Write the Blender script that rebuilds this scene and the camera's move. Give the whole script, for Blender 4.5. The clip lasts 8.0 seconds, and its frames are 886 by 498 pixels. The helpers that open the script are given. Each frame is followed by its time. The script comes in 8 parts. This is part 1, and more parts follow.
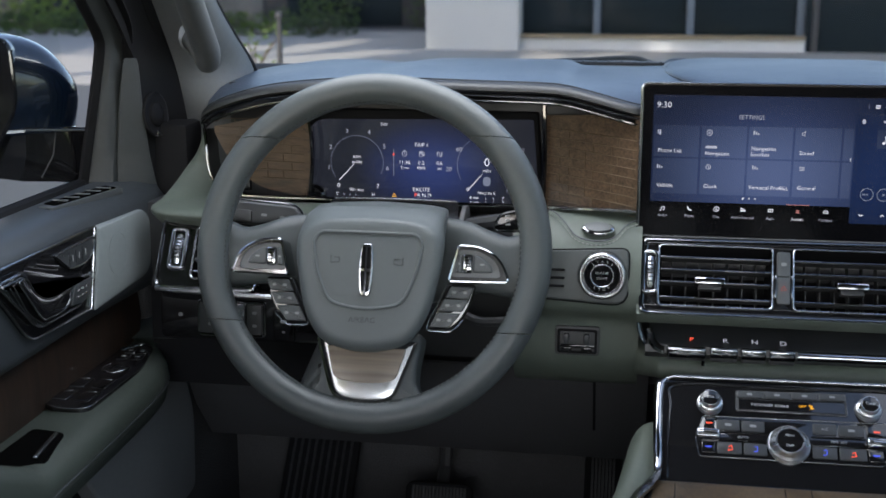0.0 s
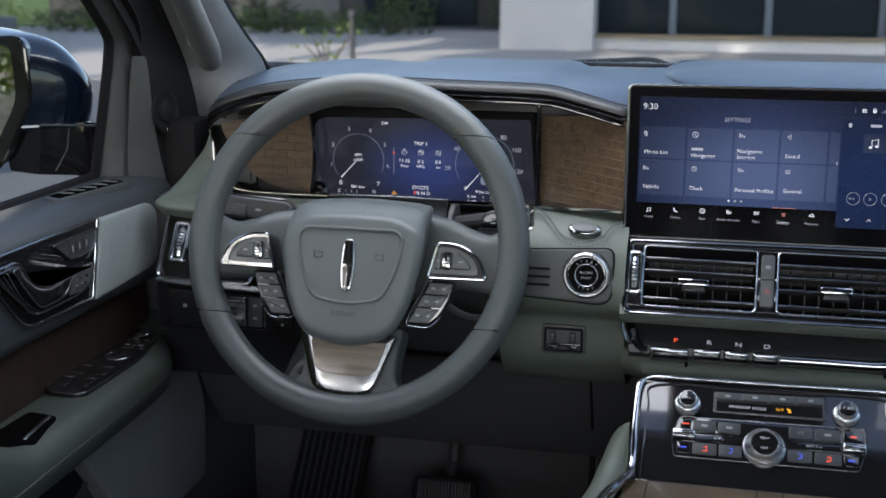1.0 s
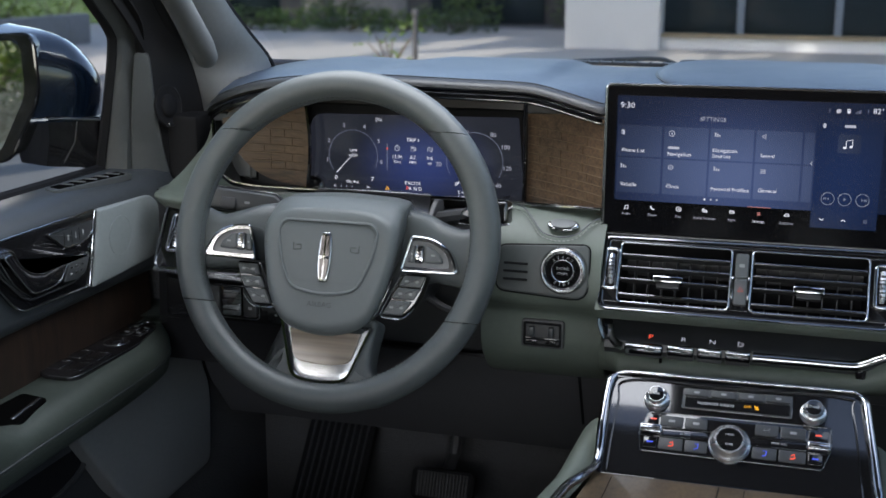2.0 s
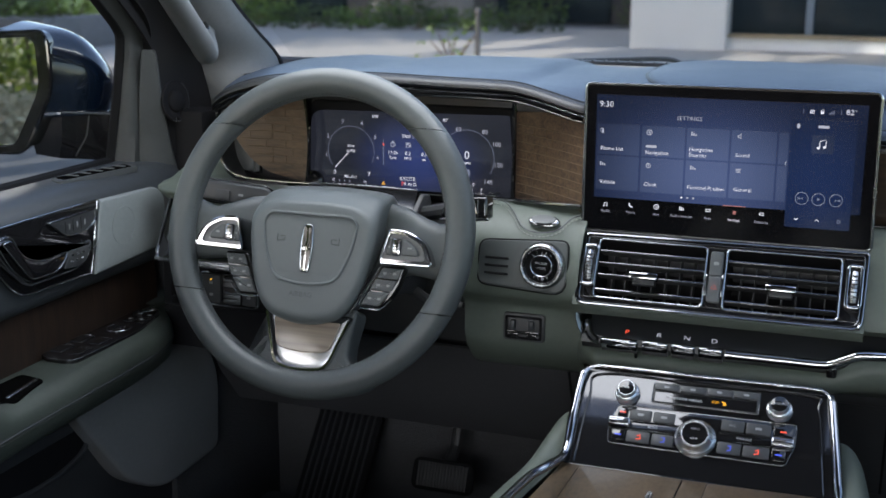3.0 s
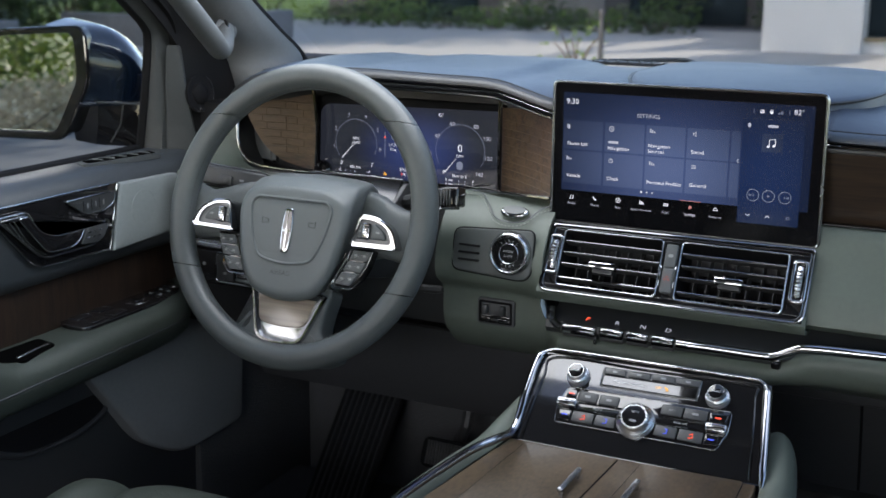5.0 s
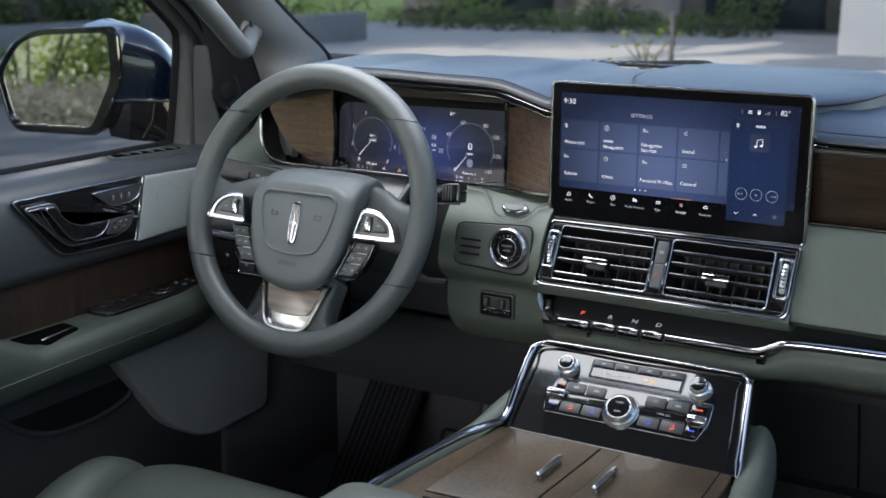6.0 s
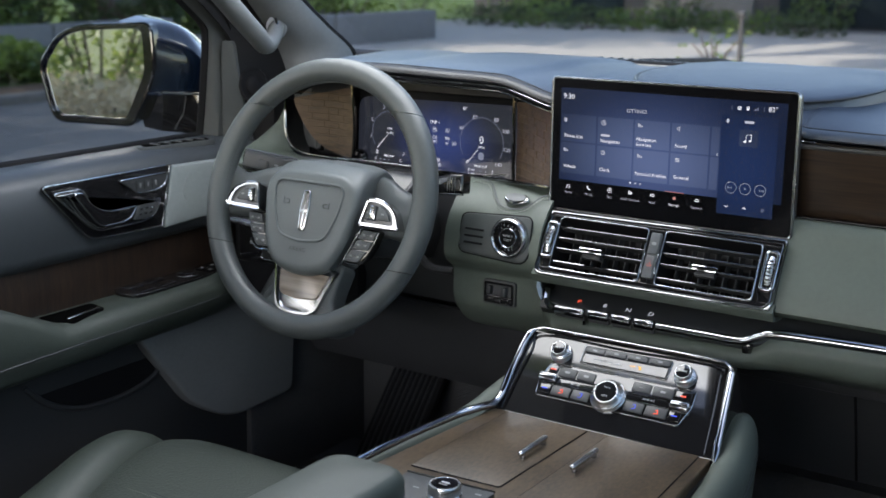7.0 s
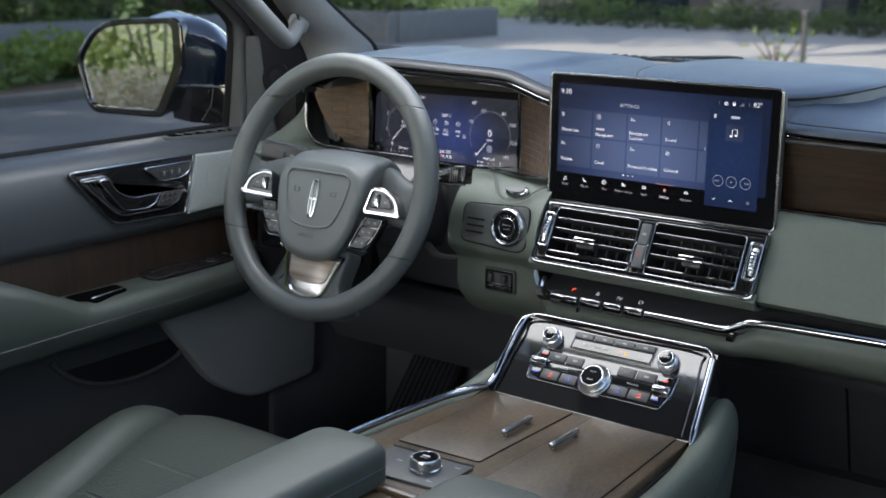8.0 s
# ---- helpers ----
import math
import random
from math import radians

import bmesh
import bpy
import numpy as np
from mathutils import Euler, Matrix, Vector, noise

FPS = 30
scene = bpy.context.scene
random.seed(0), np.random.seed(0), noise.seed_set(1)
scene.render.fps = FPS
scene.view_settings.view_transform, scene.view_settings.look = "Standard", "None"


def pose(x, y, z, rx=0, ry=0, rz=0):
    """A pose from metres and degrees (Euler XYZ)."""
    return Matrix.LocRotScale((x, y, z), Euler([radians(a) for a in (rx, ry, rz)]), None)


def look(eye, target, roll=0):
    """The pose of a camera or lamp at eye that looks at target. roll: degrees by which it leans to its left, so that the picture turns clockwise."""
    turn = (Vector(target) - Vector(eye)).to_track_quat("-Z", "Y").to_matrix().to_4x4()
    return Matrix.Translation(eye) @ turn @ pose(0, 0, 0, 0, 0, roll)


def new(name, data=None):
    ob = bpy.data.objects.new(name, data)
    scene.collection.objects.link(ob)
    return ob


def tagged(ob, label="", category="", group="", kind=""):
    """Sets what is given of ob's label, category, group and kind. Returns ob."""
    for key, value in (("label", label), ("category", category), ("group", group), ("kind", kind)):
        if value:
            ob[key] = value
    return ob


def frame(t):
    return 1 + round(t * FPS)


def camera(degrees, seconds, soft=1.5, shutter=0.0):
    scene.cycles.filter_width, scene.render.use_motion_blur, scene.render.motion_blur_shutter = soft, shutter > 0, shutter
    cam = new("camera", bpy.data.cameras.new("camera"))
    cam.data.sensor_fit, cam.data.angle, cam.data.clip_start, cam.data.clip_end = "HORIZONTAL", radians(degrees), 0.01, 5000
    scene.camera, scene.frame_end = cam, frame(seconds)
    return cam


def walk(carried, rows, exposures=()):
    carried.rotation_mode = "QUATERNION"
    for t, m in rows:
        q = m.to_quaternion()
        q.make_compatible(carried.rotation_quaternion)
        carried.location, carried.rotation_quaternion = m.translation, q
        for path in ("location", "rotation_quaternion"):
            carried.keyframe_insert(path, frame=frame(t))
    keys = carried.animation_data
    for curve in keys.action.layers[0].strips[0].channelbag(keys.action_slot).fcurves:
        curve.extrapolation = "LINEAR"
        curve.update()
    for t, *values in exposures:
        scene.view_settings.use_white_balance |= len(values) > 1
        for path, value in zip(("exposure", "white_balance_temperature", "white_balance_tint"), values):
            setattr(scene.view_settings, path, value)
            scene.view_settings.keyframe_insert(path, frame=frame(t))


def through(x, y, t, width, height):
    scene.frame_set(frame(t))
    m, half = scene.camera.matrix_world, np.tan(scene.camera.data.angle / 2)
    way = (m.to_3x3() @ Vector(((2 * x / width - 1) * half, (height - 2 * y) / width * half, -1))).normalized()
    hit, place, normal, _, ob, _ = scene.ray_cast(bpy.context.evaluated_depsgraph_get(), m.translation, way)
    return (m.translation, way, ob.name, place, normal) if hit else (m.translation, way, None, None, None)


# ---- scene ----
from collections import defaultdict

cam = camera(40.5, 8.0, soft=1.6)
METRES, EYE, TILT, LEAN, TURN = 0.87, 1.50, -13.5, 0.0, 9.5
ROWS = [
    (0.0, 0.0, 0.0, 0.0, 0.0, 0.0, -0.0),
    (0.5, 0.0605, -0.0114, -0.001, 1.89, -0.01, -0.5),
    (1.0, 0.1204, -0.0235, -0.0019, 3.64, -0.06, -0.99),
    (1.5, 0.1813, -0.0352, -0.0033, 5.26, -0.14, -1.4),
    (3.0, 0.3645, -0.0716, -0.007, 10.07, -0.39, -2.7),
    (3.5, 0.4258, -0.0842, -0.0084, 11.61, -0.52, -3.12),
    (4.0, 0.487, -0.0968, -0.0096, 13.11, -0.65, -3.54),
    (4.5, 0.5483, -0.1092, -0.011, 14.69, -0.72, -3.94),
    (6.0, 0.7337, -0.148, -0.0154, 19.96, -0.94, -5.12),
    (6.5, 0.7948, -0.1618, -0.017, 21.66, -1.14, -5.53),
    (7.0, 0.8561, -0.1753, -0.0189, 23.34, -1.35, -5.94),
    (7.5, 0.9172, -0.1895, -0.0205, 24.93, -1.57, -6.36),
    (8.0, 0.9788, -0.2031, -0.0219, 26.4, -1.79, -6.73),
]
walk(cam, [(t, pose(0, 0, EYE, TILT, LEAN, TURN) @ pose(METRES * x, METRES * y, METRES * z, 90 + pitch, roll, yaw)) for t, x, y, z, yaw, pitch, roll in ROWS],
     exposures=[(0.0, 1.80, 6900, 14), (4.5, 1.95, 6950, 14), (8.0, 2.07, 7100, 14)])
cam.data.dof.use_dof = True
cam.data.dof.focus_distance = 1.5
cam.data.dof.aperture_fstop = 8.0

# ---------------------------------------------------------------- light
world = bpy.data.worlds.new("sky")
scene.world = world
world.use_nodes = True
wn = world.node_tree.nodes
sky = wn.new("ShaderNodeTexSky")
sky.sky_type = "NISHITA"
sky.sun_disc = False
sky.sun_elevation, sky.sun_rotation = radians(34), radians(-155)
wn["Background"].inputs["Strength"].default_value = 0.13
world.node_tree.links.new(sky.outputs["Color"], wn["Background"].inputs["Color"])

sun = new("sun", bpy.data.lights.new("sun", "SUN"))
sun.data.energy, sun.data.angle, sun.data.color = 2.1, radians(0.6), (1.0, 0.95, 0.86)
sun.matrix_world = look((0, 0, 0), (0.35, 0.75, -0.56))

# unseen area lamp added under the roof opening, standing in for sky
roof_fill = new("roof_fill", bpy.data.lights.new("roof_fill", "AREA"))
roof_fill.data.shape, roof_fill.data.size, roof_fill.data.size_y = "RECTANGLE", 0.86, 1.10
roof_fill.data.energy, roof_fill.data.color = 0.30, (0.90, 0.96, 1.0)
roof_fill.matrix_world = look((0.163, -0.45, 1.79), (0.163, -0.45, 0.0))

# unseen area lamp added behind, standing in for sky in a rear window
rear_fill = new("rear_fill", bpy.data.lights.new("rear_fill", "AREA"))
rear_fill.data.shape, rear_fill.data.size, rear_fill.data.size_y = "RECTANGLE", 1.25, 0.40
rear_fill.data.energy, rear_fill.data.color = 2.9, (0.90, 0.96, 1.0)
rear_fill.matrix_world = look((0.163, -1.06, 1.54), (0.163, 1.0, 1.20))

# sky seen through the upper windscreen, either side of the inner mirror
for x, wide, watts in ((-0.25, 0.58, 1.85), (0.61, 0.46, 0.22)):
    screen_sky = new("windscreen_sky", bpy.data.lights.new("windscreen_sky", "AREA"))
    screen_sky.data.shape, screen_sky.data.size, screen_sky.data.size_y = "RECTANGLE", wide, 0.44
    screen_sky.data.energy, screen_sky.data.color = watts, (0.84, 0.92, 1.0)
    screen_sky.matrix_world = look((x, 1.265, 1.675), (x, 1.265 - 0.45, 1.675 - 0.90))

# ---------------------------------------------------------------- materials
def shader(name, base, rough=0.5, metal=0.0, spot=0.12, grain=0.0, grain_size=0.0015, relief=0.0, relief_size=0.02,
           coat=0.0, spread=0.08, emit=None, power=0.0, stretch=(1, 1, 1), specular=0.5):
    """A surface with a base colour that wanders at two scales, fine grain relief and uneven gloss."""
    m = bpy.data.materials.new(name)
    m.use_nodes = True
    n, l = m.node_tree.nodes, m.node_tree.links
    b = n["Principled BSDF"]
    b.inputs["Metallic"].default_value = metal
    b.inputs["Coat Weight"].default_value = coat
    b.inputs["Coat Roughness"].default_value = 0.03
    b.inputs["Specular IOR Level"].default_value = specular
    co = n.new("ShaderNodeTexCoord")
    mp = n.new("ShaderNodeMapping")
    mp.inputs["Scale"].default_value = stretch
    l.new(co.outputs["Object"], mp.inputs["Vector"])
    big = n.new("ShaderNodeTexNoise")
    big.inputs["Scale"].default_value = 9.0
    big.inputs["Detail"].default_value = 6.0
    l.new(mp.outputs["Vector"], big.inputs["Vector"])
    fine = n.new("ShaderNodeTexNoise")
    fine.inputs["Scale"].default_value = 160.0
    fine.inputs["Detail"].default_value = 3.0
    l.new(mp.outputs["Vector"], fine.inputs["Vector"])
    mix = n.new("ShaderNodeMix")
    mix.data_type = "FLOAT"
    mix.inputs["Factor"].default_value = 0.4
    l.new(big.outputs["Fac"], mix.inputs["A"])
    l.new(fine.outputs["Fac"], mix.inputs["B"])
    ramp = n.new("ShaderNodeMapRange")
    ramp.inputs["From Min"].default_value, ramp.inputs["From Max"].default_value = 0.25, 0.75
    ramp.inputs["To Min"].default_value, ramp.inputs["To Max"].default_value = 1 - spot, 1 + spot
    l.new(mix.outputs["Result"], ramp.inputs["Value"])
    col = n.new("ShaderNodeMix")
    col.data_type, col.blend_type = "RGBA", "MULTIPLY"
    col.inputs["Factor"].default_value = 1.0
    col.inputs["A"].default_value = (*base, 1)
    l.new(ramp.outputs["Result"], col.inputs["B"])
    l.new(col.outputs["Result"], b.inputs["Base Color"])
    rr = n.new("ShaderNodeMapRange")
    rr.inputs["To Min"].default_value, rr.inputs["To Max"].default_value = max(rough - spread, 0.0), min(rough + spread, 1.0)
    l.new(big.outputs["Fac"], rr.inputs["Value"])
    l.new(rr.outputs["Result"], b.inputs["Roughness"])
    last = None
    if grain:
        v = n.new("ShaderNodeTexVoronoi")
        v.inputs["Scale"].default_value = 1 / grain_size
        l.new(co.outputs["Object"], v.inputs["Vector"])
        last = n.new("ShaderNodeBump")
        last.inputs["Strength"].default_value = grain
        last.inputs["Distance"].default_value = grain_size * 0.35
        l.new(v.outputs["Distance"], last.inputs["Height"])
    if relief:
        w = n.new("ShaderNodeTexNoise")
        w.inputs["Scale"].default_value = 1 / relief_size
        l.new(co.outputs["Object"], w.inputs["Vector"])
        again = n.new("ShaderNodeBump")
        again.inputs["Strength"].default_value = relief
        again.inputs["Distance"].default_value = relief_size * 0.1
        l.new(w.outputs["Fac"], again.inputs["Height"])
        if last:
            l.new(last.outputs["Normal"], again.inputs["Normal"])
        last = again
    if last:
        l.new(last.outputs["Normal"], b.inputs["Normal"])
    if emit:
        b.inputs["Emission Color"].default_value = (*emit, 1)
        b.inputs["Emission Strength"].default_value = power
    return m


def wood_shader(name, dark, light, along="X", rough=0.35, coat=0.3, scale=1.0, lines=0.5):
    """Straight-grained veneer: long streaks along one axis, pores and slow bands."""
    m = bpy.data.materials.new(name)
    m.use_nodes = True
    n, l = m.node_tree.nodes, m.node_tree.links
    b = n["Principled BSDF"]
    b.inputs["Roughness"].default_value = rough
    b.inputs["Coat Weight"].default_value = coat
    b.inputs["Coat Roughness"].default_value = 0.12
    co = n.new("ShaderNodeTexCoord")
    mp = n.new("ShaderNodeMapping")
    s = {"X": (3, 60, 60), "Y": (60, 3, 60), "Z": (60, 60, 3)}[along]
    mp.inputs["Scale"].default_value = [a * scale for a in s]
    l.new(co.outputs["Object"], mp.inputs["Vector"])
    a = n.new("ShaderNodeTexNoise")
    a.inputs["Scale"].default_value, a.inputs["Detail"].default_value, a.inputs["Distortion"].default_value = 1.0, 8.0, 0.6
    l.new(mp.outputs["Vector"], a.inputs["Vector"])
    c = n.new("ShaderNodeTexNoise")
    c.inputs["Scale"].default_value, c.inputs["Detail"].default_value = 4.0, 4.0
    l.new(mp.outputs["Vector"], c.inputs["Vector"])
    mix = n.new("ShaderNodeMix")
    mix.data_type = "FLOAT"
    mix.inputs["Factor"].default_value = lines
    l.new(a.outputs["Fac"], mix.inputs["A"])
    l.new(c.outputs["Fac"], mix.inputs["B"])
    r = n.new("ShaderNodeValToRGB")
    r.color_ramp.elements[0].position, r.color_ramp.elements[1].position = 0.32, 0.68
    r.color_ramp.elements[0].color, r.color_ramp.elements[1].color = (*dark, 1), (*light, 1)
    mid = r.color_ramp.elements.new(0.5)
    mid.color = (*[(p + q) / 2 * 1.05 for p, q in zip(dark, light)], 1)
    l.new(mix.outputs["Result"], r.inputs["Fac"])
    l.new(r.outputs["Color"], b.inputs["Base Color"])
    bu = n.new("ShaderNodeBump")
    bu.inputs["Strength"].default_value, bu.inputs["Distance"].default_value = 0.25, 0.0006
    l.new(mix.outputs["Result"], bu.inputs["Height"])
    l.new(bu.outputs["Normal"], b.inputs["Normal"])
    return m


def pane_shader(name, tint=(1, 1, 1), gloss=0.06):
    """Thin clear sheet: light passes straight on, a little is mirrored."""
    m = bpy.data.materials.new(name)
    m.use_nodes = True
    n, l = m.node_tree.nodes, m.node_tree.links
    n.remove(n["Principled BSDF"])
    t = n.new("ShaderNodeBsdfTransparent")
    t.inputs["Color"].default_value = (*tint, 1)
    g = n.new("ShaderNodeBsdfGlossy")
    g.inputs["Roughness"].default_value = 0.01
    x = n.new("ShaderNodeMixShader")
    x.inputs["Fac"].default_value = gloss
    l.new(t.outputs["BSDF"], x.inputs[1])
    l.new(g.outputs["BSDF"], x.inputs[2])
    l.new(x.outputs["Shader"], n["Material Output"].inputs["Surface"])
    return m


def glow(name, colour, power):
    m = bpy.data.materials.new(name)
    m.use_nodes = True
    n = m.node_tree.nodes
    b = n["Principled BSDF"]
    b.inputs["Base Color"].default_value = (0.01, 0.01, 0.012, 1)
    b.inputs["Roughness"].default_value = 0.12
    b.inputs["Emission Color"].default_value = (*colour, 1)
    b.inputs["Emission Strength"].default_value = power
    return m


def display_shader(name, edge, heart, centre, reach, power, squash=(1, 1, 1)):
    """A lit display: the backlight is strongest round one spot and falls off softly; glossy cover glass."""
    m = bpy.data.materials.new(name)
    m.use_nodes = True
    n, l = m.node_tree.nodes, m.node_tree.links
    b = n["Principled BSDF"]
    b.inputs["Base Color"].default_value = (0.008, 0.009, 0.012, 1)
    b.inputs["Roughness"].default_value = 0.12
    co = n.new("ShaderNodeTexCoord")
    mp = n.new("ShaderNodeMapping")
    mp.inputs["Location"].default_value = [-c * s for c, s in zip(centre, squash)]
    mp.inputs["Scale"].default_value = squash
    l.new(co.outputs["Object"], mp.inputs["Vector"])
    d = n.new("ShaderNodeVectorMath")
    d.operation = "LENGTH"
    l.new(mp.outputs["Vector"], d.inputs[0])
    r = n.new("ShaderNodeMapRange")
    r.interpolation_type = "SMOOTHSTEP"
    r.inputs["From Min"].default_value, r.inputs["From Max"].default_value = 0.0, reach
    r.inputs["To Min"].default_value, r.inputs["To Max"].default_value = 1.0, 0.0
    l.new(d.outputs["Value"], r.inputs["Value"])
    mix = n.new("ShaderNodeMix")
    mix.data_type = "RGBA"
    mix.inputs["A"].default_value, mix.inputs["B"].default_value = (*edge, 1), (*heart, 1)
    l.new(r.outputs["Result"], mix.inputs["Factor"])
    l.new(mix.outputs["Result"], b.inputs["Emission Color"])
    b.inputs["Emission Strength"].default_value = power
    return m


LEATHER = shader("sage_leather", (0.094, 0.113, 0.093), 0.50, grain=0.35, grain_size=0.0011, relief=0.12, relief_size=0.03)
# the sage hide darkened: shade on seat and armrests put into the colour
SHADED_LEATHER = shader("shaded_leather", (0.056, 0.069, 0.057), 0.52, grain=0.35, grain_size=0.0011, relief=0.12, relief_size=0.03)
RELEASE = shader("dark_satin_metal", (0.16, 0.165, 0.17), 0.22, metal=1.0, spot=0.05)
LEATHER_DARK = shader("dark_door_vinyl", (0.037, 0.043, 0.048), 0.45, grain=0.3, grain_size=0.0012, relief=0.1)
WHEEL_LEATHER = shader("wheel_leather", (0.062, 0.071, 0.072), 0.43, grain=0.25, grain_size=0.0009, relief=0.08)
HUB_VINYL = shader("hub_vinyl", (0.096, 0.109, 0.111), 0.46, grain=0.3, grain_size=0.0009, spot=0.05)
# the sage hide darker still, carrying the shade on the door armrest
DOOR_SHADED = shader("door_shaded_leather", (0.036, 0.046, 0.038), 0.55, grain=0.35, grain_size=0.0011, relief=0.12, relief_size=0.03)
# pierced hide, its tone lowered for the same shade on the cushion
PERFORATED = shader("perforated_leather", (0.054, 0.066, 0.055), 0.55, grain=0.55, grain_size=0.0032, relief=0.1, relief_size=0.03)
# dark grey-blue hide; the blue cast of sky light is put into its base
DASH_TOP = shader("dash_top_leather", (0.042, 0.058, 0.084), 0.42, grain=0.35, grain_size=0.0014, relief=0.1, relief_size=0.04)
HOOD_BLACK = shader("hood_black_vinyl", (0.028, 0.030, 0.032), 0.42, grain=0.3)
PILLAR = shader("pillar_cloth", (0.115, 0.122, 0.125), 0.8, grain=0.25, grain_size=0.0016)
HANDLE_GREY = shader("handle_grey", (0.080, 0.085, 0.087), 0.55, grain=0.25)
GREY_PLASTIC = shader("grey_plastic", (0.054, 0.059, 0.060), 0.5, grain=0.25)
START_GREY = shader("start_plate_grey", (0.060, 0.068, 0.066), 0.45, grain=0.25)
PAD_GREY = shader("speaker_cloth", (0.21, 0.235, 0.235), 0.55, grain=0.4, grain_size=0.0018)
BLACK_PLASTIC = shader("black_plastic", (0.040, 0.041, 0.043), 0.45, grain=0.25)
FOOT_DARK = shader("knee_plastic", (0.058, 0.058, 0.062), 0.6, grain=0.25)
SCREEN_GLASS = shader("screen_glass_black", (0.005, 0.005, 0.006), 0.10, spread=0.02, spot=0.02, specular=0.2)
PIANO_SOFT = shader("climate_gloss_black", (0.009, 0.009, 0.010), 0.13, coat=0.0, spread=0.05, spot=0.05, relief=0.04, relief_size=0.01)
# for flat sheets where an opening would be dark with shade
FLAT_BLACK = shader("flat_black", (0.003, 0.003, 0.003), 1.0, specular=0.0)
SPEAKER_GREY = shader("speaker_panel_grey", (0.20, 0.205, 0.208), 0.55, grain=0.35, grain_size=0.0014)
PIANO = shader("piano_black", (0.009, 0.009, 0.010), 0.06, coat=0.6, spread=0.02, spot=0.02)
CHROME = shader("chrome", (0.45, 0.46, 0.48), 0.07, metal=1.0, spot=0.04, spread=0.05)
# chrome darkened for thin trim: weaker reflections put into the colour
DIM_CHROME = shader("dimmed_chrome", (0.27, 0.275, 0.285), 0.12, metal=1.0, spot=0.05, spread=0.05)
SATIN = shader("satin_chrome", (0.46, 0.475, 0.49), 0.24, metal=1.0, spot=0.05)
# knob chrome lightened and roughened: brighter reflections put into the colour
KNOB_METAL = shader("bright_knob_metal", (0.60, 0.615, 0.63), 0.28, metal=1.0, spot=0.06)
RUBBER = shader("black_rubber", (0.010, 0.010, 0.011), 0.8, specular=0.15)
CARPET = shader("dark_carpet", (0.085, 0.085, 0.088), 0.95, grain=0.9, grain_size=0.003, relief=0.5, relief_size=0.006, specular=0.1)
KEY_DARK = shader("dark_key", (0.036, 0.039, 0.041), 0.38, grain=0.12)
MAT = shader("grey_mat", (0.105, 0.112, 0.106), 0.95, grain=0.8, grain_size=0.003, relief=0.4, relief_size=0.006, specular=0.1)
THUMB_GREY = shader("thumb_pad_grey", (0.15, 0.157, 0.162), 0.3, spot=0.05)
BUTTON = shader("button_grey", (0.075, 0.082, 0.085), 0.42, grain=0.15)
PAINT = shader("blue_car_paint", (0.004, 0.010, 0.023), 0.25, coat=1.0, spot=0.05, spread=0.03)
HEADLINER = shader("headliner", (0.20, 0.20, 0.195), 0.9, grain=0.3, grain_size=0.002)
DARK_STITCH = shader("dark_stitching", (0.040, 0.044, 0.042), 0.7)
# marks laid on the surface; shade of pressed lettering put into the colour
DARK_MARK = shader("dark_mark", (0.035, 0.040, 0.040), 0.6)
STITCH = shader("stitching", (0.20, 0.215, 0.19), 0.7)
MIRROR = shader("mirror_silver", (0.86, 0.88, 0.88), 0.01, metal=1.0, spot=0.01, spread=0.0)
WOOD = wood_shader("dash_wood", (0.034, 0.020, 0.012), (0.160, 0.100, 0.057), "X", scale=1.6)
# dash veneer darkened: shadow on the passenger band put into the colour
WOOD_SHADED = wood_shader("shaded_band_wood", (0.010, 0.006, 0.0042), (0.046, 0.027, 0.016), "X", scale=1.6, rough=0.3, coat=0.4)
# dark brown veneer, lowered further: shade under the upper panel in its colour
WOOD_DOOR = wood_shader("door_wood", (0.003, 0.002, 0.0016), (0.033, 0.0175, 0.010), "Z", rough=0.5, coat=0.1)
WOOD_BIN = shader("console_wood", (0.076, 0.051, 0.028), 0.40, spot=0.95, relief=0.15, relief_size=0.004, coat=0.12, spread=0.10, stretch=(1.6, 0.7, 1.6))
WOOD_PALE = wood_shader("wheel_wood", (0.15, 0.118, 0.092), (0.32, 0.262, 0.205), "X", scale=0.7, rough=0.22, coat=0.6)
TINTED = pane_shader("tinted_glass", (0.28, 0.30, 0.30), 0.05)
PANE = pane_shader("window_glass", (0.94, 0.96, 0.95), 0.035)
SIDE_GLASS = pane_shader("side_glass", (0.72, 0.76, 0.75), 0.04)
VENEER_LINE = shader("veneer_line", (0.15, 0.104, 0.064), 0.5)
LETTER = shader("printed_white", (0.55, 0.56, 0.56), 0.5, spot=0.02)
LETTER_DIM = shader("printed_grey", (0.24, 0.25, 0.25), 0.5, spot=0.02)

LIT_WHITE = glow("lit_white", (0.80, 0.86, 1.0), 0.30)
LIT_SOFT = glow("lit_soft_white", (0.62, 0.68, 0.85), 0.19)
LIT_DIM = glow("lit_dim_blue", (0.30, 0.36, 0.52), 0.16)
LIT_RED = glow("lit_red", (1.0, 0.12, 0.07), 0.34)
LIT_ROSE = glow("lit_rose", (0.75, 0.30, 0.28), 0.20)
LIT_BLUE = glow("lit_blue", (0.08, 0.14, 1.0), 0.30)
LIT_AMBER = glow("lit_amber", (1.0, 0.50, 0.03), 0.34)

# ---------------------------------------------------------------- building tools
WHERE = {}


def thing(name, m, label, category, group="", kind="", flat=False):
    """An empty that parents the parts of one thing. flat: its parts are given in world places, not in its own."""
    ob = new(name)
    ob.empty_display_size = 0.05
    ob.matrix_basis = m
    tagged(ob, label, category, group, kind)
    WHERE[ob] = (m, flat)
    return ob


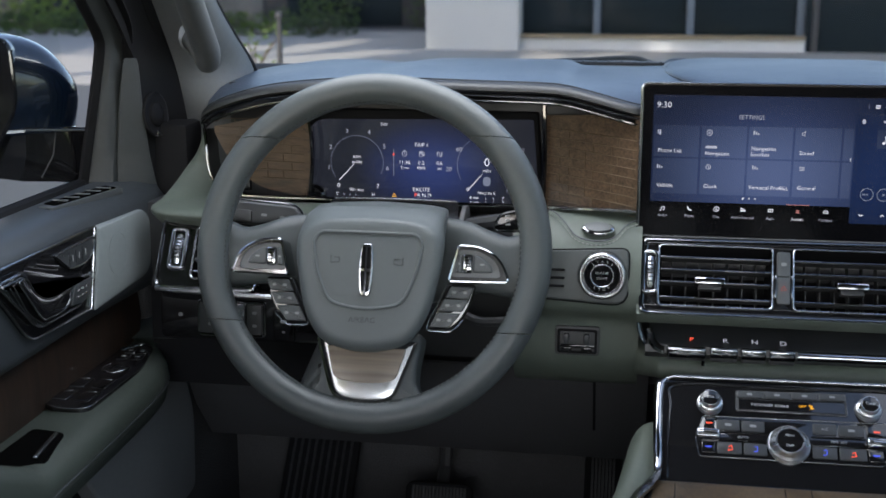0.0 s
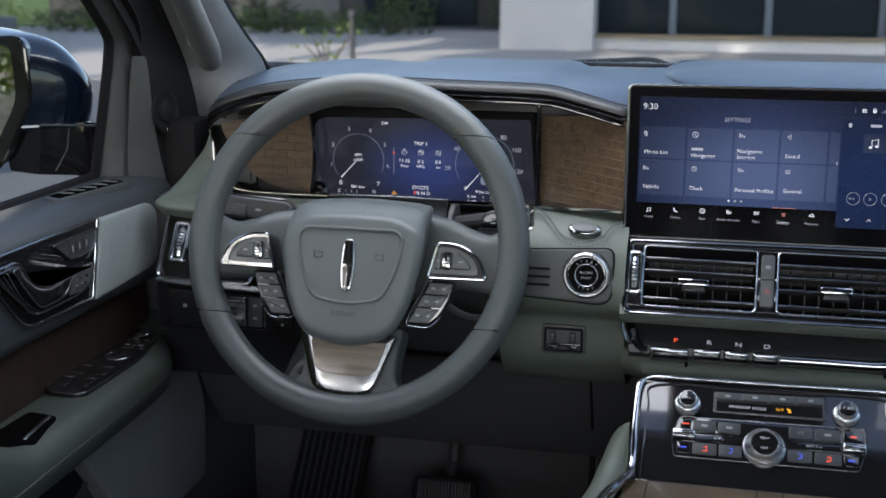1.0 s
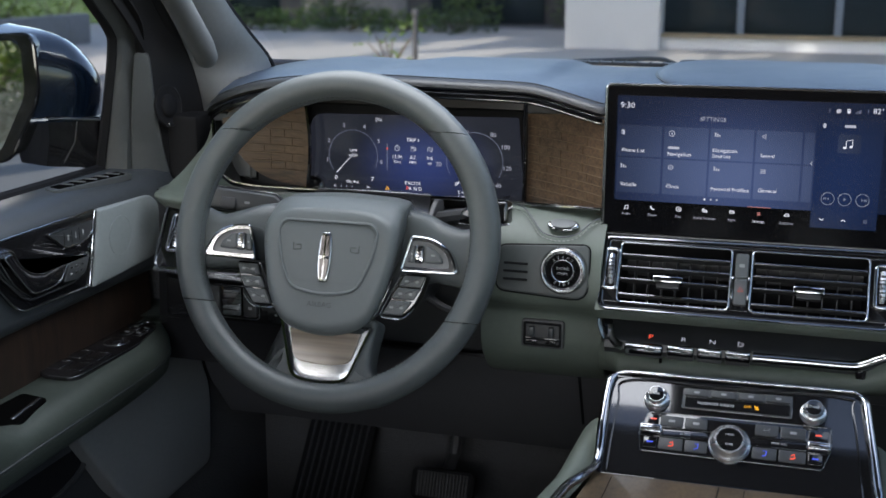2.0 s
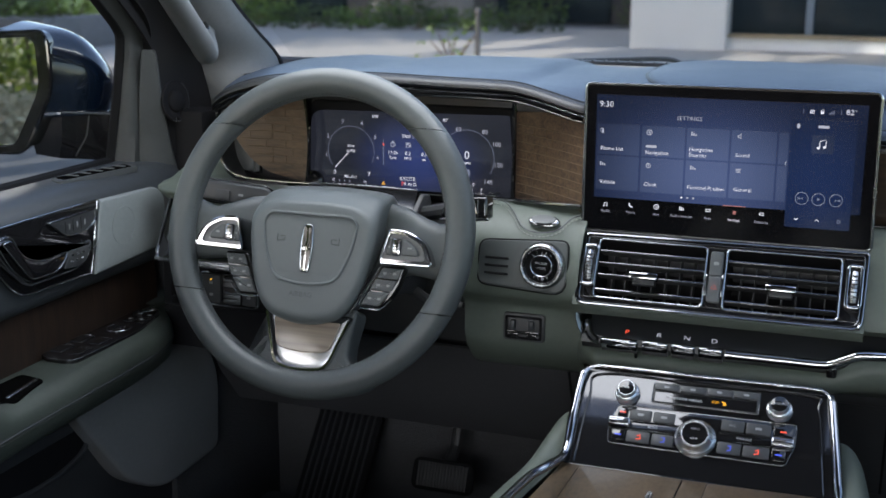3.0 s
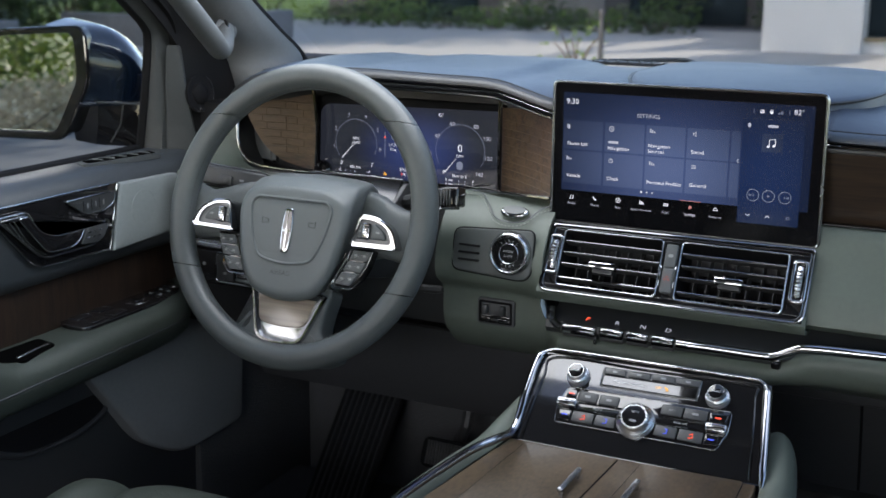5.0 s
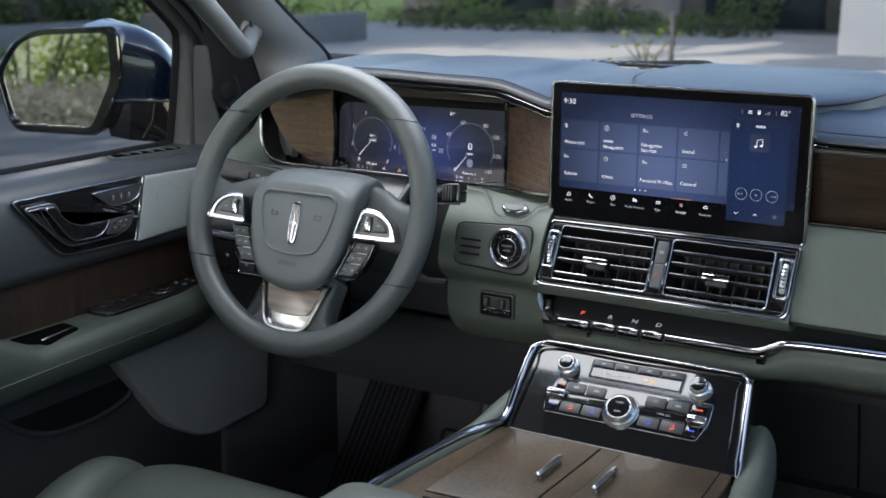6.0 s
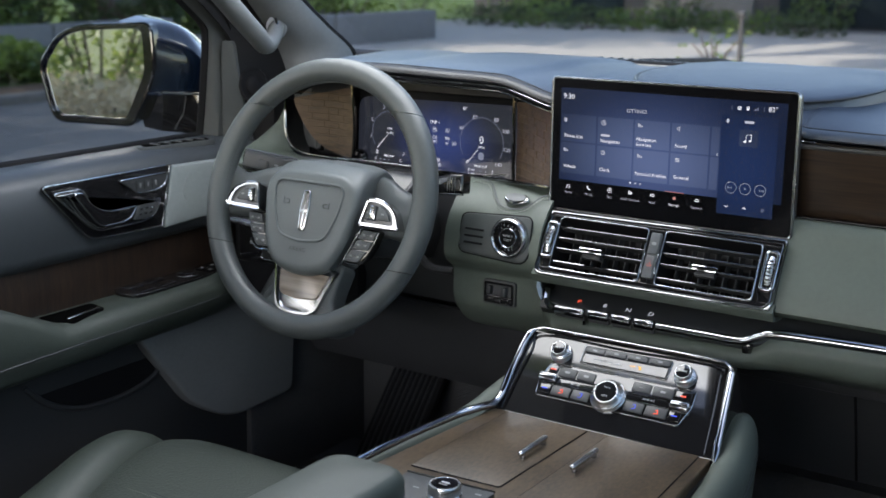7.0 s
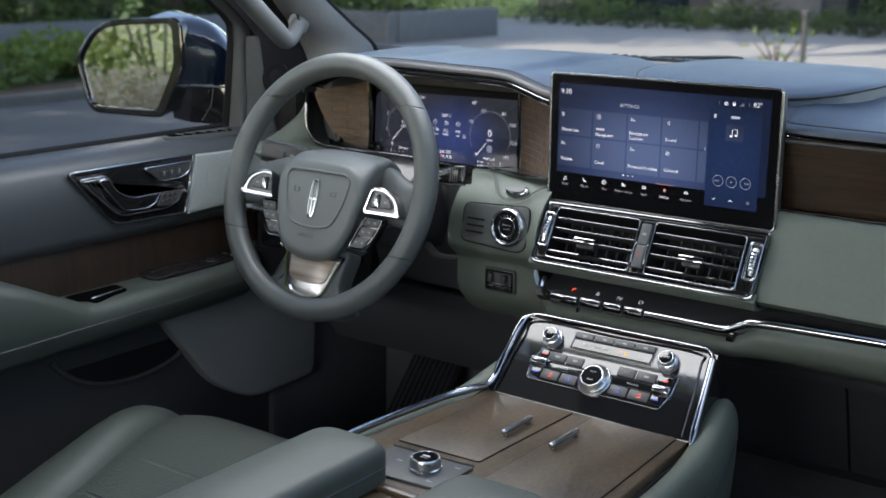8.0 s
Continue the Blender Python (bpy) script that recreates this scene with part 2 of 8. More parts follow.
def finish(ob, smooth=35):
    me = ob.data
    if smooth:
        me.shade_smooth()
        me.set_sharp_from_angle(angle=radians(smooth))
    return ob


def mesh_of(bm, material, name):
    me = bpy.data.meshes.new(name)
    bmesh.ops.recalc_face_normals(bm, faces=bm.faces)
    bm.to_mesh(me)
    bm.free()
    me.materials.append(material)
    return me


def part(name, bm, material, parent, label="", smooth=35, at=None):
    """Links a bmesh (or a ready mesh) as one mesh object under a thing or a part."""
    me = bm if isinstance(bm, bpy.types.Mesh) else mesh_of(bm, material, name)
    ob = new(name, me)
    ob.parent = parent
    m, flat = WHERE.get(parent, (Matrix(), False))
    if flat:
        ob.matrix_parent_inverse = m.inverted()
        WHERE[ob] = (Matrix(), False)
    if at is not None:
        ob.matrix_basis = at
    if label:
        ob["label"] = label
    return finish(ob, smooth)


def solid(name, bm, material, label, category, group="", kind="", smooth=35):
    """A thing of one mesh, in world places."""
    ob = new(name, mesh_of(bm, material, name))
    tagged(ob, label, category, group, kind)
    return finish(ob, smooth)


def facing(o, u, v):
    """A frame at o with x along u, y along v and z towards the viewer."""
    u, v = Vector(u).normalized(), Vector(v).normalized()
    n = u.cross(v)
    m = Matrix((u, v, n)).transposed().to_4x4()
    m.translation = o
    return m


def rrect(cx, cy, w, h, r, n=5):
    pts = []
    r = min(r, w / 2, h / 2)
    for k, (sx, sy) in enumerate(((1, 1), (-1, 1), (-1, -1), (1, -1))):
        for i in range(n + 1):
            a = math.pi / 2 * (k + i / n)
            pts.append((cx + sx * (w / 2 - r) + r * math.cos(a), cy + sy * (h / 2 - r) + r * math.sin(a)))
    return pts


def rounded(pts, r, n=4):
    """A closed outline with each corner rounded by r (or by its own third value)."""
    out, k = [], len(pts)
    for i in range(k):
        p, a, b = Vector(pts[i][:2]), Vector(pts[i - 1][:2]), Vector(pts[(i + 1) % k][:2])
        rr = pts[i][2] if len(pts[i]) > 2 else r
        da, db = (a - p), (b - p)
        d = min(rr, da.length * 0.48, db.length * 0.48)
        q0, q2 = p + da.normalized() * d, p + db.normalized() * d
        for j in range(n + 1):
            t = j / n
            out.append(tuple((1 - t) ** 2 * q0 + 2 * t * (1 - t) * p + t * t * q2))
    return out


def spline(pts, n=6, closed=False):
    """Catmull-Rom through points of any dimension."""
    P = [np.array(p, float) for p in pts]
    k, out = len(P), []
    for i in range(k if closed else k - 1):
        a, b, c, d = (P[(i - 1) % k], P[i], P[(i + 1) % k], P[(i + 2) % k]) if closed else (P[max(i - 1, 0)], P[i], P[i + 1], P[min(i + 2, k - 1)])
        for j in range(n):
            t = j / n
            out.append(tuple(0.5 * (2 * b + (c - a) * t + (2 * a - 5 * b + 4 * c - d) * t * t + (3 * b - a - 3 * c + d) * t ** 3)))
    if not closed:
        out.append(tuple(P[-1]))
    return out


def plate(pts, z0, z1, edge=0.0, steps=3, dome=0.0, bm=None):
    """An outline (x, y) raised from z0 to z1 with a rounded upper edge; dome lifts its middle."""
    bm = bm or bmesh.new()
    pts = [Vector(p) for p in pts]
    area = sum(a.x * b.y - b.x * a.y for a, b in zip(pts, pts[1:] + pts[:1]))
    if area < 0:
        pts.reverse()
    k = len(pts)
    c = sum(pts, Vector((0, 0))) / k
    inward = []
    for i in range(k):
        t = (pts[(i + 1) % k] - pts[i - 1])
        t = t.normalized() if t.length > 1e-9 else Vector((1, 0))
        inward.append(Vector((-t.y, t.x)))
    rings = [[(p.x, p.y, z0) for p in pts]]
    if edge:
        for s in range(steps + 1):
            a = math.pi / 2 * s / steps
            d, h = edge * (1 - math.cos(a)), edge * math.sin(a)
            rings.append([((p + q * d).x, (p + q * d).y, z1 - edge + h) for p, q in zip(pts, inward)])
    else:
        rings.append([(p.x, p.y, z1) for p in pts])
    if dome:
        base = [Vector(p) for p in rings[-1]]
        for f in (0.75, 0.5, 0.25):
            rings.append([(c.x + (p.x - c.x) * f, c.y + (p.y - c.y) * f, z1 + dome * (1 - f * f)) for p in base])
    vs = [[bm.verts.new(p) for p in r] for r in rings]
    for a, b in zip(vs, vs[1:]):
        for i in range(k):
            bm.faces.new((a[i], a[(i + 1) % k], b[(i + 1) % k], b[i]))
    if dome:
        top = bm.verts.new((c.x, c.y, z1 + dome))
        for i in range(k):
            bm.faces.new((vs[-1][i], vs[-1][(i + 1) % k], top))
    else:
        bm.faces.new(vs[-1])
    bm.faces.new(vs[0][::-1])
    return bm


def frame_plate(outer, inner, z0, z1, bm=None):
    """A flat band between two outlines of the same number of points, with thickness."""
    bm = bm or bmesh.new()
    k = len(outer)
    v = [[bm.verts.new((*p, z)) for p in o] for o, z in ((outer, z0), (outer, z1), (inner, z1), (inner, z0))]
    for a, b in zip(v, v[1:] + v[:1]):
        for i in range(k):
            bm.faces.new((a[i], a[(i + 1) % k], b[(i + 1) % k], b[i]))
    return bm


def block(cx, cy, cz, sx, sy, sz, edge=0.002, steps=2, bm=None):
    """A box with rounded edges."""
    bm = bm or bmesh.new()
    made = bmesh.ops.create_cube(bm, size=1.0, matrix=Matrix.Translation((cx, cy, cz)) @ Matrix.Diagonal((sx, sy, sz, 1)))
    if edge:
        es = list({e for v in made["verts"] for e in v.link_edges})
        bmesh.ops.bevel(bm, geom=es, offset=edge, segments=steps, affect="EDGES", profile=0.5)
    return bm


def tube(path, r, closed=False, n=8, flat=1.0, up=None, bm=None):
    """A round or oval rod along a path of 3D points; r may be a list."""
    bm = bm or bmesh.new()
    P = [Vector(p) if len(p) == 3 else Vector((*p, 0)) for p in path]
    k = len(P)
    R = r if isinstance(r, (list, tuple)) else [r] * k
    T = []
    for i in range(k):
        a, b = (P[i - 1], P[(i + 1) % k]) if closed else (P[max(i - 1, 0)], P[min(i + 1, k - 1)])
        T.append((b - a).normalized())
    N = Vector(up) if up else (Vector((0, 0, 1)) if abs(T[0].z) < 0.9 else Vector((1, 0, 0)))
    rings = []
    for p, t, q in zip(P, T, R):
        if up:
            N = Vector(up)
        N = (N - t * N.dot(t)).normalized()
        B = t.cross(N)
        rings.append([bm.verts.new(p + (N * math.cos(a) * q * flat + B * math.sin(a) * q)) for a in (2 * math.pi * j / n for j in range(n))])
    pairs = list(zip(rings, rings[1:])) + ([(rings[-1], rings[0])] if closed else [])
    for a, b in pairs:
        for j in range(n):
            bm.faces.new((a[j], a[(j + 1) % n], b[(j + 1) % n], b[j]))
    if not closed:
        bm.faces.new(rings[0][::-1])
        bm.faces.new(rings[-1])
    return bm


def loft(rings, closed=False, caps=False, bm=None):
    """A skin over rows of points, all rows of the same length; closed: each row is a ring."""
    bm = bm or bmesh.new()
    vs = [[bm.verts.new(p) for p in r] for r in rings]
    k = len(vs[0])
    for a, b in zip(vs, vs[1:]):
        for i in range(k if closed else k - 1):
            bm.faces.new((a[i], a[(i + 1) % k], b[(i + 1) % k], b[i]))
    if caps:
        bm.faces.new(vs[0][::-1])
        bm.faces.new(vs[-1])
    return bm


def thick(bm, d, seen=(0.35, 0.15, 1.60)):
    """Gives an open skin a thickness d, on the side away from the seats."""
    bmesh.ops.recalc_face_normals(bm, faces=bm.faces)
    away = sum(f.normal.dot(Vector(seen) - f.calc_center_median()) * f.calc_area() for f in bm.faces)
    if away < 0:
        bmesh.ops.reverse_faces(bm, faces=bm.faces)
    bm.normal_update()
    bmesh.ops.solidify(bm, geom=list(bm.faces), thickness=d)
    return bm


def lathe(profile, n=32, bm=None, m=None):
    """Turns (radius, height) about z."""
    bm = bm or bmesh.new()
    m = m or Matrix()
    rings = [[bm.verts.new(m @ Vector((r * math.cos(a), r * math.sin(a), z))) for a in (2 * math.pi * i / n for i in range(n))] for r, z in profile]
    for a, b in zip(rings, rings[1:]):
        for i in range(n):
            bm.faces.new((a[i], a[(i + 1) % n], b[(i + 1) % n], b[i]))
    bm.faces.new(rings[0][::-1])
    bm.faces.new(rings[-1])
    return bm


def letters(body, x, y, z, size, material, parent, align="CENTER", bold=0.0, turn=0.0):
    """Words in the built-in font, as a mesh lying in its parent's x-y plane."""
    cu = bpy.data.curves.new("words", "FONT")
    cu.body, cu.size, cu.align_x, cu.align_y = body, size, align, "CENTER"
    cu.extrude, cu.offset, cu.resolution_u = 0.00008, bold - 0.008 * size, 2
    tmp = new("words", cu)
    me = bpy.data.meshes.new_from_object(tmp)
    bpy.data.objects.remove(tmp)
    bpy.data.curves.remove(cu)
    me.materials.clear()
    me.materials.append(material)
    return part("lettering", me, material, parent, smooth=0, at=pose(x, y, z, 0, 0, turn))


def bar(x, y, z, w, h, material, parent, name="marking"):
    """A plain printed bar."""
    return part(name, plate(rrect(x, y, w, h, h * 0.3, 2), z - 0.00005, z + 0.0001), material, parent, smooth=0)


def stitches(path, r, material, parent, length=0.004, gap=0.0025, name="stitching"):
    """A row of short raised threads along a path, in one mesh."""
    P = [Vector(p) for p in path]
    run = [0.0]
    for a, b in zip(P, P[1:]):
        run.append(run[-1] + (b - a).length)
    bm = bmesh.new()

    def at(s):
        k = max(i for i in range(len(P) - 1) if run[i] <= s + 1e-9)
        return P[k].lerp(P[k + 1], min(1.0, (s - run[k]) / max(run[k + 1] - run[k], 1e-9)))

    s = gap
    while s + length < run[-1]:
        tube([at(s), at(s + length * 0.5), at(s + length)], [r * 0.6, r, r * 0.6], n=4, bm=bm)
        s += length + gap
    return part(name, bm, material, parent)

# ---------------------------------------------------------------- dashboard
CX = 0.163          # middle of the car
EDGE = [(-0.569, 1.492, 1.294), (-0.560, 1.482, 1.301), (-0.540, 1.468, 1.311), (-0.500, 1.445, 1.325), (-0.450, 1.428, 1.337), (-0.380, 1.418, 1.345),
        (-0.300, 1.415, 1.348), (-0.190, 1.418, 1.3455), (-0.120, 1.420, 1.344), (-0.090, 1.418, 1.3415), (-0.055, 1.408, 1.3345), (-0.008, 1.400, 1.3235),
        (0.020, 1.424, 1.319), (0.180, 1.430, 1.313), (0.310, 1.426, 1.307), (0.350, 1.408, 1.306), (0.550, 1.405, 1.305), (0.760, 1.415, 1.302), (0.965, 1.440, 1.290)]
edge = spline(EDGE, 5)

dashboard = thing("dashboard", pose(CX, 1.55, 0.62), "sage leather dashboard with dark sky-tinted top pad and wood bands", "dashboard", flat=True)


def crown(x):
    """Height of the pad's highest line at x."""
    left = max(0.0, (-0.44 - x) / 0.22)
    step = min(1.0, max(0.0, (x + 0.115) / 0.03))
    dip = math.exp(-((x + 0.345) / 0.035) ** 2)
    lobe = min(1.0, max(0.0, (-0.30 - x) / 0.06))
    return 1.3665 - 0.0045 * lobe - 0.045 * left ** 1.6 - 0.003 * dip - 0.008 * step * step * (3 - 2 * step) - 0.030 * min(1.0, max(0.0, (x - 0.30) / 0.11))


def pad_rows(x, y, z):
    c = max(crown(x), z + 0.010)
    base = 1.985 - 0.16 * ((x - CX) / 0.8) ** 2
    return [(x, y + 0.010, z + 0.0130), (x, y + 0.030, z + 0.4 * (c - z) + 0.007), (x, y + 0.075, z + 0.75 * (c - z) + 0.002),
            (x, y + 0.14, c - 0.003), (x, y + 0.23, c), (x, y + 0.34, c - 0.005), (x, (y + 0.34 + base) / 2, c - 0.018), (x, base, c - 0.048)]


part("top_pad", thick(loft([pad_rows(*p) for p in edge]), 0.012), DASH_TOP, dashboard, "dark grained grey-blue leather top pad, sky tint in its colour", smooth=60)


def hood_rows(pts):
    return thick(loft([[(x, y + 0.020, z + 0.003), (x, y + 0.002, z + 0.002), (x, y - 0.005, z + 0.005), (x, y - 0.005, z + 0.0095), (x, y + 0.001, z + 0.0135), (x, y + 0.012, z + 0.0150)] for x, y, z in pts]), 0.004)


turn = next(i for i, p in enumerate(edge) if p[0] > 0.05)
part("hood_band", hood_rows(edge[:turn + 1]), HOOD_BLACK, dashboard, "black padded hood edge", smooth=60)
part("hood_band", hood_rows(edge[turn:]), DASH_TOP, dashboard, "dark grey-blue leather hood edge, sky tint in its colour", smooth=60)
part("chrome_line", tube([(x, y - 0.0005, z - 0.0004) for x, y, z in edge if x > -0.585], 0.0017, n=8), DIM_CHROME, dashboard, "polished chrome line under the hood")
part("chrome_underline", tube([(x, y + 0.001, z - 0.0075) for x, y, z in edge if -0.555 < x < 0.0], 0.0010, n=6), RELEASE, dashboard)
part("underline_band", thick(loft([[(x, y + 0.0035, z - 0.001), (x, y + 0.0040, z - 0.010)] for x, y, z in edge if x < 0.0]), 0.002), PIANO, dashboard, "glossy black band below the chrome line")
part("hood_seam", tube([(x, y + 0.0105, z + 0.0150) for x, y, z in edge], 0.0011, n=5), HOOD_BLACK, dashboard)

# speaker pad let into the top
def hump_point(a):
    """The outline of the cover, squarer at its front corner beside the screen."""
    c, d = math.cos(a), math.sin(a)
    p, q = (0.52, 0.68) if c > 0 > d else (0.7, 0.85)
    return 0.200 + 0.174 * math.copysign(abs(c) ** p, c), 1.680 + 0.225 * math.copysign(abs(d) ** q, d)


hump = [hump_point(2 * math.pi * (i + 0.5) / 60) for i in range(60)]


def hump_z(x, y):
    f = min(1.0, max(0.0, (y - 1.44) / 0.18))
    return 1.3645 - 0.020 * (1 - f) ** 2 - 0.02 * max(0.0, (y - 1.74) / 0.2) ** 2 - (0.009 if x > 0.2 else 0.006) * ((x - 0.2) / 0.18) ** 4


part("speaker_cover", loft([[(0.20 + (x - 0.20) * f, 1.68 + (y - 1.68) * f, hump_z(0.20 + (x - 0.20) * f, 1.68 + (y - 1.68) * f) + h) for x, y in hump] for f, h in ((1.0, -0.034), (1.0, -0.0060), (0.985, -0.0018), (0.95, 0.0), (0.8, 0.0010), (0.4, 0.0014), (0.02, 0.0014))], closed=True, caps=True),
     DASH_TOP, dashboard, "raised oval speaker cover", smooth=60)
part("cover_seam", tube([(0.2 + (x - 0.2) * 1.006, 1.68 + (y - 1.68) * 1.006, hump_z(x, y) - 0.0030) for x, y in hump], 0.0022, closed=True, n=5), HOOD_BLACK, dashboard)

# defroster slot and light sensor at the glass
part("defroster_slot", block(CX - 0.20, 1.925, 1.343, 0.34, 0.018, 0.006, 0.002), BLACK_PLASTIC, dashboard)
for i in range(17):
    part("slot_rib", block(CX - 0.36 + i * 0.02, 1.925, 1.3465, 0.0025, 0.018, 0.002, 0), GREY_PLASTIC, dashboard)
part("light_sensor", lathe([(0.022, 0), (0.022, 0.004), (0.014, 0.009), (0.004, 0.010)], 20, m=Matrix.Translation((0.05, 1.88, 1.346))), GREY_PLASTIC, dashboard)

# recess of the instruments
recess = [p for p in edge if -0.60 < p[0] < -0.004]
part("recess_roof", loft([[(x, y + 0.004, z + 0.001), (x, y + 0.05, z - 0.004), (x, 1.545, min(z, 1.330) - 0.006)] for x, y, z in recess]), RUBBER, dashboard)
LIP = spline([(-0.5737, 1.512, 1.2834), (-0.569, 1.504, 1.264), (-0.5665, 1.500, 1.238), (-0.5600, 1.498, 1.219), (-0.5470, 1.499, 1.2045), (-0.524, 1.498, 1.1985), (-0.480, 1.4975, 1.1965), (-0.40, 1.490, 1.198), (-0.28, 1.465, 1.202),
              (-0.18, 1.435, 1.2085), (-0.09, 1.409, 1.213), (-0.005, 1.391, 1.215)], 5)
part("recess_floor", loft([[p, (p[0], p[1] + 0.05, p[2] - 0.006), (p[0], 1.55, p[2] - 0.016)] for p in LIP]), PIANO, dashboard)
part("recess_back", block(-0.28, 1.552, 1.262, 0.54, 0.008, 0.16, 0.001), BLACK_PLASTIC, dashboard)
part("lower_chrome_line", tube(LIP, 0.0025, n=8), DIM_CHROME, dashboard, "thin chrome line round the instruments")


def wing(a, b, bow, rows=17, cut=None, bulge=0.0):
    """A slightly hollow veneer panel from the upright a to the upright b, each (x, y, low, high)."""
    out = []
    for i in range(rows):
        f = i / (rows - 1)
        x, y = a[0] + (b[0] - a[0]) * f, a[1] + (b[1] - a[1]) * f + bow * math.sin(math.pi * f)
        lo, hi = a[2] + (b[2] - a[2]) * f, a[3] + (b[3] - a[3]) * f
        if cut:
            lo += 0.010 + cut * f ** 4
        out.append([(x + bulge * (1 - f) * math.sin(math.pi * j / 6), y, lo + (hi - lo) * j / 6) for j in range(7)])
    return thick(loft(out), 0.004)


part("wood_panel", wing((-0.120, 1.500, 1.196, 1.312), (-0.003, 1.398, 1.214, 1.326), 0.006), WOOD, dashboard, "straight-grained brown wood panel")
part("wood_panel", wing((-0.437, 1.515, 1.186, 1.312), (-0.5625, 1.519, 1.194, 1.286), 0.008, cut=0.074, bulge=0.006), WOOD, dashboard, "straight-grained brown wood panel")
for x, y, lo, hi, out in ((-0.1225, 1.497, 1.194, 1.325, 0.002), (-0.4330, 1.5100, 1.186, 1.325, 0.008)):
    part("panel_edge", tube(spline([(x, y, lo), (x + out, y - 0.004, (lo + hi) / 2), (x, y, hi)], 5), 0.003, n=6), PIANO, dashboard)
# fine lines between the veneer pieces
def on_wing(a, b, bow, f, z):
    return (a[0] + (b[0] - a[0]) * f, a[1] + (b[1] - a[1]) * f + bow * math.sin(math.pi * f) - 0.0011, z)


for a, b, bow, left in (((-0.120, 1.500), (-0.003, 1.398), 0.006, False), ((-0.437, 1.515), (-0.5625, 1.519), 0.008, True)):
    rnd = random.Random(5 if left else 9)
    for k in range(9):
        z = 1.207 + 0.0112 * k
        f1 = 0.97 if not left else min(0.95, 0.95 * (max(0.0, z - 1.213) / 0.070) ** 0.25)
        part("veneer_joint", tube([on_wing(a, b, bow, 0.02 + (f1 - 0.02) * t / 6, z) for t in range(7)], 0.00055, n=4), VENEER_LINE, dashboard)
        for f in (0.16 + 0.10 * (k % 2), 0.44 + 0.08 * (k % 3 == 0), 0.72 + 0.06 * (k % 2)):
            if f < f1 - 0.05 and k < 8:
                part("veneer_joint", tube([on_wing(a, b, bow, f, z), on_wing(a, b, bow, f, z + 0.0112)], 0.00050, n=4), VENEER_LINE, dashboard)

# leather face on the driver's side
FACE = [(1.455, 1.207), (1.425, 1.210), (1.405, 1.207), (1.380, 1.190), (1.360, 1.165), (1.350, 1.140), (1.348, 1.115), (1.354, 1.102), (1.370, 1.090),
        (1.374, 1.078), (1.375, 1.045), (1.388, 1.022), (1.420, 0.995), (1.480, 0.972), (1.56, 0.957)]
face = spline(FACE, 3)


def face_at(x):
    s = 0.030 * max(0.0, (-0.42 - x) / 0.2)
    return [(x, y + s * 1.6, z) for y, z in face]


part("driver_face", thick(loft([face_at(x) for x in np.linspace(-0.146, 0.004, 7)]), 0.005), LEATHER, dashboard, "sage green leather face", smooth=60)
# dash end: the leather runs out from the chrome lip to the vent and turns down at the door
END_FRONT = spline([(-0.577, 1.514, 1.272), (-0.584, 1.508, 1.252), (-0.592, 1.496, 1.238), (-0.599, 1.466, 1.219), (-0.602, 1.430, 1.206), (-0.600, 1.394, 1.1965), (-0.500, 1.382, 1.1935), (-0.36, 1.384, 1.192)], 5)


def end_row(p, q):
    p, q = np.array(p), np.array(q)
    rise = np.array((0, 0, 1.0))
    return [tuple(p + (q - p) * k + rise * h) for k, h in ((0.0, -0.0065), (0.06, -0.0035), (0.3, 0.0015), (0.6, 0.0040), (0.85, 0.0030), (1.0, 0.0))] + [tuple(q + np.array((0, -0.001, -0.004))), tuple(q + np.array((0, 0.006, -0.010))), tuple(q + np.array((0, 0.024, -0.022)))]


lip_end = [p for p in LIP if p[0] < -0.355]
part("dash_end", thick(loft([end_row(lip_end[round(i * (len(lip_end) - 1) / 34)], END_FRONT[round(i * (len(END_FRONT) - 1) / 34)]) for i in range(35)]), 0.004), LEATHER, dashboard, "sage green leather dash end", smooth=70)
part("end_filler", block(-0.622, 1.535, 1.215, 0.052, 0.06, 0.150, 0.008), RUBBER, dashboard)
part("column_face", thick(loft([[(x, 1.470, 1.190), (x, 1.43, 1.186), (x, 1.425, 1.15), (x, 1.44, 1.08), (x, 1.47, 1.00)] for x in (-0.40, -0.27, -0.135)]), 0.004), BLACK_PLASTIC, dashboard)
part("face_end", loft([[(-0.146, y, z) for y, z in face], [(-0.146, y + 0.09, z - 0.01) for y, z in face]]), BLACK_PLASTIC, dashboard)
seam = spline([(-0.132, 1.4015, 1.2065), (-0.105, 1.399, 1.2055), (-0.088, 1.385, 1.196), (-0.072, 1.3705, 1.1815), (-0.050, 1.3665, 1.177), (-0.028, 1.3705, 1.1815), (-0.014, 1.383, 1.194), (0.0, 1.390, 1.199)], 6)
stitches([(x, y - 0.0024, z + 0.0026) for x, y, z in seam], 0.0010, STITCH, dashboard, 0.0034, 0.0018)
part("roll_seam", tube([(x, y + 0.0020, z + 0.0066) for x, y, z in seam], 0.0008, n=5), LEATHER_DARK, dashboard)

# centre and passenger side
def side_rows(x, top, j):
    return [(x, 1.412, top), (x, 1.401, top - 0.001), (x, 1.395, top - 0.012), (x, 1.383, 1.172), (x, 1.366, 1.142), (x, 1.354, 1.118), (x, 1.352, 1.106), (x, 1.362, 1.098), (x, 1.40, 1.095)]


part("passenger_face", thick(loft([side_rows(x, 1.212, 0) for x in np.linspace(0.325, 0.968, 12)]), 0.005), LEATHER, dashboard, "sage green leather face", smooth=60)
